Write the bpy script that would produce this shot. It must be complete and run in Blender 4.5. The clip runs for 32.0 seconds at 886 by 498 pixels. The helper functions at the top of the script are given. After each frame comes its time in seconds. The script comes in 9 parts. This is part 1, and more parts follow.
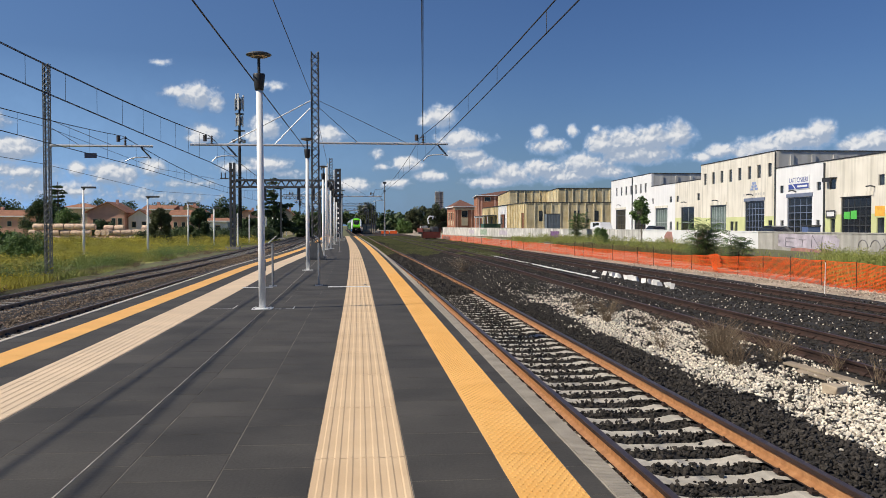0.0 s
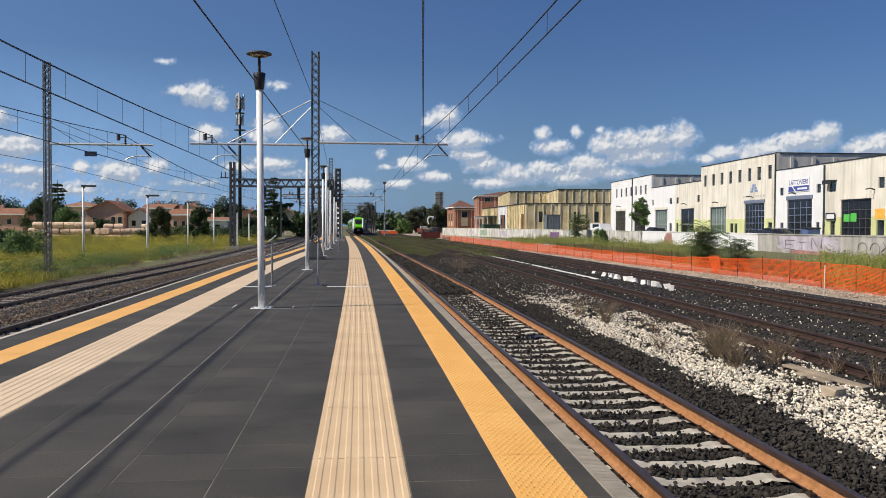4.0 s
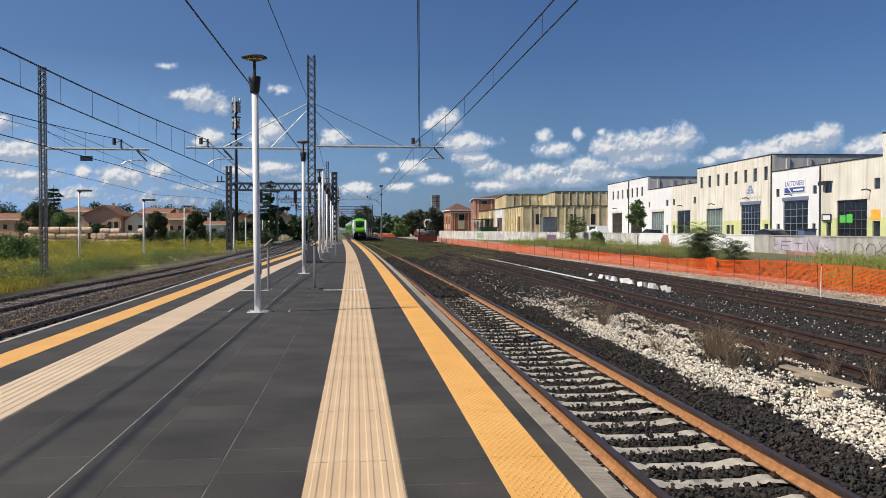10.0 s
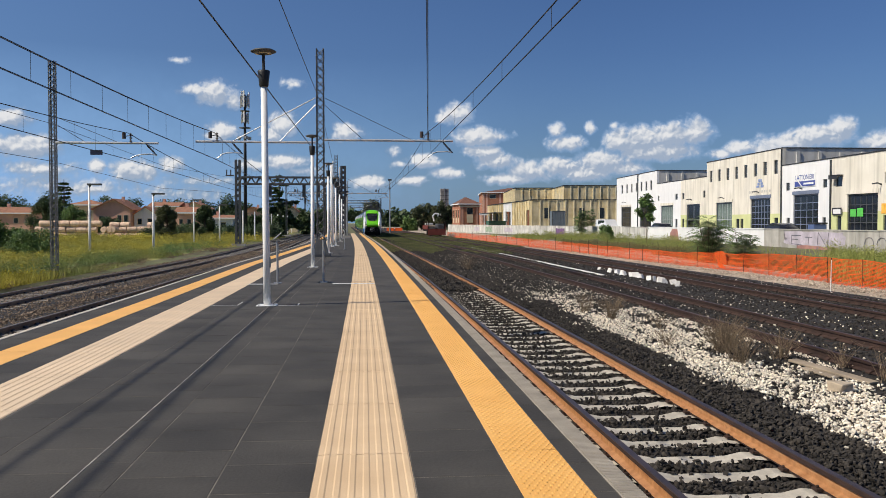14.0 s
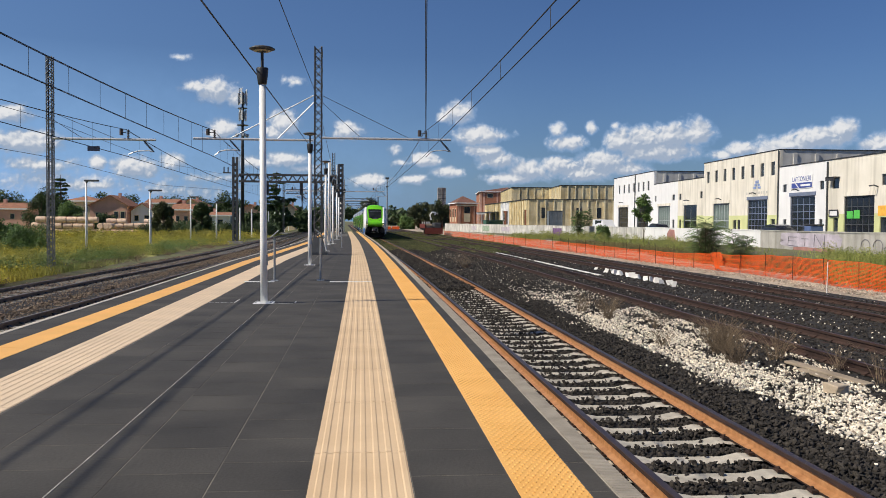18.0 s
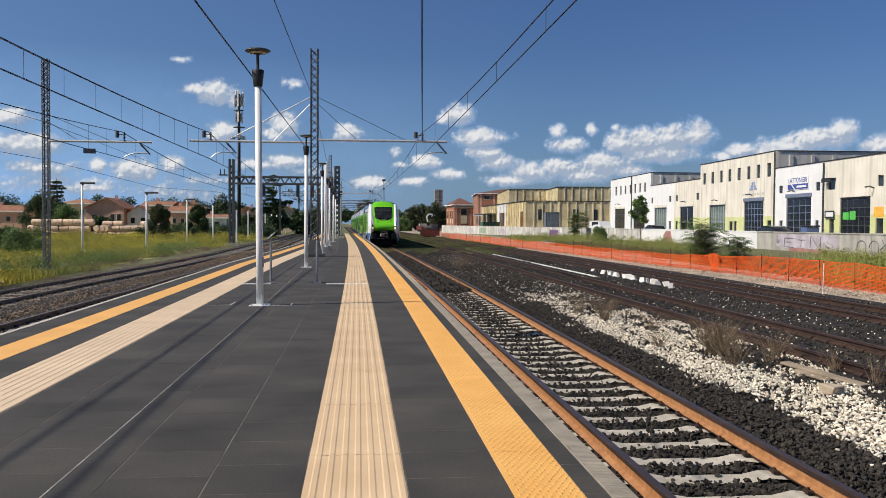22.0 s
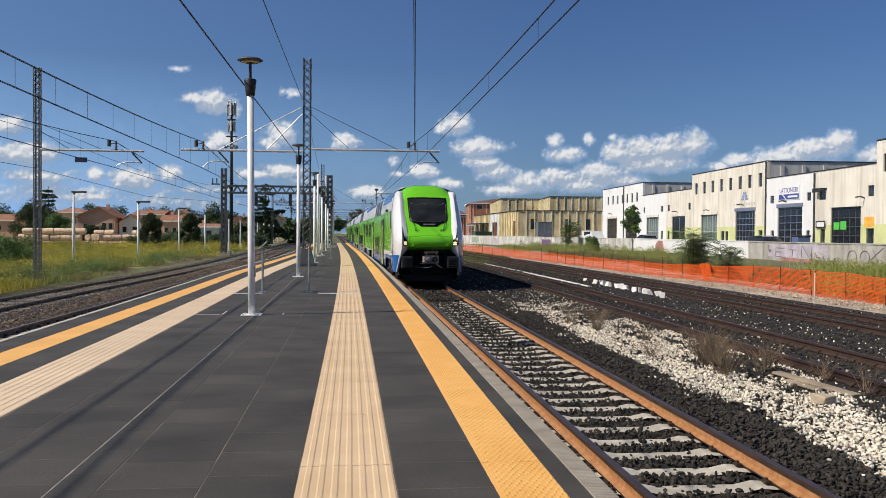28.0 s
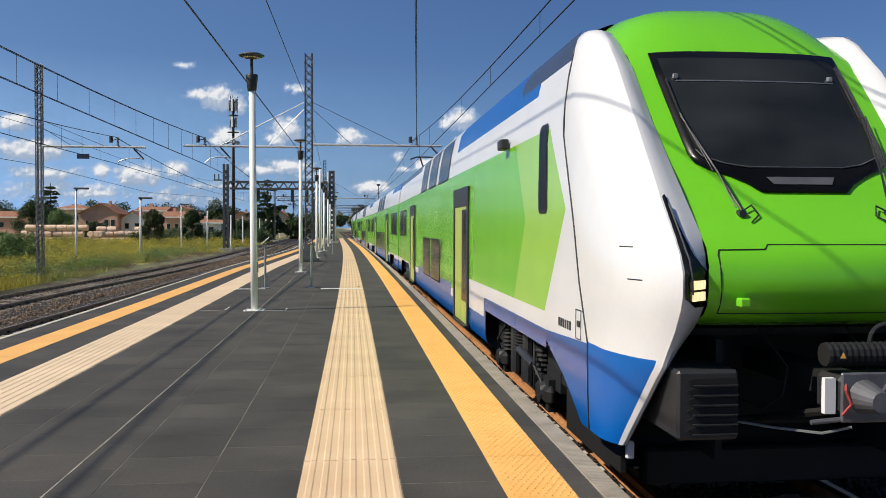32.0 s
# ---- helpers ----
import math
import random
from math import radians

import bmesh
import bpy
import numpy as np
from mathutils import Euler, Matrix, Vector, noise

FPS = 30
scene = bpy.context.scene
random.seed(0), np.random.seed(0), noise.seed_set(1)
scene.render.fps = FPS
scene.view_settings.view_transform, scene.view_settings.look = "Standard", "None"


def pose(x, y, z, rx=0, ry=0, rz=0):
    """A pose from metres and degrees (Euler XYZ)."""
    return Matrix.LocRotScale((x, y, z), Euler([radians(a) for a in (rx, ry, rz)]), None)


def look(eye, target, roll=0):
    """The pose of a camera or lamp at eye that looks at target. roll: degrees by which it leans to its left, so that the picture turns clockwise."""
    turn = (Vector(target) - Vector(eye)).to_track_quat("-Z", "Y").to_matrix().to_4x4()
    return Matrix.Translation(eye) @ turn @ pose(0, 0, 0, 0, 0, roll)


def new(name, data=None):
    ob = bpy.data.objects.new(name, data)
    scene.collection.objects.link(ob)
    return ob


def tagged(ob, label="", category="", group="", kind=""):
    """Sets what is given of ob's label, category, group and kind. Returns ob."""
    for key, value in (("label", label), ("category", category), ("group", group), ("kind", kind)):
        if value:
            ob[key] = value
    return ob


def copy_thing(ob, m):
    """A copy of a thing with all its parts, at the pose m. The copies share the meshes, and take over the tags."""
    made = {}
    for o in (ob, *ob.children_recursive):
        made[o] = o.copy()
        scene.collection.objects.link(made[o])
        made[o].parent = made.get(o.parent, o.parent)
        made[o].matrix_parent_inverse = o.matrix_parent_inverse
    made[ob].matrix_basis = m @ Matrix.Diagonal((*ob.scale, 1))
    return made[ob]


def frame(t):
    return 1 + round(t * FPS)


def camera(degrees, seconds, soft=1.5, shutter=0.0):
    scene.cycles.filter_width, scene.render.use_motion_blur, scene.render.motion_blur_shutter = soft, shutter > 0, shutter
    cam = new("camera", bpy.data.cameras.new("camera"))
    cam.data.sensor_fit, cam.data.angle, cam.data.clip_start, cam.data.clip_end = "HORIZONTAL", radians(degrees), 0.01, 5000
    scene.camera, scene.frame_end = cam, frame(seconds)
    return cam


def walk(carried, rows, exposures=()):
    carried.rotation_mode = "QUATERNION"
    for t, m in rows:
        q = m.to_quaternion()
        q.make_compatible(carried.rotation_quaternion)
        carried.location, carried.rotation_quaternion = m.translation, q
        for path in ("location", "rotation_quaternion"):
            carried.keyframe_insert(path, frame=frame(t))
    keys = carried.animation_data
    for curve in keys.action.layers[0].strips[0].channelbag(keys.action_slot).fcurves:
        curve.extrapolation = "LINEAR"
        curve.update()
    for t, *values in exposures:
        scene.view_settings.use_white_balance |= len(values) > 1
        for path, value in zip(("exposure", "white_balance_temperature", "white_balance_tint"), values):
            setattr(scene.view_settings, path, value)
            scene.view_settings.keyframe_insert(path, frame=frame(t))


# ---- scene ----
cam = camera(54.72, 32.0, soft=0.75)
# seconds, eye, tilt, turn and lean of the hand-held camera
EYE = [
    (0.0, -0.017, -0.019, 1.575, 88.432, -5.449, -0.027),
    (0.5, -0.012, -0.024, 1.574, 88.493, -5.404, -0.034),
    (1.0, -0.015, -0.030, 1.572, 88.512, -5.422, 0.224),
    (1.5, -0.018, -0.026, 1.576, 88.432, -5.436, 0.291),
    (2.0, -0.011, -0.023, 1.572, 88.284, -5.467, 0.219),
    (2.5, -0.010, -0.021, 1.571, 88.139, -5.551, 0.317),
    (3.0, -0.011, -0.017, 1.570, 88.188, -5.540, 0.193),
    (3.5, -0.011, -0.013, 1.573, 88.337, -5.461, 0.265),
    (5.5, -0.015, -0.014, 1.574, 88.633, -5.537, 0.358),
    (6.0, -0.006, -0.005, 1.571, 88.678, -5.595, 0.299),
    (6.5, -0.009, -0.015, 1.576, 88.729, -5.588, 0.257),
    (7.0, -0.002, -0.009, 1.572, 88.794, -5.607, 0.115),
    (7.5, -0.007, -0.019, 1.574, 88.810, -5.661, 0.067),
    (8.0, 0.004, -0.002, 1.571, 88.735, -5.666, -0.071),
    (8.5, 0.004, -0.000, 1.569, 88.692, -5.622, -0.091),
    (9.0, 0.000, -0.000, 1.570, 88.601, -5.617, -0.000),
    (9.5, -0.002, -0.014, 1.575, 88.579, -5.676, 0.051),
    (10.0, 0.001, -0.000, 1.569, 88.660, -5.670, -0.003),
    (10.5, -0.009, -0.018, 1.571, 88.633, -5.556, -0.157),
    (11.0, 0.009, -0.008, 1.571, 88.593, -5.409, -0.222),
    (11.5, -0.002, -0.014, 1.571, 88.487, -5.330, -0.013),
    (12.0, -0.003, -0.010, 1.567, 88.362, -5.338, 0.168),
    (12.5, -0.002, -0.005, 1.565, 88.305, -5.340, 0.180),
    (13.0, -0.001, -0.010, 1.568, 88.231, -5.264, -0.064),
    (13.5, 0.000, -0.003, 1.567, 88.225, -5.169, -0.075),
    (14.0, -0.003, -0.010, 1.568, 88.246, -5.098, 0.014),
    (14.5, -0.004, -0.013, 1.569, 88.278, -5.126, 0.117),
    (16.5, -0.013, -0.017, 1.571, 88.217, -5.349, 0.490),
    (17.0, -0.012, -0.010, 1.569, 88.209, -5.396, 0.511),
    (17.5, -0.012, -0.005, 1.568, 88.186, -5.345, 0.476),
    (18.0, -0.013, -0.014, 1.569, 88.172, -5.308, 0.448),
    (18.5, -0.012, -0.014, 1.568, 88.066, -5.350, 0.459),
    (19.0, -0.009, -0.001, 1.567, 87.982, -5.364, 0.506),
    (19.5, -0.005, 0.004, 1.564, 87.998, -5.378, 0.429),
    (20.0, -0.008, -0.007, 1.570, 88.031, -5.401, 0.361),
    (20.5, -0.006, -0.010, 1.573, 88.090, -5.442, 0.346),
    (21.0, 0.002, -0.012, 1.570, 88.153, -5.490, 0.271),
    (21.5, 0.002, -0.010, 1.571, 88.225, -5.547, 0.327),
    (22.0, 0.003, -0.008, 1.568, 88.299, -5.513, 0.344),
    (22.5, 0.003, -0.014, 1.570, 88.493, -5.442, 0.425),
    (23.0, 0.002, -0.019, 1.575, 88.712, -5.459, 0.578),
    (23.5, 0.004, -0.005, 1.570, 88.794, -5.557, 0.599),
    (24.0, 0.000, -0.009, 1.571, 88.789, -5.648, 0.637),
    (24.5, 0.000, 0.000, 1.574, 88.769, -5.703, 0.596),
    (25.0, 0.005, 0.006, 1.571, 88.782, -5.715, 0.540),
    (25.5, 0.004, 0.005, 1.569, 88.769, -5.815, 0.432),
    (27.5, 0.004, -0.003, 1.571, 88.873, -5.956, 0.331),
    (28.0, 0.009, -0.000, 1.570, 88.933, -6.008, 0.418),
    (28.5, 0.006, -0.004, 1.571, 88.967, -6.037, 0.506),
    (29.0, 0.007, 0.002, 1.571, 88.850, -6.066, 0.488),
    (29.5, 0.008, -0.000, 1.570, 88.736, -6.066, 0.532),
    (30.0, 0.008, 0.006, 1.565, 88.592, -6.045, 0.429),
    (30.5, 0.008, 0.010, 1.567, 88.484, -5.984, 0.276),
    (31.0, 0.008, 0.008, 1.566, 88.534, -5.817, 0.170),
    (31.5, 0.001, 0.004, 1.566, 88.591, -5.745, 0.152),
    (32.0, 0.005, 0.009, 1.564, 88.599, -5.861, 0.166),
]
walk(cam, [(t, pose(x, y, z, tilt, 0, turn) @ pose(0, 0, 0, 0, 0, lean)) for t, x, y, z, tilt, turn, lean in EYE],
     exposures=[(0, -0.03), (30.4, -0.03), (31.0, 0.03), (32, 0.09)])

# ---- light ----
SUN_EL, SUN_BACK = 44.2, 13.0  # sun height; how far it stands behind the left-hand side
to_sun = Vector((-math.cos(radians(SUN_BACK)) * math.cos(radians(SUN_EL)),
                 -math.sin(radians(SUN_BACK)) * math.cos(radians(SUN_EL)), math.sin(radians(SUN_EL))))
world = bpy.data.worlds.new("sky")
scene.world = world
world.use_nodes = True
wn = world.node_tree.nodes
sky = wn.new("ShaderNodeTexSky")
sky.sky_type, sky.sun_disc = "NISHITA", False
sky.sun_elevation = radians(SUN_EL)
sky.sun_rotation = math.atan2(to_sun.x, to_sun.y)
sky.air_density, sky.dust_density, sky.ozone_density = 1.0, 0.8, 1.5
wn["Background"].inputs[1].default_value = 0.0505
tint = wn.new("ShaderNodeMix")  # deep, clear blue of the day
tint.data_type, tint.blend_type = "RGBA", "MULTIPLY"
tint.inputs[0].default_value = 1.0
tint.inputs[7].default_value = (0.69, 0.96, 1.46, 1)
world.node_tree.links.new(sky.outputs[0], tint.inputs[6])
world.node_tree.links.new(tint.outputs[2], wn["Background"].inputs[0])
sun_data = bpy.data.lights.new("sun", "SUN")
sun_data.energy, sun_data.angle, sun_data.color = 4.7, radians(0.53), (1.0, 0.918, 0.785)
sun = new("sun", sun_data)
sun.matrix_basis = look(to_sun * 50, (0, 0, 0))
scene.view_settings.exposure = 0.0


# ---- materials ----
def mat(name, c, rough=0.75, metal=0.0, var=0.2, scale=3.0, fine=45.0, bump=0.25, c2=None, island=0.0, piece=0.0, coat=0.0, stain=0.0, site=False):
    """A worn surface: broad stains and fine grain on the colour, and grain in the relief."""
    m = bpy.data.materials.new(name)
    m.use_nodes = True
    n, l = m.node_tree.nodes, m.node_tree.links
    b = n["Principled BSDF"]
    tc = n.new("ShaderNodeTexCoord")
    where = n.new("ShaderNodeNewGeometry").outputs["Position"] if site else tc.outputs["Object"]
    big, small = n.new("ShaderNodeTexNoise"), n.new("ShaderNodeTexNoise")
    big.inputs["Scale"].default_value, big.inputs["Detail"].default_value = scale, 5
    small.inputs["Scale"].default_value, small.inputs["Detail"].default_value = fine, 3
    for t in (big, small):
        l.new(where, t.inputs["Vector"])
    ramp = n.new("ShaderNodeValToRGB")
    lo = [max(0, v * (1 - var)) for v in c]
    hi = [min(1, v * (1 + var)) for v in (c2 or c)]
    ramp.color_ramp.elements[0].position, ramp.color_ramp.elements[1].position = 0.32, 0.68
    ramp.color_ramp.elements[0].color, ramp.color_ramp.elements[1].color = (*lo, 1), (*hi, 1)
    l.new(big.outputs[0], ramp.inputs[0])
    mul = n.new("ShaderNodeMix")
    mul.data_type, mul.blend_type = "RGBA", "MULTIPLY"
    mul.inputs[0].default_value = 1.0
    grain = n.new("ShaderNodeMapRange")
    grain.inputs[3].default_value, grain.inputs[4].default_value = 1 - var * 0.8, 1 + var * 0.8
    l.new(small.outputs[0], grain.inputs[0])
    l.new(ramp.outputs[0], mul.inputs[6])
    l.new(grain.outputs[0], mul.inputs[7])
    out = mul.outputs[2]
    for amount, src in ((island, "geo"), (piece, "obj")):
        if amount:
            s = n.new("ShaderNodeNewGeometry") if src == "geo" else n.new("ShaderNodeObjectInfo")
            o = s.outputs["Random Per Island"] if src == "geo" else s.outputs["Random"]
            r = n.new("ShaderNodeMapRange")
            r.inputs[3].default_value, r.inputs[4].default_value = 1 - amount, 1 + amount
            l.new(o, r.inputs[0])
            k = n.new("ShaderNodeMix")
            k.data_type, k.blend_type = "RGBA", "MULTIPLY"
            k.inputs[0].default_value = 1.0
            l.new(out, k.inputs[6])
            l.new(r.outputs[0], k.inputs[7])
            out = k.outputs[2]
    if stain:  # rain streaks that run down
        mp = n.new("ShaderNodeMapping")
        mp.inputs["Scale"].default_value = (1.6, 1.6, 0.12)
        st = n.new("ShaderNodeTexNoise")
        st.inputs["Scale"].default_value, st.inputs["Detail"].default_value = 1.2, 6
        l.new(where, mp.inputs[0])
        l.new(mp.outputs[0], st.inputs["Vector"])
        r = n.new("ShaderNodeMapRange")
        r.inputs[1].default_value, r.inputs[2].default_value = 0.45, 0.75
        r.inputs[3].default_value, r.inputs[4].default_value = 0, stain
        l.new(st.outputs[0], r.inputs[0])
        k = n.new("ShaderNodeMix")
        k.data_type = "RGBA"
        k.inputs[7].default_value = (0.2, 0.18, 0.14, 1)
        l.new(r.outputs[0], k.inputs[0])
        l.new(out, k.inputs[6])
        out = k.outputs[2]
    l.new(out, b.inputs["Base Color"])
    b.inputs["Roughness"].default_value, b.inputs["Metallic"].default_value = rough, metal
    b.inputs["Coat Weight"].default_value = coat
    if bump:
        bp = n.new("ShaderNodeBump")
        bp.inputs["Strength"].default_value, bp.inputs["Distance"].default_value = bump, 0.01
        l.new(small.outputs[0], bp.inputs["Height"])
        l.new(bp.outputs[0], b.inputs["Normal"])
    return m


def glow(name, c, strength):
    m = bpy.data.materials.new(name)
    m.use_nodes = True
    b = m.node_tree.nodes["Principled BSDF"]
    b.inputs["Base Color"].default_value = (*c, 1)
    b.inputs["Emission Color"].default_value = (*c, 1)
    b.inputs["Emission Strength"].default_value = strength
    return m


def dark_glass(name, c=(0.012, 0.015, 0.018), rough=0.06, spec=0.5):
    m = bpy.data.materials.new(name)
    m.use_nodes = True
    n, l = m.node_tree.nodes, m.node_tree.links
    b = n["Principled BSDF"]
    t = n.new("ShaderNodeTexNoise")
    t.inputs["Scale"].default_value = 1.5
    r = n.new("ShaderNodeMapRange")
    r.inputs[3].default_value, r.inputs[4].default_value = rough * 0.6, rough * 1.6
    l.new(t.outputs[0], r.inputs[0])
    l.new(r.outputs[0], b.inputs["Roughness"])
    ramp = n.new("ShaderNodeValToRGB")
    ramp.color_ramp.elements[0].position, ramp.color_ramp.elements[1].position = 0.35, 0.7
    ramp.color_ramp.elements[0].color = (*[v * 0.6 for v in c], 1)
    ramp.color_ramp.elements[1].color = (*[min(1, v * 1.5) for v in c], 1)
    l.new(t.outputs[0], ramp.inputs[0])
    l.new(ramp.outputs[0], b.inputs["Base Color"])
    b.inputs["Specular IOR Level"].default_value = spec
    return m


M_PAVE = mat("dark_paving", (0.056, 0.050, 0.041), 0.78, var=0.30, scale=1.1, fine=38, bump=0.3, piece=0.13, site=True)
M_JOINT = mat("paving_joint", (0.15, 0.132, 0.108), 0.9, var=0.6, scale=1.6, site=True)
M_JOINTP = mat("pale_joint_filler", (0.34, 0.31, 0.26), 0.9, var=0.3)
M_TAN = mat("tan_tactile_tile", (0.68, 0.48, 0.28), 0.7, var=0.05, scale=1.6, fine=60, bump=0.15, c2=(0.70, 0.51, 0.31), piece=0.03)
M_YEL = mat("yellow_tactile_tile", (0.87, 0.455, 0.115), 0.65, var=0.05, scale=1.3, fine=60, bump=0.15, c2=(0.86, 0.48, 0.14), piece=0.03)
# the left-hand strips have tones of their own, the tan one paler
M_TAN2 = mat("paler_tan_tactile_tile", (0.75, 0.57, 0.38), 0.7, var=0.06, scale=1.6, fine=60, bump=0.15, piece=0.03)
M_YEL2 = mat("left_yellow_tile", (0.86, 0.46, 0.13), 0.65, var=0.06, scale=1.3, fine=60, bump=0.15, piece=0.03)
M_COPE = mat("grey_coping", (0.36, 0.315, 0.25), 0.85, var=0.15, scale=4, fine=90, bump=0.4, piece=0.05)
M_COPEL = mat("pale_coping", (0.56, 0.50, 0.42), 0.85, var=0.12, scale=4, fine=90, bump=0.3, piece=0.04)
M_CONC = mat("sleeper_concrete", (0.46, 0.42, 0.35), 0.9, var=0.2, scale=5, fine=60, bump=0.5, piece=0.12)
M_RAILTOP = mat("worn_rail_steel", (0.075, 0.048, 0.037), 0.36, 0.4, var=0.2, scale=3, fine=40, bump=0.05)
M_RAILTOP2 = mat("dull_rail_steel", (0.21, 0.175, 0.145), 0.5, 0.35, var=0.2, scale=3, fine=40, bump=0.05)
M_RAILTOP3 = mat("brown_disused_rail_top", (0.062, 0.032, 0.025), 0.5, 0.2, var=0.25, scale=3, fine=40, bump=0.08)
M_CONCD = mat("weathered_sleeper", (0.25, 0.225, 0.19), 0.9, var=0.25, scale=5, fine=60, bump=0.5, piece=0.15)
M_ENDW = mat("pale_grey_end_panel", (0.58, 0.565, 0.53), 0.9, var=0.1, scale=0.8, fine=14, bump=0.15, stain=0.35)
M_RUST = mat("rusty_rail_side", (0.36, 0.16, 0.062), 0.42, 0.0, var=0.10, scale=12, fine=90, bump=0.12, c2=(0.46, 0.235, 0.105))
M_RUSTB = mat("brown_rail_rust", (0.27, 0.19, 0.135), 0.75, 0.0, var=0.25, scale=4, fine=50, bump=0.4)
M_RUSTD = mat("dark_rust", (0.042, 0.021, 0.014), 0.85, 0.0, var=0.35, scale=4, fine=50, bump=0.4)
M_BALLAST = mat("dark_ballast", (0.021, 0.018, 0.016), 0.95, var=0.8, scale=3.0, fine=16, bump=0.9)
M_STONE = mat("dark_basalt_stone", (0.037, 0.031, 0.025), 0.9, var=0.3, scale=20, fine=120, bump=0.4, island=0.65)
M_STONEB = mat("brown_ballast_stone", (0.20, 0.145, 0.098), 0.9, var=0.3, scale=20, fine=120, bump=0.4, island=0.5)
M_WSTONE = mat("white_limestone", (0.84, 0.75, 0.60), 0.9, var=0.12, scale=20, fine=120, bump=0.3, island=0.32)
M_GSTONE = mat("grey_tan_stone", (0.46, 0.39, 0.30), 0.9, var=0.15, scale=20, fine=120, bump=0.3, island=0.4)
M_PALES = mat("pale_trodden_gravel", (0.36, 0.29, 0.21), 0.95, var=0.3, scale=0.9, fine=14, bump=0.8, c2=(0.42, 0.35, 0.27))
M_SOIL = mat("dry_soil", (0.16, 0.13, 0.09), 0.95, var=0.35, scale=0.25, fine=9, bump=0.6, c2=(0.12, 0.13, 0.05))
M_GRASSBED = mat("field_soil_green", (0.17, 0.18, 0.05), 0.95, var=0.4, scale=0.15, fine=5, bump=0.8, c2=(0.26, 0.25, 0.08))
M_POLE = mat("white_painted_steel", (0.84, 0.83, 0.80), 0.45, 0.0, var=0.06, scale=2, fine=30, bump=0.05)
M_GALV = mat("galvanised_steel", (0.33, 0.34, 0.35), 0.5, 0.6, var=0.18, scale=4, fine=40, bump=0.1)
M_GALVD = mat("weathered_dark_steel", (0.085, 0.088, 0.092), 0.6, 0.3, var=0.2, scale=3, fine=40, bump=0.1)
M_TOWER = mat("dark_tower_paint", (0.028, 0.03, 0.034), 0.6, 0.2, var=0.15, bump=0.05)
M_BLACK = mat("black_plastic", (0.018, 0.018, 0.019), 0.5, var=0.2, scale=4, fine=50, bump=0.1)
M_WIRE = mat("copper_wire_dark", (0.03, 0.028, 0.027), 0.6, 0.3, var=0.1, bump=0)
M_PLAST = mat("cream_precast_wall", (0.74, 0.69, 0.58), 0.9, var=0.05, scale=0.5, fine=12, bump=0.1, c2=(0.78, 0.73, 0.63), stain=0.42)
M_CONCL = mat("pale_weathered_concrete", (0.60, 0.585, 0.54), 0.92, var=0.25, scale=0.7, fine=9, bump=0.2, stain=0.75, piece=0.06, site=True)
M_WHITEW = mat("white_painted_wall", (0.79, 0.785, 0.775), 0.85, var=0.05, scale=0.5, fine=12, bump=0.1, stain=0.10)
M_GREENB = mat("pale_green_band", (0.60, 0.62, 0.30), 0.9, var=0.1, scale=0.5, fine=12, bump=0.1)
M_CONCW = mat("concrete_wall", (0.42, 0.40, 0.36), 0.92, var=0.2, scale=0.8, fine=14, bump=0.3, stain=0.6, piece=0.08, site=True)
M_YELR = mat("pale_ochre_rib", (0.80, 0.70, 0.46), 0.9, var=0.08, scale=0.6, fine=10, bump=0.15, stain=0.2)
M_YELW = mat("ochre_precast_panel", (0.62, 0.48, 0.24), 0.9, var=0.12, scale=0.6, fine=10, bump=0.2, c2=(0.70, 0.60, 0.38), stain=0.5, piece=0.22, site=True)
M_BRICK = mat("brick_red_wall", (0.36, 0.15, 0.085), 0.9, var=0.12, scale=0.8, fine=14, bump=0.2)
M_PINK = mat("salmon_plaster", (0.66, 0.38, 0.28), 0.9, var=0.1, scale=0.6, fine=12, bump=0.1)
M_CREAM = mat("cream_plaster", (0.62, 0.52, 0.36), 0.9, var=0.1, scale=0.6, fine=12, bump=0.1)
M_ROOFT = mat("terracotta_roof", (0.32, 0.15, 0.085), 0.9, var=0.25, scale=1.5, fine=20, bump=0.4, piece=0.1)
M_ROOFD = mat("brown_weathered_tiles", (0.17, 0.08, 0.055), 0.9, var=0.3, scale=1.5, fine=20, bump=0.4)
M_GLASSB = dark_glass("window_glass_dark", (0.03, 0.038, 0.045), 0.1)
M_GLASST = dark_glass("tinted_train_glass", (0.010, 0.011, 0.012), 0.16, 0.22)
M_DFRAME = mat("dark_window_frame", (0.05, 0.055, 0.06), 0.6, var=0.15, bump=0.05)
M_ORANGE = mat("orange_barrier_mesh", (0.72, 0.095, 0.005), 0.6, var=0.1, scale=1.5, fine=20, bump=0.1)
M_LEAF = mat("green_leaf", (0.12, 0.20, 0.045), 0.6, var=0.35, scale=0.9, fine=6, bump=0, c2=(0.14, 0.22, 0.06), island=0.22)
M_LEAFB = mat("olive_leaf", (0.07, 0.085, 0.032), 0.65, var=0.35, scale=0.6, fine=5, bump=0, c2=(0.10, 0.11, 0.045), island=0.22)
M_LEAFD = mat("dark_green_leaf", (0.04, 0.07, 0.022), 0.65, var=0.35, scale=0.6, fine=5, bump=0, c2=(0.065, 0.10, 0.03), island=0.22)
M_GRASS = mat("field_grass", (0.28, 0.28, 0.04), 0.7, var=0.35, scale=0.12, fine=1.5, bump=0, c2=(0.45, 0.38, 0.05), island=0.4)
M_WEED = mat("weed_green", (0.21, 0.27, 0.035), 0.7, var=0.3, scale=0.3, fine=3, bump=0, c2=(0.28, 0.28, 0.08), island=0.4)
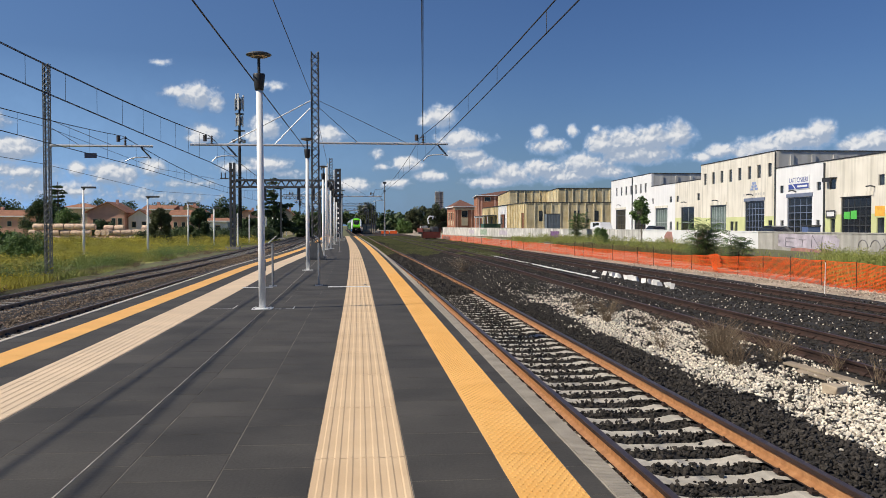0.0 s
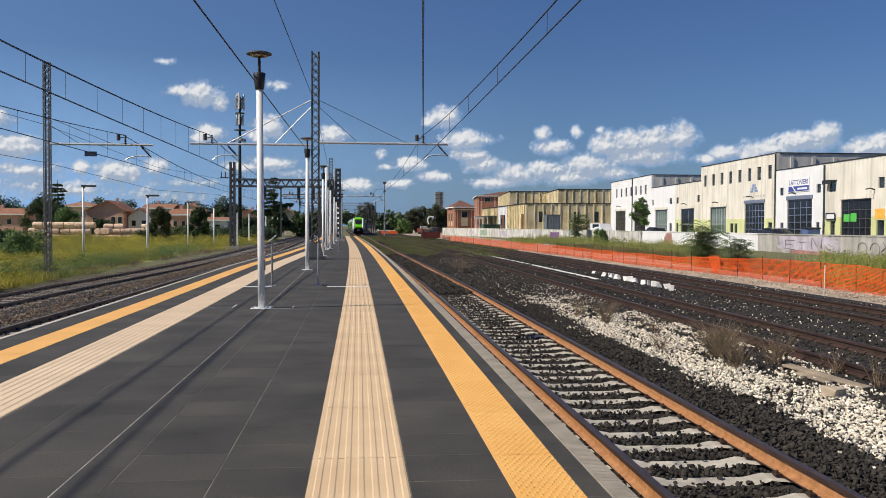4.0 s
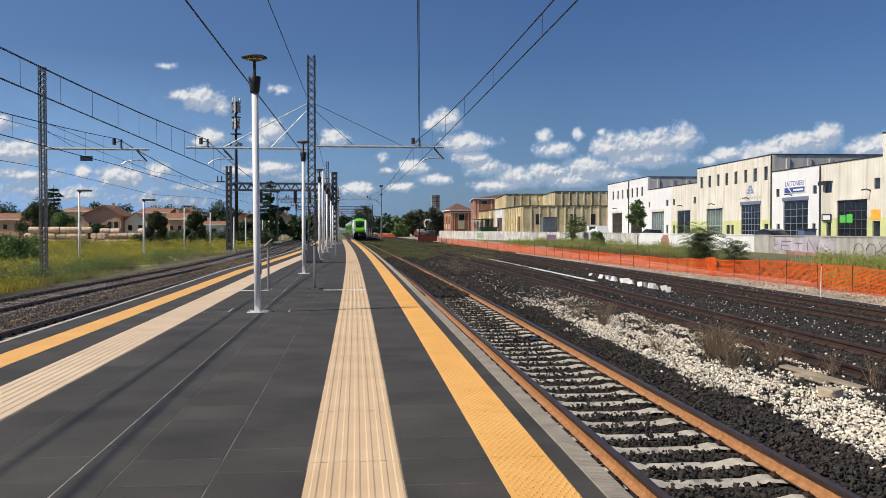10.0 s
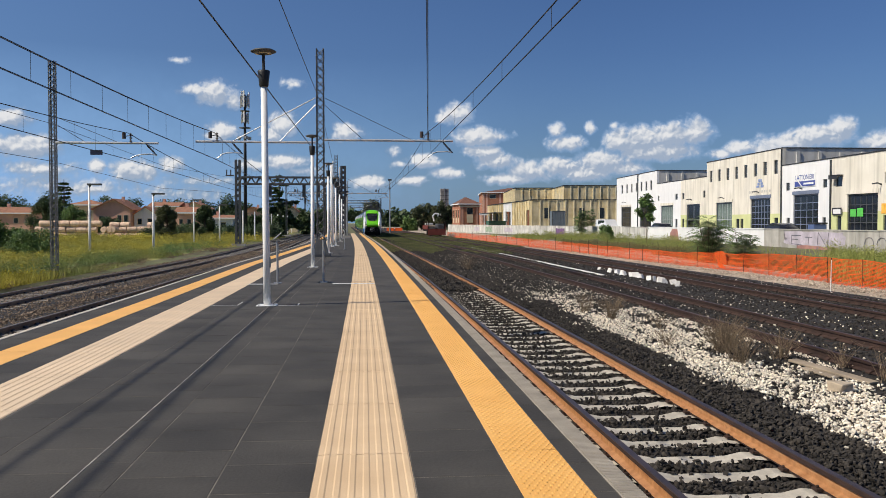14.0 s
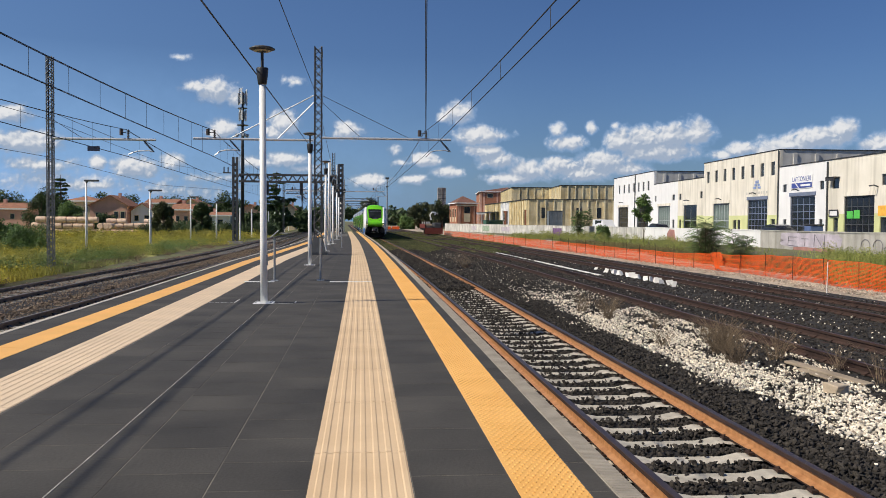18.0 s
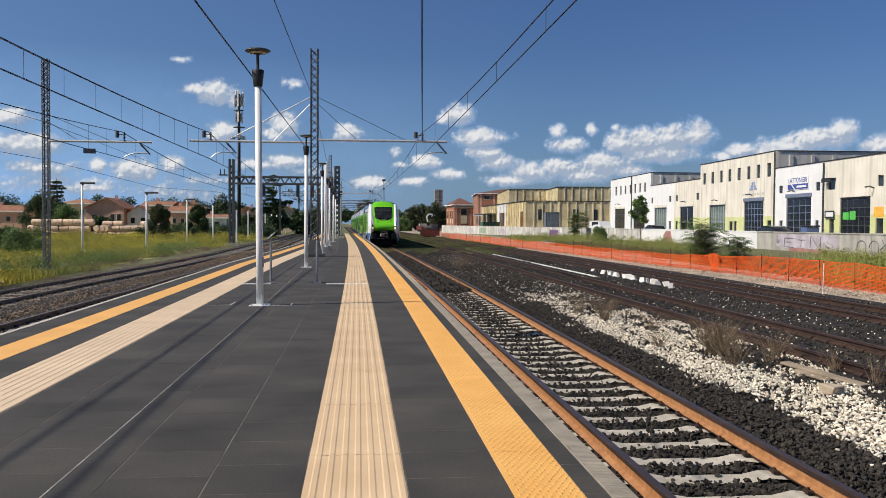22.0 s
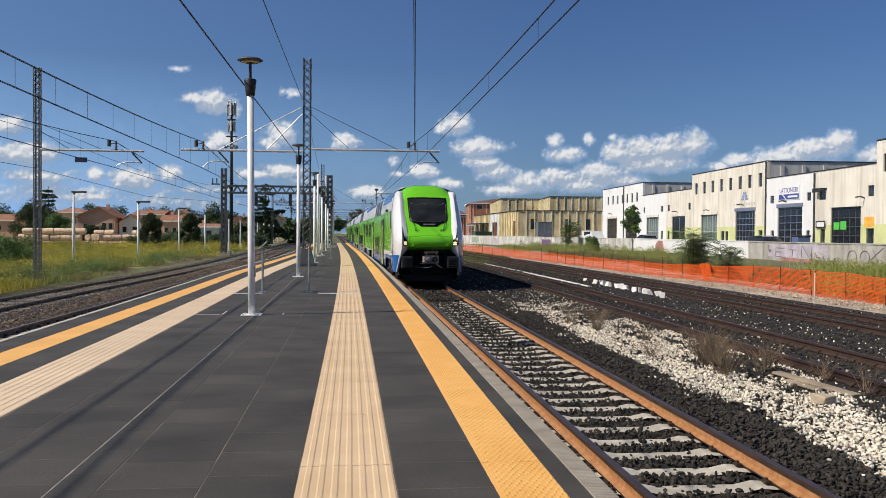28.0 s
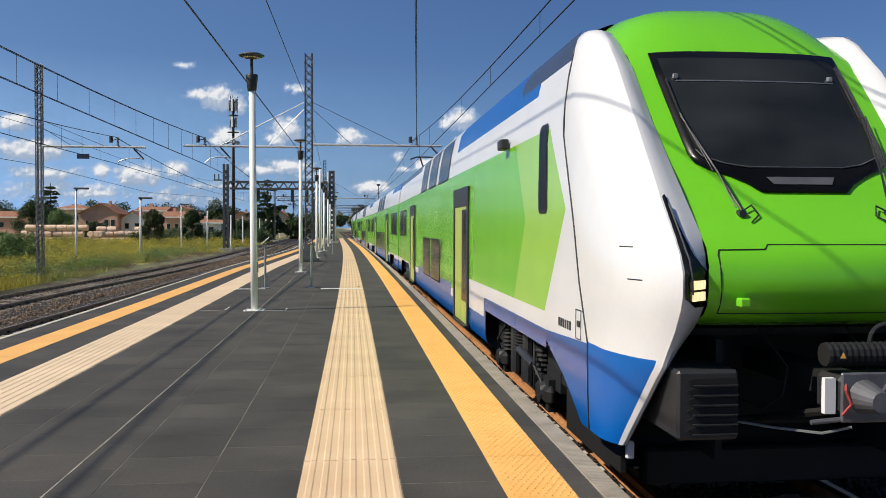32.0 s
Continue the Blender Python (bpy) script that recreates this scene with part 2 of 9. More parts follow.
M_DRY = mat("dry_stalk", (0.22, 0.16, 0.10), 0.9, var=0.3, scale=3, fine=20, bump=0, island=0.3)
M_BARK = mat("bark", (0.10, 0.075, 0.05), 0.95, var=0.3, scale=3, fine=18, bump=0.6)
M_WOOD = mat("weathered_plank", (0.30, 0.24, 0.17), 0.9, var=0.25, scale=2, fine=25, bump=0.4)
M_LOG = mat("straw_coloured_roll", (0.70, 0.47, 0.33), 0.9, var=0.15, scale=2, fine=14, bump=0.3, c2=(0.78, 0.58, 0.42), piece=0.12)
M_LINEW = mat("white_paint_line", (0.75, 0.74, 0.70), 0.8, var=0.1, bump=0.05)


# ---- building helpers ----
def obj_of(name, bm, material, parent=None, smooth=False):
    me = bpy.data.meshes.new(name)
    bm.normal_update()
    bm.to_mesh(me)
    bm.free()
    for m in (material if isinstance(material, (list, tuple)) else [material]):
        me.materials.append(m)
    if smooth:
        me.polygons.foreach_set("use_smooth", [True] * len(me.polygons))
    ob = new(name, me)
    ob.parent = parent
    return ob


def part(name, bm, material, parent, label="", smooth=False):
    ob = obj_of(name, bm, material, parent, smooth)
    if label:
        ob["label"] = label
    return ob


def thing(name, label, category, m=None, group="", kind=""):
    ob = new(name)
    ob.empty_display_size = 0.2
    if m is not None:
        ob.matrix_basis = m
    return tagged(ob, label, category, group, kind)


def box(bm, x0, x1, y0, y1, z0, z1, mi=0):
    v = [bm.verts.new((x, y, z)) for z in (z0, z1) for y in (y0, y1) for x in (x0, x1)]
    for q in ((0, 2, 3, 1), (4, 5, 7, 6), (0, 1, 5, 4), (2, 6, 7, 3), (1, 3, 7, 5), (0, 4, 6, 2)):
        bm.faces.new([v[i] for i in q]).material_index = mi
    return v


def boxes(*rows):
    bm = bmesh.new()
    for r in rows:
        box(bm, *r)
    return bm


def bev_box(x0, x1, y0, y1, z0, z1, r=0.02, seg=2):
    bm = boxes((x0, x1, y0, y1, z0, z1))
    bmesh.ops.bevel(bm, geom=bm.edges[:], offset=r, segments=seg, affect="EDGES", profile=0.5)
    return bm


def tube(bm, a, b, r0, r1=None, n=8, caps=True, mi=0):
    a, b = Vector(a), Vector(b)
    r1 = r0 if r1 is None else r1
    q = (b - a).to_track_quat("Z", "Y")
    rings = []
    for p, r in ((a, r0), (b, r1)):
        rings.append([bm.verts.new(p + q @ Vector((r * math.cos(2 * math.pi * i / n), r * math.sin(2 * math.pi * i / n), 0))) for i in range(n)])
    for i in range(n):
        bm.faces.new((rings[0][i], rings[0][(i + 1) % n], rings[1][(i + 1) % n], rings[1][i])).material_index = mi
    if caps:
        bm.faces.new(rings[0][::-1]).material_index = mi
        bm.faces.new(rings[1]).material_index = mi


def tubes(segs, r, n=6):
    bm = bmesh.new()
    for a, b in segs:
        tube(bm, a, b, r, n=n)
    return bm


def lathe(profile, n=20, cx=0.0, cy=0.0):
    """A turned body round the vertical axis from (radius, height) rows."""
    bm = bmesh.new()
    rings = []
    for r, z in profile:
        rings.append([bm.verts.new((cx + max(r, 1e-4) * math.cos(2 * math.pi * i / n), cy + max(r, 1e-4) * math.sin(2 * math.pi * i / n), z)) for i in range(n)])
    for a, b in zip(rings, rings[1:]):
        for i in range(n):
            bm.faces.new((a[i], a[(i + 1) % n], b[(i + 1) % n], b[i]))
    bm.faces.new(rings[0][::-1])
    bm.faces.new(rings[-1])
    return bm


def interp(rows, z):
    return float(np.interp(z, [r[0] for r in rows], [r[1] for r in rows]))


def bend(y):
    """How far the line swings to the left at y along it."""
    if y <= 0:
        return 0.0
    return -y * y / 6800 if y < 80 else -0.9412 - (y - 80) * 0.02353


def lateral(x, y):
    """Sideways shift at y: the bend, and the platform's left-hand side drawing in beyond 33 m."""
    pull = min(0.9, max(0.0, (y - 33) * 0.028))
    return bend(y) + pull * min(1.0, max(0.0, -1.9 - x))


def draw_in(cx, y):
    """How far a track draws towards the platform at y."""
    if cx > 6 or cx == 1.0:
        return 0.0
    if cx > 0:
        return -0.28 * min(1.0, max(0.0, (y - 32) / 45)) * min(1.0, max(0.0, (150 - y) / 40))
    return min(0.35, max(-0.1, (y - 16) * 0.028)) if cx > -8 else min(0.0, max(-0.8, (y - 47) * 0.03))


def swept(profile, y0, y1, step=4.0, closed=True, mi=None, cx=1.0):
    """A profile of (x, z) points drawn along the curving line."""
    bm = bmesh.new()
    n = max(2, int(abs(y1 - y0) / step) + 1)
    rings = []
    for i in range(n):
        y = y0 + (y1 - y0) * i / (n - 1)
        rings.append([bm.verts.new((x + lateral(x, y) + draw_in(cx, y), y, z)) for x, z in profile])
    k = len(profile)
    for a, b in zip(rings, rings[1:]):
        for i in range(k if closed else k - 1):
            f = bm.faces.new((a[i], a[(i + 1) % k], b[(i + 1) % k], b[i]))
            if mi:
                f.material_index = mi[i]
    if closed:
        bm.faces.new(rings[0][::-1])
        bm.faces.new(rings[-1])
    bmesh.ops.recalc_face_normals(bm, faces=bm.faces)
    return bm


def bulk(name, verts, faces, material, label, category, kind="stuff", parent=None):
    """One mesh from arrays of many small pieces."""
    me = bpy.data.meshes.new(name)
    me.from_pydata(verts.tolist() if hasattr(verts, "tolist") else verts, [], faces.tolist() if hasattr(faces, "tolist") else faces)
    me.materials.append(material)
    ob = new(name, me)
    ob.parent = parent
    return tagged(ob, label, "" if parent else category, kind="" if parent else kind)


def spin(n, rng, tilt=1.0):
    """n random turns as matrices."""
    a, b, c = rng.uniform(0, 6.283, n), rng.uniform(-1.5, 1.5, n) * tilt, rng.uniform(0, 6.283, n)
    ca, sa, cb, sb, cc, sc = np.cos(a), np.sin(a), np.cos(b), np.sin(b), np.cos(c), np.sin(c)
    z = np.zeros(n)
    o = np.ones(n)
    rz = np.stack([ca, -sa, z, sa, ca, z, z, z, o], 1).reshape(-1, 3, 3)
    rx = np.stack([o, z, z, z, cb, -sb, z, sb, cb], 1).reshape(-1, 3, 3)
    rw = np.stack([cc, -sc, z, sc, cc, z, z, z, o], 1).reshape(-1, 3, 3)
    return rz @ rx @ rw


PHI = (1 + 5 ** 0.5) / 2
ICO_V = np.array([(-1, PHI, 0), (1, PHI, 0), (-1, -PHI, 0), (1, -PHI, 0), (0, -1, PHI), (0, 1, PHI), (0, -1, -PHI), (0, 1, -PHI), (PHI, 0, -1), (PHI, 0, 1), (-PHI, 0, -1), (-PHI, 0, 1)]) / 1.902
ICO_F = np.array([(0, 11, 5), (0, 5, 1), (0, 1, 7), (0, 7, 10), (0, 10, 11), (1, 5, 9), (5, 11, 4), (11, 10, 2), (10, 7, 6), (7, 1, 8), (3, 9, 4), (3, 4, 2), (3, 2, 6), (3, 6, 8), (3, 8, 9), (4, 9, 5), (2, 4, 11), (6, 2, 10), (8, 6, 7), (9, 8, 1)])


OCT_V = np.array([(1, 0, 0), (-1, 0, 0), (0, 1, 0), (0, -1, 0), (0, 0, 1), (0, 0, -1)], float)
OCT_F = np.array([(0, 2, 4), (2, 1, 4), (1, 3, 4), (3, 0, 4), (2, 0, 5), (1, 2, 5), (3, 1, 5), (0, 3, 5)])


def stones(name, places, size, material, label, category, rng, parent=None):
    """Crushed stones, fuller close by and simpler farther away."""
    places = np.asarray(places)
    near = places[:, 1] < 9.5
    vs, fs, base = [], [], 0
    for pick, sv, sf, jit in ((near, ICO_V, ICO_F, 0.42), (~near, OCT_V * 1.12, OCT_F, 0.35)):
        p = places[pick]
        n, k = len(p), len(sv)
        if not n:
            continue
        s = rng.uniform(0.45, 1.25, (n, 1, 3)) * (1, 1, 0.8) * size * rng.uniform(0.6, 1.45, (n, 1, 1))
        v = sv[None] * rng.uniform(1 - jit, 1 + jit * 0.6, (n, k, 1)) * s
        v = np.einsum("nij,nkj->nki", spin(n, rng), v) + p[:, None]
        vs.append(v.reshape(-1, 3))
        fs.append((sf[None] + k * np.arange(n)[:, None, None] + base).reshape(-1, 3))
        base += n * k
    return bulk(name, np.concatenate(vs), np.concatenate(fs), material, label, category, parent=parent)


def blades(name, places, height, width, material, label, category, rng, lean=0.35, parent=None):
    """Grass or leaves: thin three-sided blades that stand at the given places."""
    n = len(places)
    h = height * rng.uniform(0.45, 1.25, n)
    a = rng.uniform(0, 6.283, n)
    d = np.stack([np.cos(a), np.sin(a), 0 * a], 1)
    tip = np.stack([rng.normal(0, lean, n) * h, rng.normal(0, lean, n) * h, h], 1)
    w = width * rng.uniform(0.6, 1.4, n)[:, None]
    p = np.asarray(places)
    v = np.stack([p - d * w, p + d * w, p + tip * 0.6 + d * w * 0.8, p + tip], 1)
    i = 4 * np.arange(n)[:, None]
    f = np.concatenate([i + (0, 1, 2), i + (0, 2, 3)], 0)
    return bulk(name, v.reshape(-1, 3), f, material, label, category, parent=parent)


def leaf_cloud(centres, radii, count, size, rng, flat=1.0):
    """Many small leaf quads scattered through lumpy clumps."""
    c, r = np.asarray(centres, float), np.asarray(radii, float)
    k = rng.choice(len(c), count, p=r ** 2 / (r ** 2).sum())
    d = rng.normal(size=(count, 3))
    d /= np.linalg.norm(d, axis=1)[:, None]
    p = c[k] + d * (r[k] * (rng.uniform(0.12, 1.0, count) ** 0.6 * rng.uniform(0.85, 1.12, count)))[:, None] * (1, 1, flat)
    s = size * rng.uniform(0.6, 1.4, (count, 1, 1))
    q = np.array([(-1, -0.6, 0), (1, -0.6, 0.15), (1, 0.6, 0), (-1, 0.6, 0.15)])[None] * s
    v = np.einsum("nij,nkj->nki", spin(count, rng), q) + p[:, None]
    f = np.arange(4 * count).reshape(-1, 4)
    return v.reshape(-1, 3), f


# ---- ground and tracks ----
RAIL, BED = -0.56, -0.74       # heights of the rail heads and of the ballast
TRACKS = (3.20, 8.47, 13.00, -6.60, -10.30)  # centre lines at the camera
rng = np.random.default_rng(7)


def build_ground():
    bm = bmesh.new()
    xs = [-4000, -900, -300, -120, -60, -30, -13.2, -12.2, 15.2, 17.0, 23, 30, 60, 150, 400, 1200, 4000]
    ys = [-600, -60, -20, 0, 20, 40, 60, 80, 110, 150, 200, 260, 400, 700, 1500, 4500]
    def h(x, y):
        if -12.3 < x < 15.3:
            return -0.92
        if x <= -12.3:
            return -0.86 if x > -14 else (-0.75 if x > -40 else -0.75 + min(4.0, (-x - 40) * 0.008))
        return -0.84 if x < 20 else (-0.62 if x < 28 else -0.2)
    grid = [[bm.verts.new((x + (bend(y) if abs(x) < 20 else 0), y, h(x, y))) for x in xs] for y in ys]
    for j in range(len(ys) - 1):
        for i in range(len(xs) - 1):
            f = bm.faces.new((grid[j][i], grid[j][i + 1], grid[j + 1][i + 1], grid[j + 1][i]))
            f.material_index = 1 if xs[i + 1] <= -13 else (2 if 15 < xs[i] < 23 else 0)
    tagged(obj_of("ground", bm, [M_SOIL, M_GRASSBED, M_PALES]), "dry soil and rough meadow beside the railway", "ground", kind="structure")


def build_ballast():
    # One bed for the tracks on each side of the platform, with its shoulder.
    bed = obj_of("ballast_bed", swept([(1.45, -1.0), (1.45, BED - 0.03), (1.9, BED - 0.05), (4.5, BED - 0.05), (5.0, BED), (5.4, BED - 0.06), (6.6, BED - 0.05), (7.0, BED), (14.7, BED), (16.2, -0.80), (16.4, -1.0)], -10, 520), M_BALLAST)
    tagged(bed, "dark grey crushed stone ballast under the tracks", "ballast", kind="structure")
    bed2 = obj_of("ballast_bed", swept([(-4.75, -1.1), (-4.75, -0.685), (-7.9, -0.685), (-8.5, -0.835), (-12.0, -0.845), (-13.0, -1.1)], -10, 520), M_BALLAST)
    tagged(bed2, "brown-grey crushed stone ballast under the tracks", "ballast", kind="structure")


def rail_profile(cx, top):
    w = [(-0.07, -0.165), (-0.07, -0.150), (-0.012, -0.125), (-0.010, -0.056), (-0.035, -0.045), (-0.036, -0.006), (-0.030, 0.0),
         (0.030, 0.0), (0.036, -0.006), (0.035, -0.045), (0.010, -0.056), (0.012, -0.125), (0.07, -0.150), (0.07, -0.165)]
    return [(cx + x, top + z) for x, z in w]


def build_track(cx, top, y1, bright, label, sleeper_mat):
    track = thing("railway_track", label, "track", kind="structure")
    for side in (-1, 1):
        mi = [1] * 14
        for k in (5, 6, 7):
            mi[k] = 0
        for k in (0, 3, 4, 8, 9, 12):
            mi[k] = 2
        part("rail", swept(rail_profile(cx + side * 0.753, top), -8, y1, 4.0, mi=mi, cx=cx), [(M_RAILTOP if bright else M_RAILTOP3) if cx > 0 else M_RAILTOP2, M_RUST if bright else (M_RUSTB if cx < 0 else M_RUSTD), M_RUSTD if cx > 0 else M_RUSTB], track,
             "orange rusty steel rail with worn head" if bright else "dark rusty steel rail", smooth=False)
    # sleepers: the near ones one by one, the far ones in one mesh
    bm = bmesh.new()
    prof = [(-1.2, -0.2), (-1.2, -0.10), (-0.93, -0.035), (-0.55, 0.0), (-0.38, -0.035), (0.38, -0.035), (0.55, 0.0), (0.93, -0.035), (1.2, -0.10), (1.2, -0.2)]
    a = [bm.verts.new((x, -0.13, z)) for x, z in prof]
    b = [bm.verts.new((x, 0.13, z)) for x, z in prof]
    a2 = [bm.verts.new((x, -0.105, z + 0.012)) for x, z in prof]
    b2 = [bm.verts.new((x, 0.105, z + 0.012)) for x, z in prof]
    for r, s in ((a, a2), (a2, b2), (b2, b)):
        for i in range(1, 8):
            bm.faces.new((r[i], r[i + 1], s[i + 1], s[i]))
    n_single = 61 if bright else 53
    y = -7.45
    far_v, far_f = [], []
    k = 0
    me = None
    while y < y1 - 1:
        x = cx + lateral(cx, y) + draw_in(cx, y)
        if k < n_single:
            if me is None:
                ob = obj_of("sleeper", bm, sleeper_mat, track)
                me = ob.data
            else:
                ob = new("sleeper", me)
                ob.parent = track
            ob.location = (x, y + random.uniform(-0.02, 0.02), top - (0.185 if cx > 0 else 0.115))
            ob.rotation_euler = (0, 0, random.uniform(-0.012, 0.012))
        elif y < 120:
            i = len(far_v)
            for dx in (-1.2, 1.2):
                for dy in (-0.12, 0.12):
                    far_v.append((x + dx, y + dy, top - (0.205 if cx > 0 else 0.115)))
            far_f.append((i, i + 2, i + 3, i + 1))
        y += 0.6
        k += 1
    if far_f:
        bulk("sleepers", far_v, far_f, sleeper_mat, "concrete sleepers farther along the track", "sleepers", parent=track)
    return track


def build_fastenings(cx, top, y1):
    bm = bmesh.new()
    y = 0.35
    while y < y1:
        for side in (-1, 1):
            for s in (-1, 1):
                x = cx + bend(y) + draw_in(cx, y) + side * 0.753 + s * 0.105
                box(bm, x - 0.03, x + 0.03, y - 0.045, y + 0.045, top - 0.165, top - 0.142)
                tube(bm, (x, y, top - 0.145), (x, y, top - 0.120), 0.014, n=6)
        y += 0.6
    return bm


def build_chairs(cx, top, y0, y1):
    """Stout chairs with a sloping shoulder on both sides of each rail."""
    bm = bmesh.new()
    y = 0.35 + 0.6 * round(y0 / 0.6)
    while y < y1:
        for side in (-1, 1):
            for s in (-1, 1):
                x = cx + lateral(cx, y) + draw_in(cx, y) + side * 0.753
                a, b, c = x + s * 0.02, x + s * 0.05, x + s * (0.10 if cx > 0 else 0.16)
                hi = top - (0.115 if cx > 0 else 0.08)
                pts = [(a, top - 0.165), (c, top - 0.165), (c, top - 0.145), (b, hi), (a, hi)]
                r0 = [bm.verts.new((px, y - 0.055, pz)) for px, pz in pts]
                r1 = [bm.verts.new((px, y + 0.055, pz)) for px, pz in pts]
                bm.faces.new(r0)
                bm.faces.new(r1[::-1])
                for i in range(1, 4):
                    bm.faces.new((r0[i], r1[i], r1[(i + 1) % 5], r0[(i + 1) % 5]))
        y += 0.6
    bmesh.ops.recalc_face_normals(bm, faces=bm.faces)
    return bm


def build_stones():
    def field(x0, x1, y0, y1, per, z, jitter=0.02):
        n = int((x1 - x0) * (y1 - y0) * per)
        # denser close to the camera
        u = rng.uniform(0, 1, n) ** 1.5
        y = y0 + (y1 - y0) * u
        x = rng.uniform(x0, x1, n)
        b = np.where(y < 80, -y * y / 6800, -0.9412 - (y - 80) * 0.02353)
        b = b + np.clip((y - 33) * 0.028, 0, 0.9) * np.clip(-1.9 - x, 0, 1)
        return np.stack([x + b, y, z + rng.uniform(-jitter, jitter, n)], 1)
    a = field(1.62, 5.1, 3.5, 30, 520, BED - 0.03, 0.03)
    a = np.concatenate([a, field(1.62, 5.1, -7.0, 3.5, 130, BED - 0.03, 0.03)])
    # keep the sleeper tops mostly clear of stones
    local = np.abs(((a[:, 1] - 0.35 + 0.3) % 0.6) - 0.3)
    inside = np.abs(a[:, 0] - 3.2) < 1.2
    cover = np.interp(a[:, 1], [8, 16, 26], [0.93, 0.80, 0.45])  # more stones lie on the sleepers farther out
    keep = ~((local < 0.125) & inside & (rng.uniform(0, 1, len(a)) < cover))
    a = a[keep]
    rail = np.minimum(np.abs(a[:, 0] - 2.447), np.abs(a[:, 0] - 3.953)) < 0.10
    a = a[~rail]
    a[:, 2] += np.where((np.abs(a[:, 0] - 3.2) < 1.25), 0.0, 0.035)
    stones("track_stones", a, 0.026, M_STONE, "loose dark basalt ballast stones", "ballast stones", rng)
    b = np.concatenate([field(4.75, 9.9, 6, 40, 190, BED + 0.0, 0.02), field(4.9, 9.9, -6, 6, 40, BED + 0.0, 0.02)])
    stones("track_stones", b, 0.029, M_STONE, "loose dark ballast stones between the tracks", "ballast stones", rng)
    c = field(9.9, 15.2, 12, 60, 95, BED + 0.0, 0.02)
    stones("track_stones", c, 0.034, M_STONE, "loose dark ballast stones at the far track", "ballast stones", rng)
    for args, size in (((1.62, 5.1, 29, 125, 65, BED + 0.01, 0.03), 0.055), ((4.75, 9.9, 34, 110, 55, BED + 0.0, 0.02), 0.055), ((9.9, 15.2, 50, 120, 22, BED, 0.02), 0.06), ((-12.3, -4.9, 55, 120, 26, -0.74, 0.06), 0.05)):
        far_ = field(*args)
        far_[:, 2] -= np.where((args[0] < 0) & (far_[:, 0] < -9.0), 0.17, 0.0)
        stones("track_stones", far_, size, M_STONE if args[0] > 0 else M_STONEB, "loose dark ballast stones along the tracks", "ballast stones", rng)
    w = np.concatenate([field(4.7, 7.6, 5.0, 29, 720, BED + 0.014, 0.016), field(4.7, 7.6, -3.0, 5.0, 260, BED + 0.012, 0.02)])
    coarse = np.array([noise.noise((p[0] * 1.1, p[1] * 0.5, 0.3)) for p in w])
    small = np.array([noise.noise((p[0] * 3.4, p[1] * 2.4, 5.3)) + 0.7 * noise.noise((p[0] * 9, p[1] * 7, 1.3)) for p in w])
    lean = np.clip((w[:, 0] - 4.95) / 0.45, 0, 1) * np.clip((7.75 - w[:, 0]) / 0.5, 0, 1)
    # a closed heap along the near side, open and mixed with ballast towards the siding
    share = lean * np.interp(w[:, 0], [5.2, 5.9, 6.6, 7.4], [0.95, 0.70, 0.38, 0.32]) * np.interp(w[:, 1], [0, 17, 23, 29], [1.0, 1.0, 0.75, 0.2])
    w = w[share + 0.55 * coarse + 0.42 * small + rng.normal(0, 0.12, len(w)) > 0.50]
    grey = rng.uniform(0, 1, len(w)) < 0.20
    stones("white_stones", w[~grey], 0.024, M_WSTONE, "heap of pale limestone pieces between the tracks", "stones", rng)
    stones("grey_stones", w[grey], 0.021, M_GSTONE, "grey and tan stones among the limestone heap", "stones", rng)
    s = np.concatenate([field(6.0, 15.5, 8, 50, 3.0, BED + 0.012, 0.02), field(7.4, 11.8, 7, 26, 9.0, BED + 0.012, 0.02), field(4.6, 8.0, 25, 62, 14.0, BED + 0.014, 0.02)])
    stones("white_stones", s, 0.022, M_WSTONE, "scattered pale limestone pieces", "stones", rng)
    g = field(15.9, 19.0, 16, 90, 60, -0.79, 0.02)
    g = g[np.abs(g[:, 0] - 17.55 - np.where(g[:, 1] < 80, -g[:, 1] ** 2 / 6800, -1)) + rng.normal(0, 0.45, len(g)) < 0.55]
    stones("verge_stones", g, 0.034, M_GSTONE, "pale gravel along the barrier fence", "stones", rng)
    l = field(-12.3, -6.0, 15, 60, 150, -0.695, 0.022)
    l[:, 2] -= np.where(l[:, 0] - np.interp(l[:, 1], [0, 40, 60], [0, -0.24, -0.53]) < -8.4, 0.15, 0)
    on_sleeper = (np.abs(((l[:, 1] - 0.35 + 0.3) % 0.6) - 0.3) < 0.12) & (rng.uniform(0, 1, len(l)) < 0.85)
    l = l[~on_sleeper]
    stones("track_stones", l, 0.033, M_STONEB, "loose brown ballast stones", "ballast stones", rng)


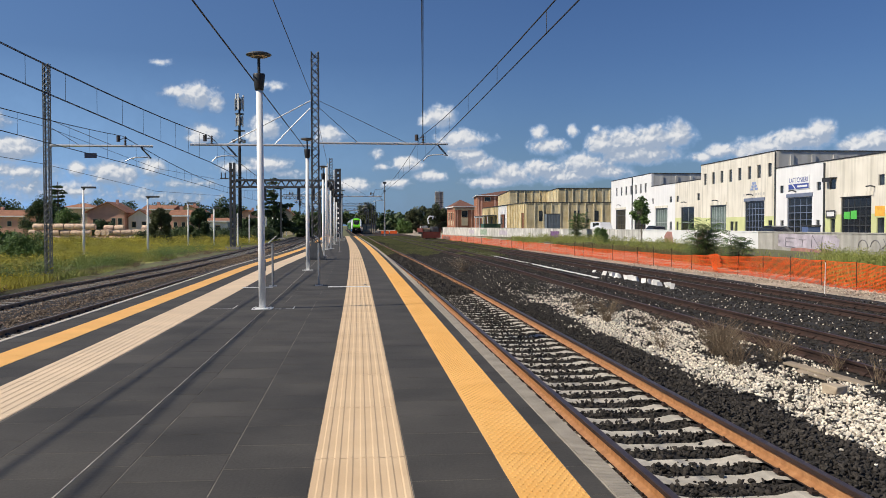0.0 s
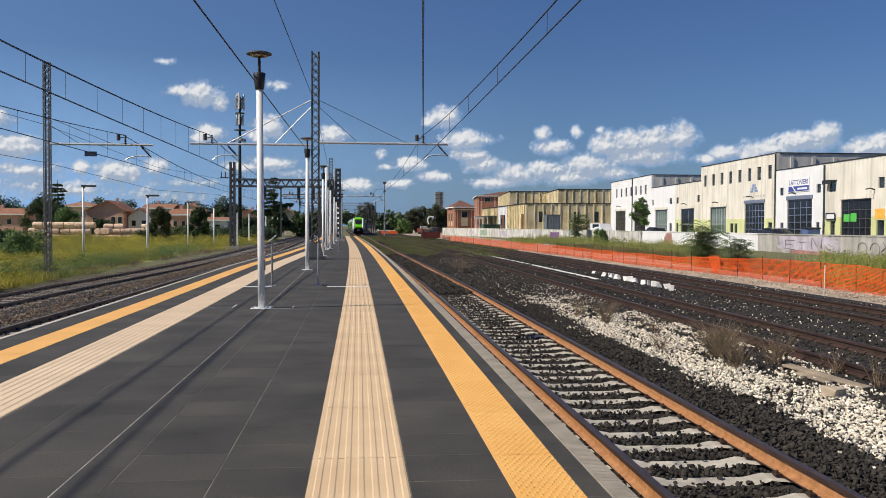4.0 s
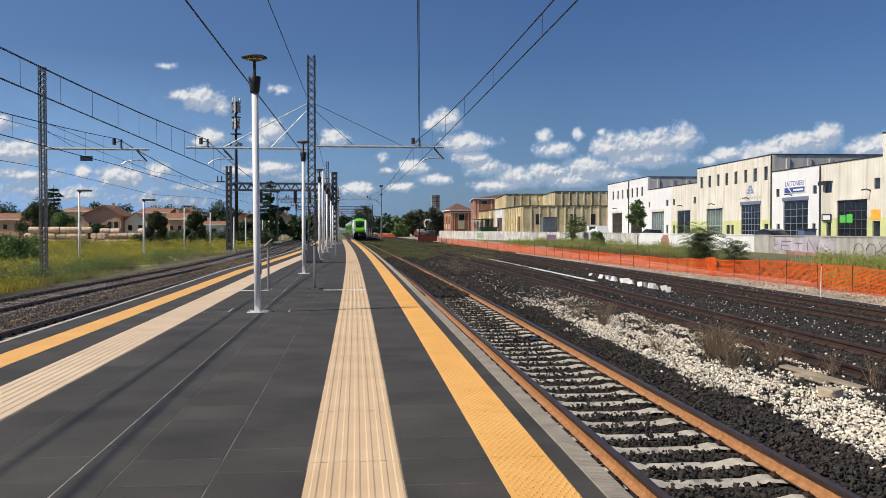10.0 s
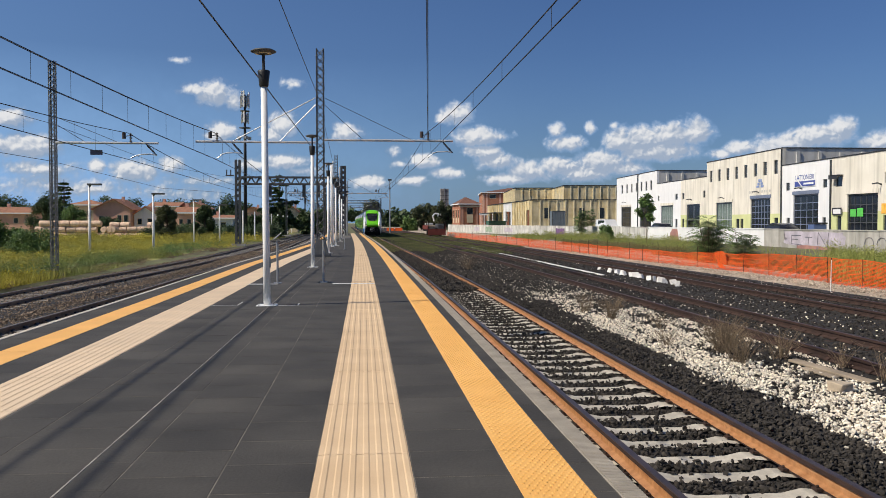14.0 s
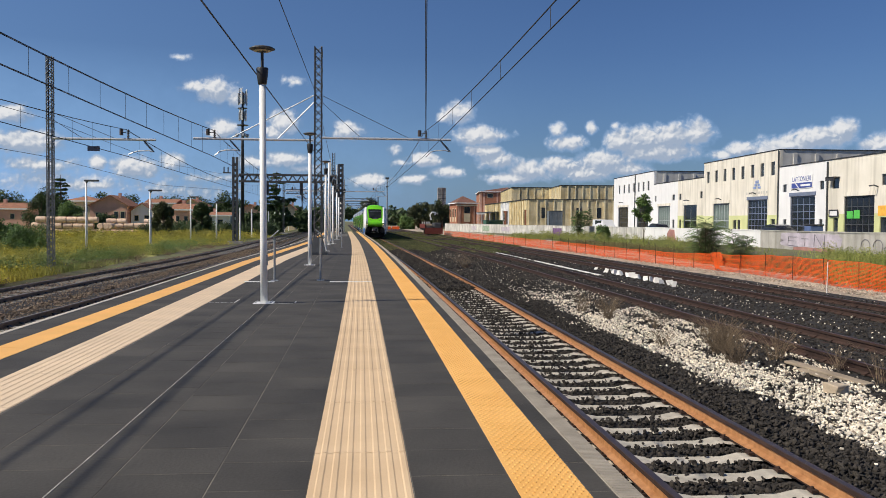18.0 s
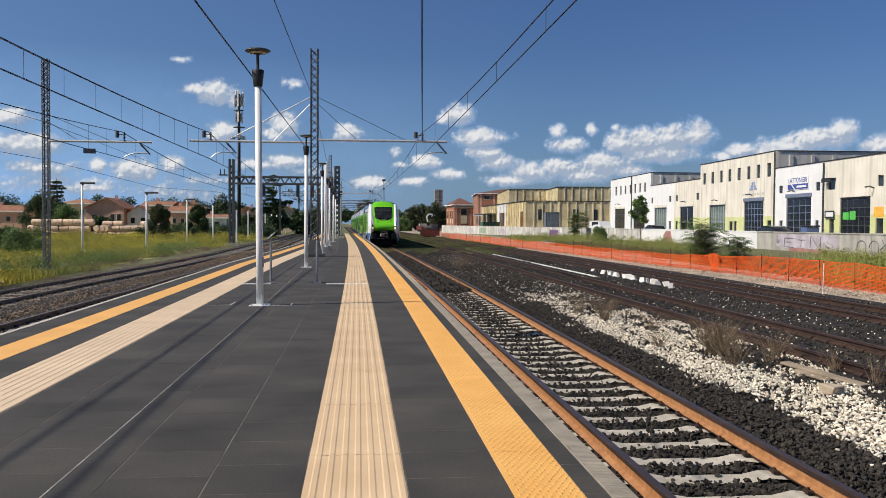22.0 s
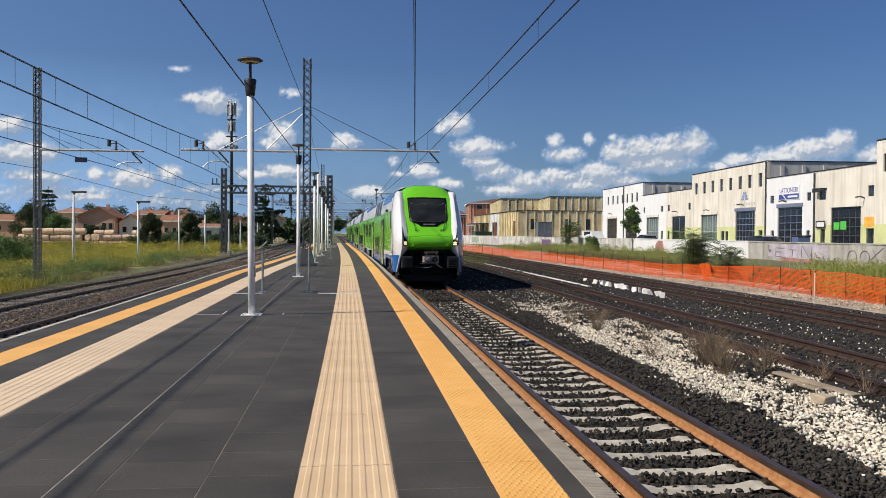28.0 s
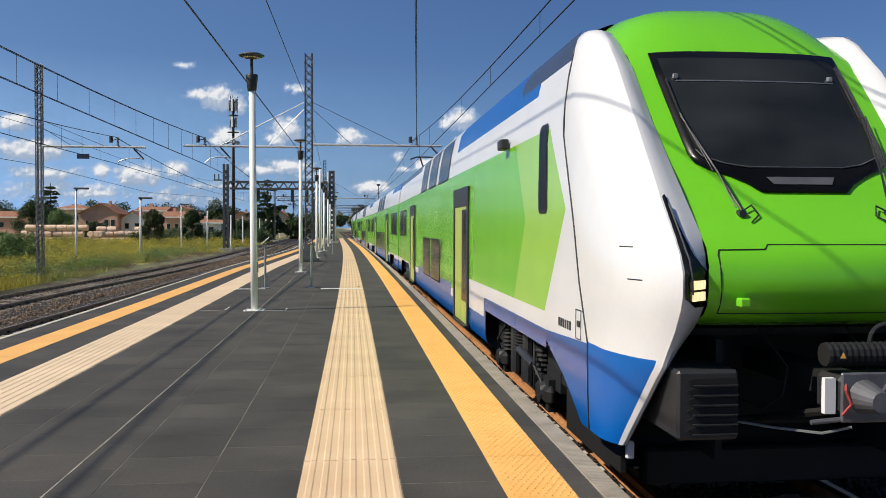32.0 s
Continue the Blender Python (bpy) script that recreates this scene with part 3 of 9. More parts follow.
# ---- platform ----
def build_platform():
    Y0, Y1 = -6, 128
    core = obj_of("platform", swept([(-4.86, -1.0), (-4.86, -0.0017), (1.52, -0.0017), (1.52, -1.0)], Y0, Y1), M_JOINT)
    tagged(core, "railway platform paved in dark tiles", "platform", kind="structure")
    far = 21.0
    # dark paving tiles
    cols = [(-4.862, -4.45), (-4.00, -3.55), (-2.89, -2.453), (-2.447, -1.803), (-1.789, -1.524), (-1.518, -0.913), (-0.907, -0.334), (0.29, 0.889), (1.308, 1.447)]
    for k_, (x0, x1) in enumerate(cols):
        me = None
        y = first_y = 1.8 + (k_ * 0.23) % 0.6  # the cross joints are staggered
        while y < far:
            bm = None
            if me is None:
                bm = bmesh.new()
                hw, hl = (x1 - x0) / 2 - 0.001, 0.2960
                t = 0.0012
                lo = [bm.verts.new((sx * hw, sy * hl, -0.028)) for sx, sy in ((-1, -1), (1, -1), (1, 1), (-1, 1))]
                mid = [bm.verts.new((sx * hw, sy * hl, -t)) for sx, sy in ((-1, -1), (1, -1), (1, 1), (-1, 1))]
                up = [bm.verts.new((sx * (hw - t), sy * (hl - t), 0)) for sx, sy in ((-1, -1), (1, -1), (1, 1), (-1, 1))]
                for r, s in ((lo, mid), (mid, up)):
                    for i in range(4):
                        bm.faces.new((r[i], r[(i + 1) % 4], s[(i + 1) % 4], s[i]))
                bm.faces.new(up)
                ob = obj_of("tile", bm, M_PAVE, core)
                me = ob.data
            else:
                ob = new("tile", me)
                ob.parent = core
            ob.location = ((x0 + x1) / 2 + bend(y), y + 0.3, random.uniform(-0.0004, 0.0004))
            y += 0.6
        part("paving", swept([(x0, -0.028), (x0, 0), (x1, 0), (x1, -0.028)], y + 0.004, Y1), M_PAVE, core)
        part("paving", swept([(x0, -0.028), (x0, 0), (x1, 0), (x1, -0.028)], Y0, first_y - 0.004), M_PAVE, core)
    # ribbed guiding strips
    def ribbed(x0, x1):
        prof = [(x0, -0.025), (x0, 0.002)]
        w = x1 - x0
        for i in range(7):
            c = x0 + w * (i + 0.5 + 0.0) / 7 + 0.018
            prof += [(c - 0.024, 0.002), (c - 0.014, 0.006), (c + 0.014, 0.006), (c + 0.024, 0.002)]
        return prof + [(x1, 0.002), (x1, -0.025)]
    for x0, x1 in ((-0.327, 0.284), (-3.53, -2.91)):
        y = 0.9
        for k in range(13):
            a = y + 0.004
            part("tactile_tile", swept(ribbed(x0, x1), a, y + 1.616, 1.7), M_TAN if x0 > -1 else M_TAN2, core)
            y += 1.62
        part("tactile_strip", swept(ribbed(x0, x1), y, Y1, 4), M_TAN if x0 > -1 else M_TAN2, core)
        part("tactile_strip", swept(ribbed(x0, x1), Y0, 0.9, 4), M_TAN if x0 > -1 else M_TAN2, core)
    # yellow warning strips with studs
    for x0, x1 in ((0.894, 1.303), (-4.435, -4.01)):
        y = 0.77
        for k in range(12):
            part("warning_tile", swept([(x0, -0.025), (x0, 0.002), (x1, 0.002), (x1, -0.025)], y + 0.004, y + 1.663, 1.7), M_YEL if x0 > 0 else M_YEL2, core)
            y += 1.667
        part("warning_strip", swept([(x0, -0.025), (x0, 0.002), (x1, 0.002), (x1, -0.025)], y, Y1, 4), M_YEL if x0 > 0 else M_YEL2, core)
        part("warning_strip", swept([(x0, -0.025), (x0, 0.002), (x1, 0.002), (x1, -0.025)], Y0, 0.77, 4), M_YEL if x0 > 0 else M_YEL2, core)
    v, f = [], []
    for i in range(520):
        for j in range(8):
            y, x = 3.2 + i * 0.048, 0.894 + 0.025 + (j + 0.25 + 0.5 * (i % 2)) * 0.048
            x += bend(y)
            k = len(v)
            for r, z in ((0.013, 0.002), (0.008, 0.007)):
                for q in range(6):
                    v.append((x + r * math.cos(q * 1.0472), y + r * math.sin(q * 1.0472), z))
            for q in range(6):
                f.append((k + q, k + (q + 1) % 6, k + 6 + (q + 1) % 6, k + 6 + q))
            f.append(tuple(range(k + 6, k + 12)))
    bulk("studs", v, f, M_YEL, "small raised studs of the yellow warning strip", "studs", parent=core)
    # grooved coping stones along both edges
    for x0, x1, s in ((1.452, 1.60, 1), (-4.945, -4.868, -1)):
        n = 9
        prof = [(x0, -0.03)]
        for i in range(n):
            u0, u1 = x0 + (x1 - x0) * i / n, x0 + (x1 - x0) * (i + 1) / n
            prof += [(u0 + 0.001, 0.004), (u0 + (u1 - u0) * 0.72, 0.004), (u0 + (u1 - u0) * 0.74, 0.0), (u1, 0.0)]
        prof += [(x1, -0.11), (x1 - 0.06 * s if s > 0 else x0 + 0.06, -0.11)] if s > 0 else [(x1, -0.03)]
        if s < 0:
            prof = [(x0, -0.11), (x0, 0.004), (x1, 0.004), (x1, -0.03), (x0 + 0.06, -0.11)]
        y = 1.0
        for k in range(15):
            part("coping_stone", swept(prof, y + 0.004, y + 1.596, 1.7), M_COPE if s > 0 else M_COPEL, core)
            y += 1.6
        part("coping", swept(prof, y, Y1, 4), M_COPE if s > 0 else M_COPEL, core)
        part("coping", swept(prof, Y0, 1.0, 4), M_COPE, core)
    # light joint along the middle
    part("middle_joint", swept([(-1.801, -0.02), (-1.801, 0.002), (-1.791, 0.002), (-1.791, -0.02)], Y0, Y1), M_JOINTP, core, "grey drainage joint along the platform")
    # thin white marks on the paving
    for x0, x1, y, d in ((-0.80, 0.27, 22.0, 0.16), (-2.95, -2.2, 22.0, 0.16), (-3.02, -2.44, 16.48, 0.025), (-1.72, -1.30, 16.36, 0.025)):
        part("white_mark", boxes((x0 + bend(y), x1 + lateral(x0, y), y, y + d, 0.0008, 0.0105 if d > 0.1 else 0.0016)), M_LINEW, core)
    for x, y, h in ((-2.46, 16.506, 0.65), (-1.32, 16.386, 0.42)):
        part("white_mark", boxes((x, x + 0.02, y, y + h, 0.0008, 0.0016)), M_LINEW, core)
    # fine ribs across the coping
    v, f = [], []
    for i in range(620):
        y = 3.0 + i * 0.032
        k = len(v)
        for yy, z in ((y, 0.0045), (y + 0.002, 0.0085), (y + 0.020, 0.0085), (y + 0.022, 0.0045)):
            for x in (1.462, 1.594):
                v.append((x + bend(y), yy, z))
        for q in range(3):
            f.append((k + 2 * q, k + 2 * q + 1, k + 2 * q + 3, k + 2 * q + 2))
    bulk("coping_ribs", v, f, M_COPE, "fine ribs across the coping", "ribs", parent=core)


build_ground()
build_ballast()
build_track(TRACKS[0], RAIL, 520, True, "ballasted track with orange rusty rails beside the platform", M_CONC)
build_track(TRACKS[1], RAIL, 520, False, "disused track with dark rusty rails", M_RUSTD)
build_track(TRACKS[2], RAIL, 520, False, "disused track with dark rusty rails beside the fence", M_RUSTD)
build_track(TRACKS[3], RAIL, 520, False, "track with dark rails behind the platform", M_CONCD)
build_track(TRACKS[4], RAIL - 0.16, 520, False, "track with dark rails along the meadow", M_CONCD)
clips = obj_of("rail_clips", build_fastenings(TRACKS[0], RAIL, 40), M_RUSTD)
tagged(clips, "rusty rail clips and bolts", "rail clips", kind="stuff")
for cx_, top_, m_ in ((TRACKS[1], RAIL, M_RUSTD), (TRACKS[2], RAIL, M_RUSTD), (TRACKS[3], RAIL, M_BLACK), (TRACKS[4], RAIL - 0.16, M_BLACK)):
    clips = obj_of("rail_clips", build_chairs(cx_, top_, 6 if cx_ > 0 else 12, 62), m_)
    tagged(clips, "dark rail chairs and clips on the sleepers", "rail clips", kind="stuff")
build_stones()
build_platform()


# ---- workshop halls behind the wall ----
HALL = pose(41, 81.6, 0.0, 0, 0, -1.93)
YARD = 0.1
M_DOORB = mat("blue_grey_door_steel", (0.10, 0.12, 0.16), 0.5, var=0.15, scale=1, fine=20, bump=0.05)
M_PANED = dark_glass("dark_door_pane", (0.012, 0.014, 0.017), 0.15)
M_PANEG = dark_glass("greenish_milky_pane", (0.13, 0.17, 0.15), 0.4)
M_BARP = mat("pale_grey_door_bar", (0.46, 0.48, 0.47), 0.5, var=0.1, bump=0.05)
M_BARB = mat("slate_blue_door_bar", (0.17, 0.20, 0.28), 0.5, var=0.1, bump=0.05)
M_LOGO = mat("pale_blue_wall_paint", (0.22, 0.30, 0.52), 0.8, var=0.15, bump=0.05)
DOOR_LOOK = {0: (M_PANED, "dark"), 1: (M_PANED, "blue"), 2: (M_PANEG, "pale"), 3: (M_PANED, "open")}
M_GREYP = mat("grey_precast_panel", (0.36, 0.35, 0.34), 0.9, var=0.1, scale=0.8, fine=14, bump=0.15, stain=0.25)
M_FADED = mat("faded_lettering_paint", (0.55, 0.52, 0.47), 0.9, var=0.1, bump=0)
M_CAP = mat("dark_roof_flashing", (0.03, 0.03, 0.033), 0.6, var=0.15, bump=0.05)
M_BLUE = mat("blue_sign_paint", (0.05, 0.08, 0.30), 0.6, var=0.06, bump=0.02)
M_POSTG = mat("green_poster", (0.10, 0.50, 0.08), 0.6, var=0.1, scale=3, bump=0.02)
M_POSTO = mat("orange_poster", (0.90, 0.42, 0.06), 0.6, var=0.25, scale=2, bump=0.02)


def wall_bm(s0, s1, z0, z1, thick, holes, band=None):
    """A wall along y with through openings (s0, s1, z0, z1); band: height up to which it is painted."""
    bm = bmesh.new()
    ss = sorted({s0, s1, *[v for h in holes for v in h[:2] if s0 < v < s1]})
    zz = sorted({z0, z1, *[v for h in holes for v in h[2:] if z0 < v < z1], *([band] if band else [])})
    for a, b in zip(ss, ss[1:]):
        for c, d in zip(zz, zz[1:]):
            m, n = (a + b) / 2, (c + d) / 2
            if any(h[0] < m < h[1] and h[2] < n < h[3] for h in holes):
                continue
            box(bm, 0, thick, a, b, c, d, 1 if band and n < band else 0)
    bmesh.ops.remove_doubles(bm, verts=bm.verts, dist=0.0005)
    return bm


def glazed_door(parent, s0, s1, z0, z1, cols, rows, pane_mat, frame_mat, label, bar_mat=None, gap=0.0):
    t = 0.09
    door = part("door", boxes((0.10, 0.22, s0, s0 + t, z0, z1), (0.10, 0.22, s1 - t, s1, z0, z1), (0.10, 0.22, s0 + t, s1 - t, z1 - t * 1.6, z1)), frame_mat, parent, label)
    w, h = (s1 - s0 - 2 * t) / cols, (z1 - z0 - 1.6 * t) / rows
    for i in range(1, cols):
        part("glazing_bar", boxes((0.13, 0.19, s0 + t + i * w - 0.035, s0 + t + i * w + 0.035, z0, z1 - 1.6 * t)), bar_mat or frame_mat, door)
    for j in range(1, rows):
        part("cross_bar", boxes((0.127, 0.193, s0 + t, s1 - t, z0 + j * h - 0.03, z0 + j * h + 0.03)), bar_mat or frame_mat, door)
    for i in range(cols):
        for j in range(rows):
            a, c = s0 + t + i * w + 0.03, z0 + j * h + 0.025
            if gap and a > s0 + gap and j == 0:
                continue
            part("pane", boxes((0.155, 0.165, a, a + w - 0.06, c, c + h - 0.05)), pane_mat, door)
    return door


def hall_window(parent, s0, s1, z0, z1):
    win = part("window", boxes((0.10, 0.16, s0, s0 + 0.06, z0, z1), (0.10, 0.16, s1 - 0.06, s1, z0, z1), (0.10, 0.16, s0 + 0.06, s1 - 0.06, z1 - 0.06, z1), (0.10, 0.16, s0 + 0.06, s1 - 0.06, z0, z0 + 0.06)), M_DFRAME, parent)
    part("pane", boxes((0.125, 0.135, s0 + 0.06, s1 - 0.06, z0 + 0.06, z1 - 0.06)), M_GLASSB, win)


def wall_lamp(parent, s, z, mat_=None):
    part("wall_lamp", tubes([((0.0, s, z), (-0.35, s, z + 0.12)), ((-0.35, s, z + 0.12), (-0.75, s, z + 0.05))], 0.06), M_GALVD, parent)


def hall(label, s0, s1, top, wall_mat, doors, wins, tall=False, depth=30, band=None, group="row of workshop halls"):
    h = thing("workshop_hall", label, "building", HALL, group)
    holes = [(d[0], d[1], YARD - 0.6, d[2]) for d in doors] + [w for w in wins]
    part("front_wall", wall_bm(s0 + 0.004, s1 - 0.004, YARD - 0.6, top, 0.3, holes, band), [wall_mat, M_GREENB], h)
    part("roof", boxes((0.3, depth, s0 + 0.01, s1 - 0.01, top - 0.5, top - 0.3)), M_GALVD, h)
    part("roof_edge", boxes((-0.05, 0.36, s0, s1, top, top + 0.09)), M_CAP, h, "dark sheet-metal flashing")
    part("floor", boxes((0.3, depth, s0 + 0.02, s1 - 0.02, YARD - 0.6, YARD)), M_CONCW, h)
    part("back_wall", boxes((depth - 0.3, depth, s0, s1, YARD - 0.6, top)), M_GREYP, h)
    for k, s in enumerate((s0, s1 - 0.25)):
        part("end_wall", boxes((0.3, depth, s + 0.005, s + 0.245, YARD - 0.6, top)), M_ENDW, h)
        if tall and k == 0:
            for i in range(int(depth / 2.2)):
                x = 1.4 + i * 2.2
                part("end_rib", boxes((x, x + 0.35, s - 0.12, s + 0.004, top - 1.55, top - 0.35)), M_ENDW, h)
            part("end_edge", boxes((0.3, depth, s - 0.08, s + 0.3, top, top + 0.09)), M_CAP, h, "dark sheet-metal flashing")
    for d in doors:
        pane_, look_ = DOOR_LOOK[d[5]]
        bar_ = {"dark": M_GALVD, "blue": M_BARB, "pale": M_BARP, "open": M_BARP}[look_]
        glazed_door(h, d[0], d[1], YARD, d[2], d[3], d[4], pane_, M_DOORB if d[5] else M_DFRAME, "tall glazed workshop door with %s glazing bars" % {"dark": "dark steel", "blue": "blue-grey", "pale": "pale grey", "open": "grey"}[look_], bar_, 1.8 if look_ == "open" else 0.0)
        part("lintel", boxes((-0.06, -0.004, d[0] - 0.15, d[1] + 0.15, d[2] + 0.004, d[2] + 0.34)), M_BARB if d[5] == 1 else M_PLAST, h)
    for w in wins:
        hall_window(h, *w)
    return h


slits = [(c - 0.42, c + 0.42, 6.5, 7.88) for c in (1.47, 4.0, 6.39, 8.92, 11.5, 13.98, 16.58, 19.22)]
hA = hall("tall cream workshop hall with a row of narrow windows", 0.0, 20.6, 8.95, M_PLAST,
          [(12.6, 17.5, 3.95, 6, 2, 2), (2.65, 7.5, 4.13, 6, 6, 1)], slits + [(9.4, 10.2, YARD, 2.02), (10.5, 11.46, YARD, 2.02), (0.82, 1.74, YARD, 2.09)], True, band=2.5)
hB = hall("white-painted workshop hall with a blue signboard", -9.6, 0.0, 7.2, M_WHITEW,
          [(-7.3, -2.43, 4.24, 4, 6, 1)], [(-1.6, -0.84, 4.72, 5.47), (-8.87, -8.12, 4.72, 5.47), (-1.7, -1.03, YARD, 2.07), (-8.7, -8.1, YARD, 2.07)])
hC = hall("cream workshop hall with green posters in its door", -19.0, -9.6, 7.2, M_PLAST,
          [(-16.9, -12.3, 3.97, 5, 5, 0)], [(-11.4, -10.3, 4.7, 5.62), (-18.7, -17.87, 4.7, 5.56), (-11.36, -10.58, YARD, 2.16), (-18.75, -17.7, YARD, 2.19)], band=2.5)
hD = hall("tall cream workshop hall at the end of the row", -40.0, -19.0, 8.95, M_PLAST, [(-27, -22, 4.1, 5, 5, 0)], [(-20.6, -19.9, 6.5, 7.88)], True, band=2.5)
hF = hall("white-painted low workshop hall", 30.2, 40.7, 7.25, M_WHITEW, [(33.4, 38.8, 4.02, 6, 2, 2)],
          [(31.5, 32.5, 4.72, 5.53), (39.6, 40.3, 4.72, 5.53), (31.5, 32.4, YARD, 2.1)])
hG = hall("cream low workshop hall with an open doorway", 20.6, 30.2, 7.25, M_PLAST, [(23.0, 27.9, 3.96, 2, 2, 3)],
          [(28.8, 29.7, 4.72, 5.53), (21.05, 21.9, 4.72, 5.58), (28.8, 29.6, YARD, 2.1)], band=2.6)
hE = hall("tall white workshop hall with narrow upper windows", 40.7, 63.6, 9.2, M_WHITEW, [(54.5, 60.6, 4.2, 4, 5, 0), (43.5, 49.5, 4.2, 4, 5, 0)],
          [(c - 0.45, c + 0.45, 6.5, 7.9) for c in (43.6, 46.1, 48.7, 51.4, 54.2, 57.0, 60.0)], True)
for h_, lamps in ((hA, ((5.4, 4.75), (15, 4.4))), (hB, ((-4.2, 4.75),)), (hC, ((-17.4, 4.6),)), (hG, ((25.8, 4.5),)), (hE, ((57.5, 4.9),))):
    for s, z in lamps:
        wall_lamp(h_, s, z)
part("drainpipe", tubes([((-0.1, -9.6, YARD), (-0.1, -9.6, 7.1))], 0.08), M_DFRAME, hB)
part("drainpipe", tubes([((-0.1, 0.05, YARD), (-0.1, 0.05, 8.9))], 0.07), M_DFRAME, hA)
part("drainpipe", tubes([((-0.1, 50.4, YARD), (-0.1, 50.4, 9.2))], 0.08), M_DFRAME, hE)
part("window_hood", boxes((-0.55, 0.0, -11.6, -10.1, 5.62, 5.70), (-0.55, -0.5, -11.6, -10.1, 5.35, 5.70)), M_CAP, hC, "dark awning over a small window")
part("roof_vent", boxes((8, 10, 22.5, 25, 7.0, 9.0), (7.6, 10.4, 22.2, 25.3, 9.0, 9.2)), M_GALVD, hG)
part("poster", boxes((0.09, 0.098, -13.55, -12.62, 2.10, 2.72)), M_POSTG, hC, "bright green poster on the door")
part("poster", boxes((0.09, 0.098, -14.62, -13.70, 2.10, 2.80)), M_POSTG, hC, "bright green poster on the door")
part("poster", boxes((-0.02, -0.004, -18.8, -17.45, 2.3, 3.1)), M_POSTO, hC, "orange poster on the wall")
part("letter_box", boxes((-0.12, -0.004, -11.5, -10.1, 2.3, 2.82)), M_WHITEW, hC, "white notice box")
part("letter_box_rim", boxes((-0.13, -0.121, -11.6, -10.0, 2.24, 2.36), (-0.13, -0.121, -11.6, -10.0, 2.76, 2.88), (-0.13, -0.121, -11.6, -11.44, 2.36, 2.76), (-0.13, -0.121, -10.16, -10.0, 2.36, 2.76)), M_CAP, hC)


def lettering(name, body, size, m, parent, material, label=""):
    cu = bpy.data.curves.new(name, "FONT")
    cu.body, cu.size, cu.extrude = body, size, 0.006
    cu.align_x = "CENTER"
    tmp = new(name, cu)
    dg = bpy.context.evaluated_depsgraph_get()
    me = bpy.data.meshes.new_from_object(tmp.evaluated_get(dg))
    bpy.data.objects.remove(tmp)
    me.materials.clear()
    me.materials.append(material)
    ob = new(name, me)
    ob.parent = parent
    ob.matrix_basis = m
    if label:
        ob["label"] = label
    return ob


# text faces the railway: its x runs against s
ON_FRONT = Matrix(((0, 0, -1, 0), (-1, 0, 0, 0), (0, 1, 0, 0), (0, 0, 0, 1)))
sign = part("sign_panel", boxes((-0.06, -0.004, -6.85, -2.7, 4.95, 6.2)), M_WHITEW, hB, "white signboard with blue lettering")
lettering("sign_letters", "LATTONIERI", 0.66, Matrix.Translation((-0.064, -4.75, 5.62)) @ ON_FRONT, sign, M_BLUE, "thin blue letters")
bmq = bmesh.new()
for q in (((-2.8, 5.0), (-4.1, 5.0), (-3.4, 5.48), (-2.8, 5.48)), ((-4.35, 5.0), (-6.75, 5.0), (-6.75, 5.48), (-3.65, 5.48))):
    f0 = [bmq.verts.new((-0.075, s, z)) for s, z in q]
    f1 = [bmq.verts.new((-0.058, s, z)) for s, z in q]
    bmq.faces.new(f0)
    for i in range(4):
        bmq.faces.new((f0[i], f0[(i + 1) % 4], f1[(i + 1) % 4], f1[i]))
part("sign_bar", bmq, M_BLUE, sign, "dark blue bars")
part("sign_stripe", boxes((-0.079, -0.0752, -6.5, -4.6, 5.14, 5.32)), M_WHITEW, sign)
bmq = bmesh.new()
for s, w, z0, z1 in ((5.15, 0.8, 5.85, 6.15), (5.15, 1.25, 5.55, 5.8), (5.15, 1.75, 5.28, 5.5)):
    box(bmq, -0.03, -0.004, s - w / 2, s - w * 0.1, z0, z1)
    box(bmq, -0.03, -0.004, s + w * 0.1, s + w / 2, z0, z1)
part("wall_logo", bmq, M_LOGO, hA, "blue pyramid-shaped painted emblem")
for i in range(9):
    part("faded_letter", boxes((-0.012, -0.004, 2.6 + i * 0.62, 2.6 + i * 0.62 + 0.36, 4.72, 4.98)), M_FADED, hA, "faded grey lettering bar")

# ---- ochre hall, brick houses and silo tower ----
def ribbed_box(parent, x0, x1, y0, y1, z0, z1, step=1.6, side=True):
    """Precast panels with raised ribs on the front and on the side towards the railway."""
    i = 0
    x = x0
    while x < x1 - 0.2:
        w = min(step, x1 - x)
        part("panel", boxes((x + 0.01, x + w - 0.01, y0, y0 + 0.25, z0, z1)), M_YELW, parent)
        part("rib", boxes((x + w - 0.2, x + w, y0 - 0.14, y0 - 0.002, z0, z1 - 0.1)), M_YELR, parent)
        x += w
    y = y0 + 0.26
    while side and y < y1 - 0.2:
        w = min(step * 1.5, y1 - y)
        part("panel", boxes((x0, x0 + 0.25, y + 0.01, y + w - 0.01, z0, z1)), M_YELW, parent)
        part("rib", boxes((x0 - 0.14, x0 - 0.002, y + w - 0.25, y + w, z0, z1 - 0.1)), M_YELR, parent)
        y += w
    part("roof", boxes((x0 - 0.15, x1, y0 - 0.15, y1, z1 + 0.002, z1 + 0.12)), M_CAP, parent, "dark flat roof edge")


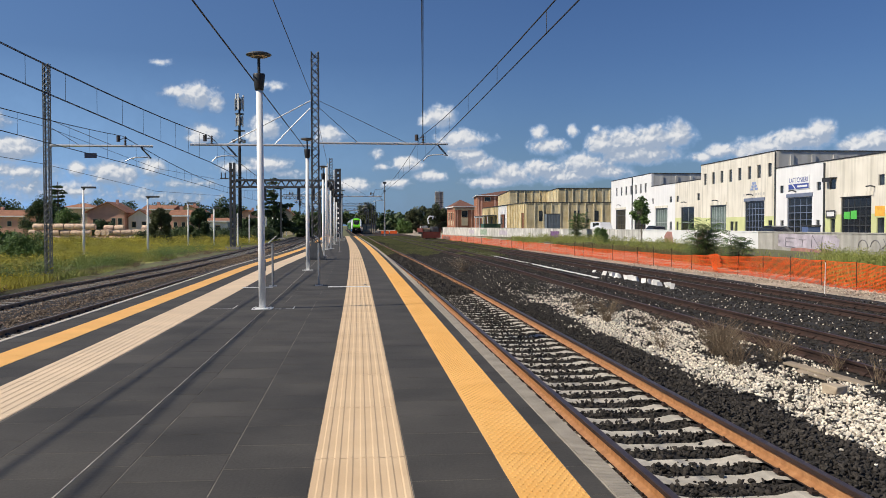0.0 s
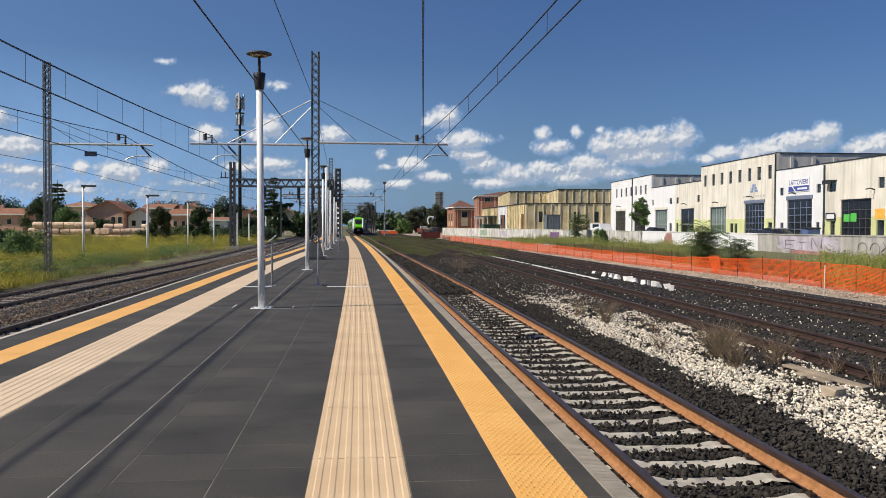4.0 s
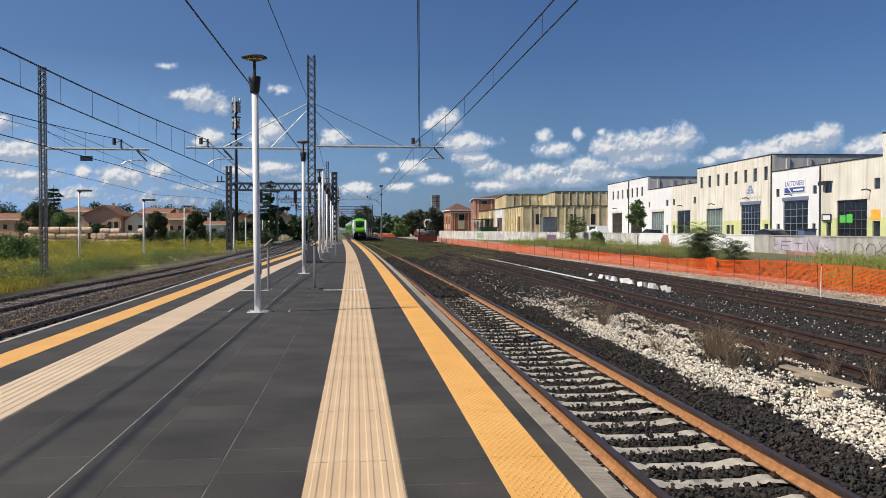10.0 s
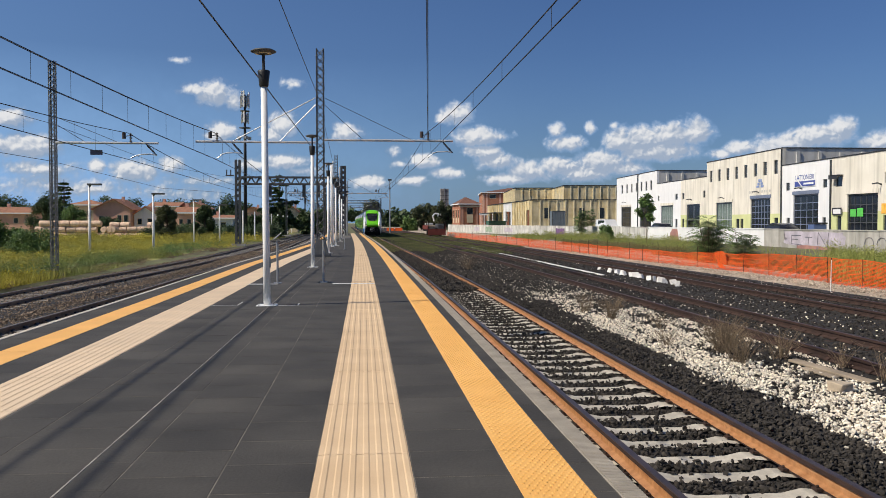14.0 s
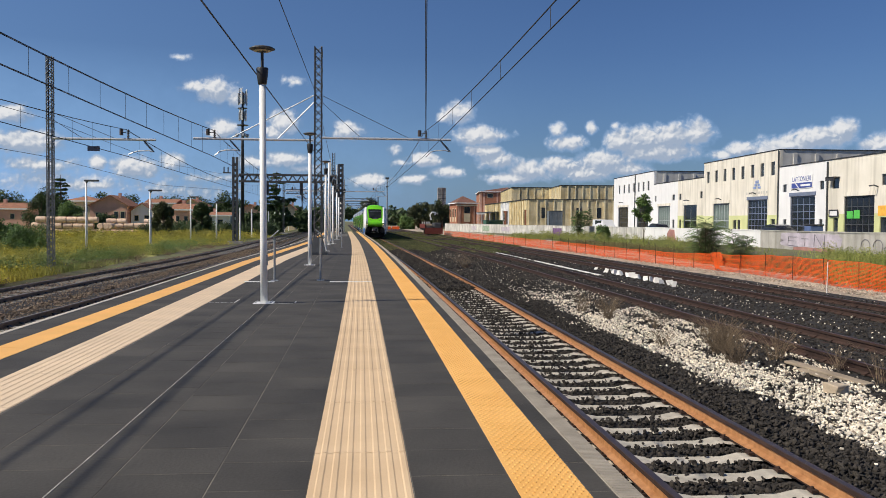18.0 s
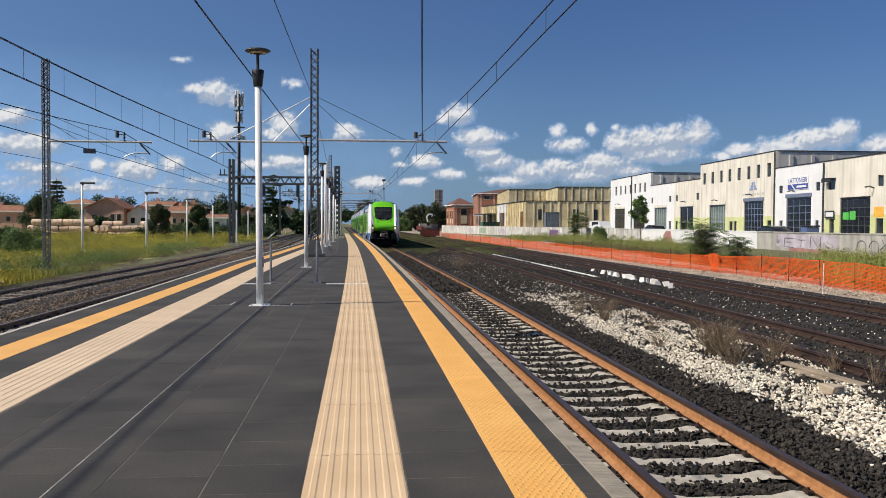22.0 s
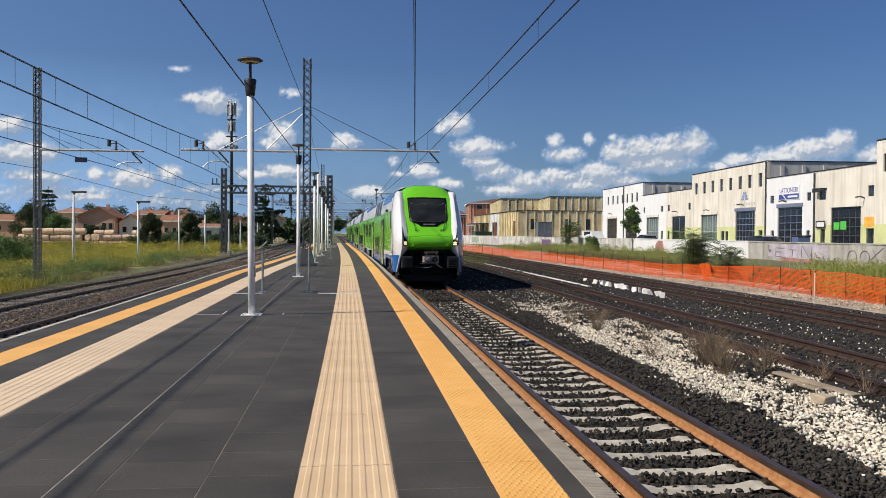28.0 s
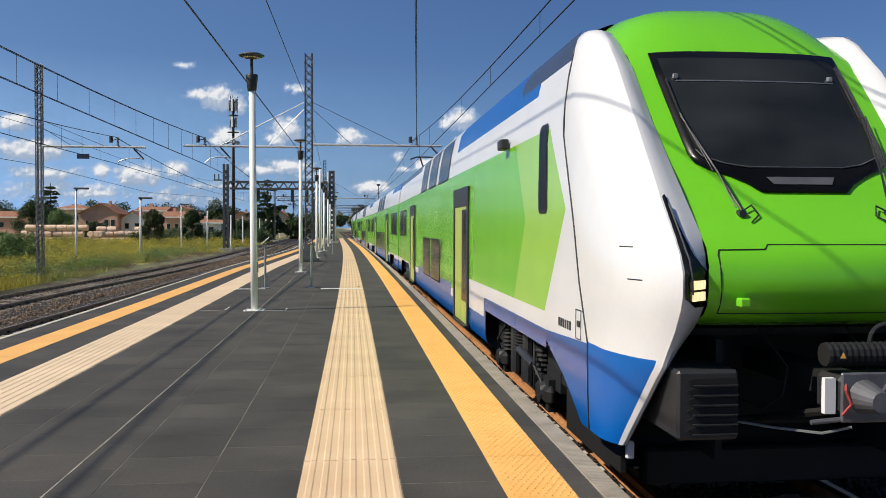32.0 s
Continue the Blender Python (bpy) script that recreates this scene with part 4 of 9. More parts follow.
oh = thing("ochre_hall", "ochre precast concrete hall with a higher rear storey", "building", pose(31.2, 160, 0, 0, 0, -4.8))
ribbed_box(oh, 0, 17, 0, 39, 0.0, 5.9, side=False)
ribbed_box(oh, 0.3, 26, 40, 74, 6.05, 9.75, 1.8)
ribbed_box(oh, 9.2, 26, 22, 39.8, 6.05, 9.55, 1.6)
part("roof_slab", boxes((0.3, 16.8, 0.3, 73, 5.6, 5.88)), M_GALVD, oh)
for x in (2.3, 8.9, 12.6):
    w_ = part("window", boxes((x, x + 1.0, -0.06, -0.012, 2.4, 4.4)), M_DFRAME, oh)
    part("pane", boxes((x + 0.08, x + 0.92, -0.075, -0.062, 2.48, 4.32)), M_GLASSB, w_)
# the flank towards the railway stands askew to the front
FLANK = pose(0, 0, 0, 0, 0, 5.5)


def on_flank(name, bm, material, label=""):
    ob = part(name, bm, material, oh, label)
    ob.matrix_basis = FLANK
    return ob


s_ = 0.27
while s_ < 54:
    white = 19.5 < s_ < 30.5
    lo_ = 0.0
    if 1.2 < s_ < 5.0 or 21.4 < s_ < 27.5:
        lo_ = 4.0
    if 33 < s_ < 51 and int(s_ / 1.8) % 4:
        lo_ = 3.7
    on_flank("panel", boxes((0, 0.25, s_ + 0.01, s_ + 1.79, lo_, 5.9)), M_WHITEW if white else M_YELW)
    on_flank("rib", boxes((-0.16, -0.002, s_ + 1.5, s_ + 1.8, lo_, 5.8)), M_WHITEW if white else M_YELW)
    if lo_:
        on_flank("door_leaf", boxes((0.9, 1.0, s_ - 0.1, s_ + 1.9, 0.0, lo_ + 0.1)), M_DFRAME, "dark recessed door")
    s_ += 1.8
on_flank("roof_edge", boxes((-0.2, 9.0, -0.1, 54, 5.902, 6.02)), M_CAP, "dark flat roof edge")
on_flank("canopy", boxes((-2.4, -0.17, 32.5, 52, 3.75, 3.95)), M_GALVD, "dark canopy over the loading bays")
for y in (33, 39, 45, 51.5):
    on_flank("canopy_post", boxes((-2.3, -2.15, y, y + 0.15, 0.0, 3.74)), M_WHITEW)


def gable_house(label, x, y, w, d, eave, ridge, wall, rot=0, hip=False, wins=(), z0=-0.8, group="houses beyond the meadow"):
    """A house whose ridge runs along its local x."""
    h = thing("house", label, "house", pose(x, y, 0, 0, 0, rot), group)
    part("wall", boxes((0, w, 0, d, z0, eave)), wall, h)
    o = 0.45
    bm = bmesh.new()
    e = min(d, w) * 0.45 if hip else 0
    a = [bm.verts.new(p) for p in ((-o, -o, eave), (w + o, -o, eave), (w + o, d + o, eave), (-o, d + o, eave))]
    r = [bm.verts.new(p) for p in ((e - (0 if hip else o), d / 2, ridge), (w - e + (0 if hip else o), d / 2, ridge))]
    for q in ((a[0], a[1], r[1], r[0]), (a[2], a[3], r[0], r[1]), (a[1], a[2], r[1]), (a[3], a[0], r[0])):
        bm.faces.new(q)
    bm.faces.new(a[::-1])
    roof = part("roof", bm, M_ROOFD if wall is M_BRICK else M_ROOFT, h, "terracotta tiled roof")
    if not hip:
        bm = bmesh.new()
        for sx in (0.0, w):
            q = [bm.verts.new(p) for p in ((sx, 0, eave - 0.002), (sx, d, eave - 0.002), (sx, d / 2, ridge - 0.25))]
            bm.faces.new(q)
        part("gable", bm, wall, h)
    part("eaves_board", boxes((-o, w + o, -o - 0.06, -o, eave - 0.22, eave + 0.04)), M_WHITEW, h, "pale eaves board")
    if hip:
        part("side_eaves_board", boxes((-o - 0.06, -o, -o, d + o, eave - 0.22, eave + 0.04)), M_WHITEW, h)
    if not hip:
        part("chimney", boxes((w * 0.3, w * 0.3 + 0.6, d * 0.55, d * 0.55 + 0.6, eave + 0.3, ridge + 0.7)), M_PINK, h)
    for u, z, ww, hh in wins:
        wn_ = part("window", boxes((u, u + ww, -0.05, -0.004, z, z + hh)), M_CREAM, h)
        part("pane", boxes((u + 0.1, u + ww - 0.1, -0.065, -0.052, z + 0.1, z + hh - 0.1)), M_GLASSB, wn_)
    return h


b1 = gable_house("brick-red two-storey station house with a hip roof", 37.4, 275, 21, 26, 11.4, 13.3, M_BRICK, -5, True,
                 [(2.3, 9.4, 2.0, 1.4), (7.8, 9.4, 2.0, 1.4), (3.6, 1.0, 1.4, 2.6), (6.5, 2.0, 1.6, 2.4)], 0.0, "brick station houses")
part("canopy_slab", boxes((-2.0, 2.2, -1.5, -0.06, 4.0, 4.7)), M_WHITEW, b1, "pale canopy slab over the door")
part("canopy_post", boxes((1.7, 2.1, -1.4, -1.1, 0.0, 3.99)), M_WHITEW, b1)
for u in (0.1, 1.1, 5.4):
    part("pilaster", boxes((u, u + 0.5, -0.06, -0.004, 0.2 if u < 5 else 7.2, 10.9)), M_PINK, b1, "pale pink pilaster")
part("side_pilaster", boxes((-0.06, -0.004, 1.3, 2.3, 0.2, 10.9)), M_CREAM, b1)
b2 = gable_house("brick-red house with pale pilasters and a hip roof", 26.0, 238, 5.5, 14, 6.9, 8.9, M_BRICK, 3, True, [(1.9, 3.9, 1.8, 1.9)], 0.0, "brick station houses")
part("cornice", boxes((-0.3, 5.8, -0.25, -0.06, 6.0, 6.35)), M_CREAM, b2)
part("sill_panel", boxes((1.9, 3.7, -0.07, -0.004, 1.6, 3.8)), M_CREAM, b2, "pale panel under the window")
for u in (0.15, 0.65, 4.7):
    part("pilaster", boxes((u, u + 0.28, -0.06, -0.004, 0.6, 5.95)), M_PINK, b2)
for u in (2.0, 5.0, 8.0, 11.0):
    part("side_window", boxes((-0.06, -0.004, u, u + 1.2, 1.6, 5.4)), M_CREAM, b2)
    part("side_pane", boxes((-0.075, -0.062, u + 0.15, u + 1.05, 3.0, 5.2)), M_GLASSB, b2)
M_SILO = mat("stained_pale_concrete", (0.30, 0.295, 0.29), 0.9, var=0.3, scale=0.7, fine=9, bump=0.2, stain=0.5)
sl = thing("silo_tower", "twin grey concrete silo tower behind the trees", "tower", pose(26.8, 300, 0))
for dx in (0.0, 1.5):
    part("shaft", bev_box(dx - 1.0, dx + 0.35, -1.0, 1.0, -0.5, 13.5, 0.06, 1), M_SILO, sl)
    for k in range(9):
        part("band", boxes((dx - 1.03, dx + 0.38, -1.04, -1.002, 0.6 + k * 1.5, 0.75 + k * 1.5)), M_GALVD, sl)
part("ladder", boxes((0.36, 0.49, -1.2, -1.0, 0, 13.8)), M_GALV, sl)

# ---- yard wall ----
def yard_wall():
    w = thing("yard_wall", "weathered concrete boundary wall with painted scrawls", "wall", kind="structure")
    corners = [Vector((29.2, 22, 0)), Vector((30.6, 88, 0)), Vector((20.5, 216, 0))]
    me = {}
    for a, b in zip(corners, corners[1:]):
        n = round((b - a).length / 2.5)
        d = (b - a) / n
        turn = math.atan2(-d.x, d.y)
        for i in range(n):
            y = a.y + d.y * i
            m = M_CONCW if y < 62 else (M_WHITEW if y < 90 else M_CONCL)
            key = (m.name, round(d.length, 3))
            if key not in me:
                bm = boxes((0, 0.18, 0.012, d.length - 0.012, -1.0, 1.06))
                box(bm, -0.04, 0.22, 0.0, d.length - 0.002, 1.064, 1.14)
                ob = part("panel", bm, m, w)
                me[key] = ob.data
            else:
                ob = new("panel", me[key])
                ob.parent = w
            ob.location = a + d * i + Vector((0, 0, random.uniform(-0.015, 0.015)))
            ob.rotation_euler = (0, 0, turn)
    a, b = corners[:2]
    rot = math.atan2(-(b - a).x, (b - a).y)
    pur = mat("faded_purple_paint", (0.47, 0.42, 0.47), 0.85, var=0.22, scale=1.2, fine=9, bump=0.1)
    red = mat("faded_red_paint", (0.40, 0.20, 0.17), 0.85, var=0.2, scale=1.2, fine=9, bump=0.1)
    blk = mat("dark_spray_paint", (0.19, 0.18, 0.20), 0.8, var=0.2, bump=0.02)
    def place(y):
        t = (y - a.y) / (b.y - a.y)
        return a + (b - a) * t
    def slant(y0, shape):
        bm = bmesh.new()
        v0 = [bm.verts.new((-0.004, q[0], q[1])) for q in shape]
        v1 = [bm.verts.new((-0.014, q[0], q[1])) for q in shape]
        bm.faces.new(v1)
        for i in range(len(shape)):
            bm.faces.new((v0[i], v0[(i + 1) % len(shape)], v1[(i + 1) % len(shape)], v1[i]))
        bmesh.ops.recalc_face_normals(bm, faces=bm.faces)
        ob = part("painted_sweep", bm, red, w, "faded red painted sweep")
        ob.location, ob.rotation_euler = place(y0), (0, 0, rot)
    def ragged(y0, y1, z0, z1, m, name, far=False):
        """Paint with an uneven edge on the face of the wall."""
        p, q = (corners[1], corners[2]) if far else (a, b)
        o = p + (q - p) * ((y0 - p.y) / (q.y - p.y))
        k = 14
        ring = []
        for i in range(4 * k):
            e, u = divmod(i, k)
            u /= k
            y, z = ((u, 0), (1, u), (1 - u, 1), (0, 1 - u))[e]
            y += 0.10 * noise.noise((y * 4, z * 3, y0)) - 0.02
            z += 0.22 * noise.noise((y * 5, z * 2, y0 + 4)) * (1 if z < 0.5 else 0.4)
            ring.append((y * (y1 - y0), min(1.02, z0 + z * (z1 - z0))))
        bm = bmesh.new()
        v1 = [bm.verts.new((-0.008, *r)) for r in ring]
        v0 = [bm.verts.new((-0.002, *r)) for r in ring]
        bm.faces.new(v1)
        for i in range(len(ring)):
            bm.faces.new((v0[i], v0[(i + 1) % len(ring)], v1[(i + 1) % len(ring)], v1[i]))
        bmesh.ops.triangulate(bm, faces=[f for f in bm.faces if len(f.verts) > 4])
        bmesh.ops.recalc_face_normals(bm, faces=bm.faces)
        ob = part(name, bm, m, w)
        ob.location, ob.rotation_euler = o, (0, 0, math.atan2(-(q - p).x, (q - p).y))
    violet = mat("violet_spray_paint", (0.17, 0.09, 0.20), 0.8, var=0.3, scale=2, fine=9, bump=0.05)
    green = mat("faded_green_paint", (0.30, 0.38, 0.28), 0.85, var=0.3, scale=2, fine=9, bump=0.05)
    ragged(51.4, 59.3, 0.05, 0.97, pur, "painted_patch")
    ragged(52.0, 57.5, -0.55, 0.02, red, "painted_patch")
    ragged(120, 124.2, -0.5, 0.75, violet, "painted_patch", True)
    ragged(166, 172, -0.2, 0.8, green, "painted_patch", True)
    ragged(150, 156, -0.1, 0.7, pur, "painted_patch", True)
    ragged(178, 183, -0.1, 0.7, pur, "painted_patch", True)
    slant(80.5, [(0.2, -0.7), (2.2, -0.8), (3.4, -0.3), (3.6, 0.5), (2.8, 0.98), (1.4, 0.95), (1.0, 0.1)])
    slant(72.8, [(1.6, -0.8), (2.8, -0.7), (1.6, 1.02), (0.2, 1.02)])
    def stroke(pts):
        bm = bmesh.new()
        for (y0, z0), (y1, z1) in zip(pts, pts[1:]):
            tube(bm, (-0.02, y0 - 50, z0), (-0.02, y1 - 50, z1), 0.021, n=5)
        ob = part("scrawl", bm, blk, w)
        ob.location, ob.rotation_euler = place(50), (0, 0, rot)
    stroke([(58.1, 0.7), (56.8, 0.7)]), stroke([(58.1, 0.7), (58.15, 0.1), (56.7, 0.06)]), stroke([(58.1, 0.42), (57.2, 0.42)])
    stroke([(56.2, 0.6), (55.2, 0.6)]), stroke([(55.7, 0.6), (55.75, 0.1)])
    stroke([(54.5, 0.1), (54.4, 0.92), (53.2, -0.1), (53.1, 0.9)])
    stroke([(54.9, -0.65), (54.5, -0.05), (54.1, -0.65)])
    for c in (48.4, 47.1):
        stroke([(c + 0.5 * math.cos(q * 0.7), 0.3 + 0.42 * math.sin(q * 0.7)) for q in range(9)])
    stroke([(46.3, 0.8), (45.6, -0.2), (46.5, 0.2), (45.3, 0.9)])


yard_wall()
yard = obj_of("yard_pavement", boxes((31.5, 120, -20, 300, YARD - 0.3, YARD)), M_CONCW)
tagged(yard, "pale concrete yard before the workshops", "pavement", kind="structure")

# ---- orange safety fence ----
def safety_fence():
    fence = thing("safety_fence", "orange plastic mesh barrier fence on thin posts", "fence")
    def fx(y):
        return interp(((12, 18.3), (40, 18.2), (52, 17.6), (75, 17.3), (110, 16.9), (150, 16.6)), y) + bend(y) + 0.10 * math.sin(y * 0.21)
    def top(y):
        return interp(((12, 0.12), (26, 0.12), (29, 0.18), (34, 0.22), (38, 0.14), (46, -0.06), (60, -0.08), (80, -0.04), (150, -0.02)), y) - 0.035 * abs(math.sin((y - 12.6) * 1.2823)) + 0.02 * math.sin(y * 0.9)
    v, f = [], []
    def ribbon(p, q, dz=0.0, dy=0.0):
        k = len(v)
        for a_ in (p, q):
            v.append((a_[0], a_[1] - dy, a_[2] - dz))
            v.append((a_[0], a_[1] + dy, a_[2] + dz))
        f.append((k, k + 2, k + 3, k + 1))
    ys = np.arange(12, 150, 0.75)
    rows = 21
    for r in range(rows):
        u = r / (rows - 1)
        thick = 0.016 if r in (0, 5, 11, 16, rows - 1) else 0.0092
        for y0, y1 in zip(ys, ys[1:]):
            pts = []
            for y in (y0, y1):
                wv = 0.07 * math.sin(y * 1.1 + u * 2.5) * (0.3 + u)
                z = -0.80 + (top(y) + 0.80) * (1 - u)
                pts.append((fx(y) + wv, y, z))
            ribbon(pts[0], pts[1], dz=thick)
    for y in np.arange(12, 95, 0.09):
        pts = []
        for u in (0, 0.5, 1):
            wv = 0.07 * math.sin(y * 1.1 + u * 2.5) * (0.3 + u)
            pts.append((fx(y) + wv, y, -0.80 + (top(y) + 0.80) * (1 - u)))
        ribbon(pts[0], pts[1], dy=0.0085)
        ribbon(pts[1], pts[2], dy=0.0085)
    for y in np.arange(95, 150, 0.2):
        ribbon((fx(y), y, top(y)), (fx(y), y, -0.8), dy=0.02)
    me = bpy.data.meshes.new("net")
    me.from_pydata(v, [], f)
    me.materials.append(M_ORANGE)
    net = new("net", me)
    net.parent = fence
    post_me = None
    for y in list(np.arange(12.6, 75, 2.45)) + list(np.arange(78, 148, 6.0)):
        if post_me is None:
            ob = part("post", tubes([((0, 0, -0.95), (0, 0, 0.30))], 0.014), M_RUSTD, fence)
            post_me = ob.data
        else:
            ob = new("post", post_me)
            ob.parent = fence
        ob.location = (fx(y) - 0.05, y, random.uniform(-0.06, 0.04))
        ob.rotation_euler = (random.uniform(-0.05, 0.05), random.uniform(-0.05, 0.05), 0)
    v, f = [], []
    for r in range(34):
        u = r / 33
        for y0 in np.arange(41.0, 42.6, 0.3):
            pts = []
            for y in (y0, y0 + 0.3):
                cut = 0.10 * math.sin(u * 17) + 0.07 * math.sin(u * 41)
                y = min(max(y, 41.05 + cut + 0.35 * u), 42.3 + cut - 0.3 * u)
                pts.append((fx(y) - 0.13 - 0.07 * math.sin(y * 6 + u * 3), y, 0.10 - 0.80 * u + 0.04 * math.sin(y * 5 + u * 6)))
            ribbon(pts[0], pts[1], dz=0.0095)
    me = bpy.data.meshes.new("folded_net")
    me.from_pydata(v, [], f)
    me.materials.append(M_ORANGE)
    ob = new("folded_net", me)
    ob.parent = fence
    ob["label"] = "doubled bright orange net hanging in folds"


safety_fence()


# ---- overhead line, masts and lamps ----
def lattice(name, label, x, y, z0, z1, w, material, group="", cells=None, zig=True, base=True):
    m = thing(name, label, "mast", pose(x, y, 0), group)
    h = w / 2
    for sx in (-1, 1):
        for sy in (-1, 1):
            bm = bmesh.new()
            a, t = 0.055, 0.012
            x0, y0 = sx * h, sy * h
            box(bm, min(x0, x0 - sx * a), max(x0, x0 - sx * a), min(y0, y0 - sy * t), max(y0, y0 - sy * t), z0, z1)
            box(bm, min(x0, x0 - sx * t), max(x0, x0 - sx * t), min(y0 - sy * t, y0 - sy * a), max(y0 - sy * t, y0 - sy * a), z0, z1)
            part("leg", bm, material, m)
    n = cells or int((z1 - z0) / (w * 0.95))
    dz = (z1 - z0) / n
    for face in range(4):
        bars = []
        for i in range(n):
            a, b = (-h, h) if (i + face) % 2 else (h, -h)
            p, q = z0 + i * dz, z0 + (i + 1) * dz
            if face < 2:
                yy = h * (1 if face else -1)
                bars.append(((a, yy, p), (b, yy, q)))
                bars.append(((b, yy - 0.004, p), (a, yy - 0.004, q)))
            else:
                xx = h * (1 if face == 2 else -1)
                bars.append(((xx, a, p), (xx, b, q)))
        if y < 60:
            for bar in bars:
                part("brace", tubes([bar], 0.014, 4), material, m)
        else:
            part("bracing", tubes(bars, 0.014, 4), material, m)
    if base:
        part("base_plate", bev_box(-w * 0.9, w * 0.9, -w * 0.9, w * 0.9, z0 - 0.12, z0 + 0.06, 0.02), M_CONCW, m)
    return m


def insulator(bm, a, b, r=0.05):
    """One ribbed body: a row of sheds on a core."""
    a, b = Vector(a), Vector(b)
    n = max(2, int((b - a).length / 0.06))
    axis = (b - a).normalized()
    u = axis.orthogonal().normalized()
    w = axis.cross(u)
    steps = [(0.0, 0.4)]
    for i in range(n):
        steps += [((i + 0.05) / n, 1.0), ((i + 0.55) / n, 0.55), ((i + 0.65) / n, 0.35), ((i + 0.98) / n, 0.35)]
    rings = [[bm.verts.new(a.lerp(b, t) + (u * math.cos(q * 0.7854) + w * math.sin(q * 0.7854)) * r * k) for q in range(8)] for t, k in steps]
    for c, d in zip(rings, rings[1:]):
        for q in range(8):
            bm.faces.new((c[q], c[(q + 1) % 8], d[(q + 1) % 8], d[q]))
    bm.faces.new(rings[0][::-1])
    bm.faces.new(rings[-1])
    bmesh.ops.recalc_face_normals(bm, faces=bm.faces)


M_INS = mat("brown_insulator", (0.07, 0.05, 0.04), 0.35, var=0.2, bump=0)
M_ALU = mat("bright_aluminium_tube", (0.62, 0.63, 0.65), 0.4, 0.3, var=0.1, scale=2, fine=30, bump=0.03)


def cantilever(mast, x_wire, side, z_arm=5.37, reach=1.0, mess=5.77, cont=4.55, stays=((0.86, 7.3), (0.40, 6.98))):
    """Arm from the mast's axis over a track, in the mast's space."""
    end = x_wire + side * reach
    part("arm", tubes([((side * 0.2, -0.25, z_arm), (end, -0.25, z_arm))], 0.055, 8), M_ALU, mast, "long pale tubular arm")
    for f, z in stays:
        part("stay", tubes([((side * 0.2, -0.2, z), (x_wire * f, -0.25, z_arm))], 0.028 if side < 0 else 0.013, 6), M_ALU if side < 0 else M_GALVD, mast)
    bm = bmesh.new()
    insulator(bm, (x_wire, -0.25, z_arm + 0.05), (x_wire, -0.25, mess), 0.075)
    part("insulator", bm, M_INS, mast)
    part("saddle", tubes([((x_wire - 0.30, -0.25, mess - 0.16), (x_wire + 0.02, -0.25, mess - 0.10))], 0.02, 6), M_GALVD, mast)
    part("wire_clamp", tubes([((x_wire - 0.30, -0.25, mess - 0.26), (x_wire - 0.30, -0.25, mess + 0.02))], 0.085, 8), M_INS, mast)
    # slanting insulator under the arm, with the curved steady arm back to the contact wire
    a = Vector((x_wire + 0.68, -0.25, z_arm - 0.05))
    b = Vector((x_wire + 1.14, -0.25, z_arm - 0.55))
    part("bracket", tubes([(a, a.lerp(b, 0.3))], 0.03, 6), M_GALVD, mast)
    part("clevis", tubes([(a.lerp(b, 0.8), b)], 0.03, 6), M_GALVD, mast)
    bm = bmesh.new()
    insulator(bm, a.lerp(b, 0.15), a.lerp(b, 0.82), 0.062)
    part("insulator", bm, M_INS, mast)
    curve = [b, Vector((b.x - 0.22, -0.25, b.z + 0.06)), Vector((x_wire + 0.45, -0.25, b.z + 0.04)), Vector((x_wire + 0.22, -0.25, b.z - 0.02)), Vector((x_wire, -0.25, cont + 0.03))]
    part("steady_arm", tubes(list(zip(curve, curve[1:])), 0.030, 6), M_ALU, mast)


M_PLATE = mat("dark_navy_plate", (0.02, 0.03, 0.07), 0.5, var=0.1, bump=0.02)
M_MASTG = mat("grey_mast_steel", (0.16, 0.165, 0.17), 0.55, 0.4, var=0.18, scale=4, fine=40, bump=0.1)
mastM = lattice("lattice_mast", "tall grey steel lattice mast standing on the platform", -2.12, 40, 0.0, 9.55, 0.36, M_GALVD, "overhead line masts")
cantilever(mastM, 4.97, 1, reach=1.15)
cantilever(mastM, -4.64, -1, z_arm=5.25, reach=0.95, mess=5.66, cont=4.46)
bm = bmesh.new()
for k_ in range(4):
    a_, b_ = ((-1, -1), (1, -1), (1, 1), (-1, 1))[k_], ((-1, -1), (1, -1), (1, 1), (-1, 1))[(k_ + 1) % 4]
    bm.faces.new([bm.verts.new((u * r, w * r, z)) for (u, w), r, z in ((a_, 0.38, 0.004), (b_, 0.38, 0.004), (b_, 0.21, 0.80), (a_, 0.21, 0.80))])
part("foot_cone", bm, M_GALVD, mastM, "sloping dark steel guard round the mast's foot")
part("foot_guard", boxes((-0.45, 0.45, -0.45, -0.40, 0.0, 0.12), (-0.45, 0.45, 0.40, 0.45, 0.0, 0.12), (-0.45, -0.40, -0.40, 0.40, 0.0, 0.12), (0.40, 0.45, -0.40, 0.40, 0.0, 0.12)), M_GALVD, mastM)
mastL = lattice("lattice_mast", "grey steel lattice mast with a tubular arm beside the meadow", -14.1, 40.2, -0.75, 8.85, 0.28, M_MASTG, "overhead line masts")
cantilever(mastL, 3.48, 1, z_arm=5.17, reach=1.22, mess=5.62, cont=4.46, stays=((0.86, 6.32), (0.44, 6.0)))
part("number_plate_blank", boxes((1.72, 2.25, -0.33, -0.30, 4.62, 4.84)), M_PLATE, mastL, "small dark blue plate")
mastN = lattice("lattice_mast", "distant steel lattice mast on the platform", -3.5, 100, 0.0, 9.4, 0.34, M_GALVD, "overhead line masts")
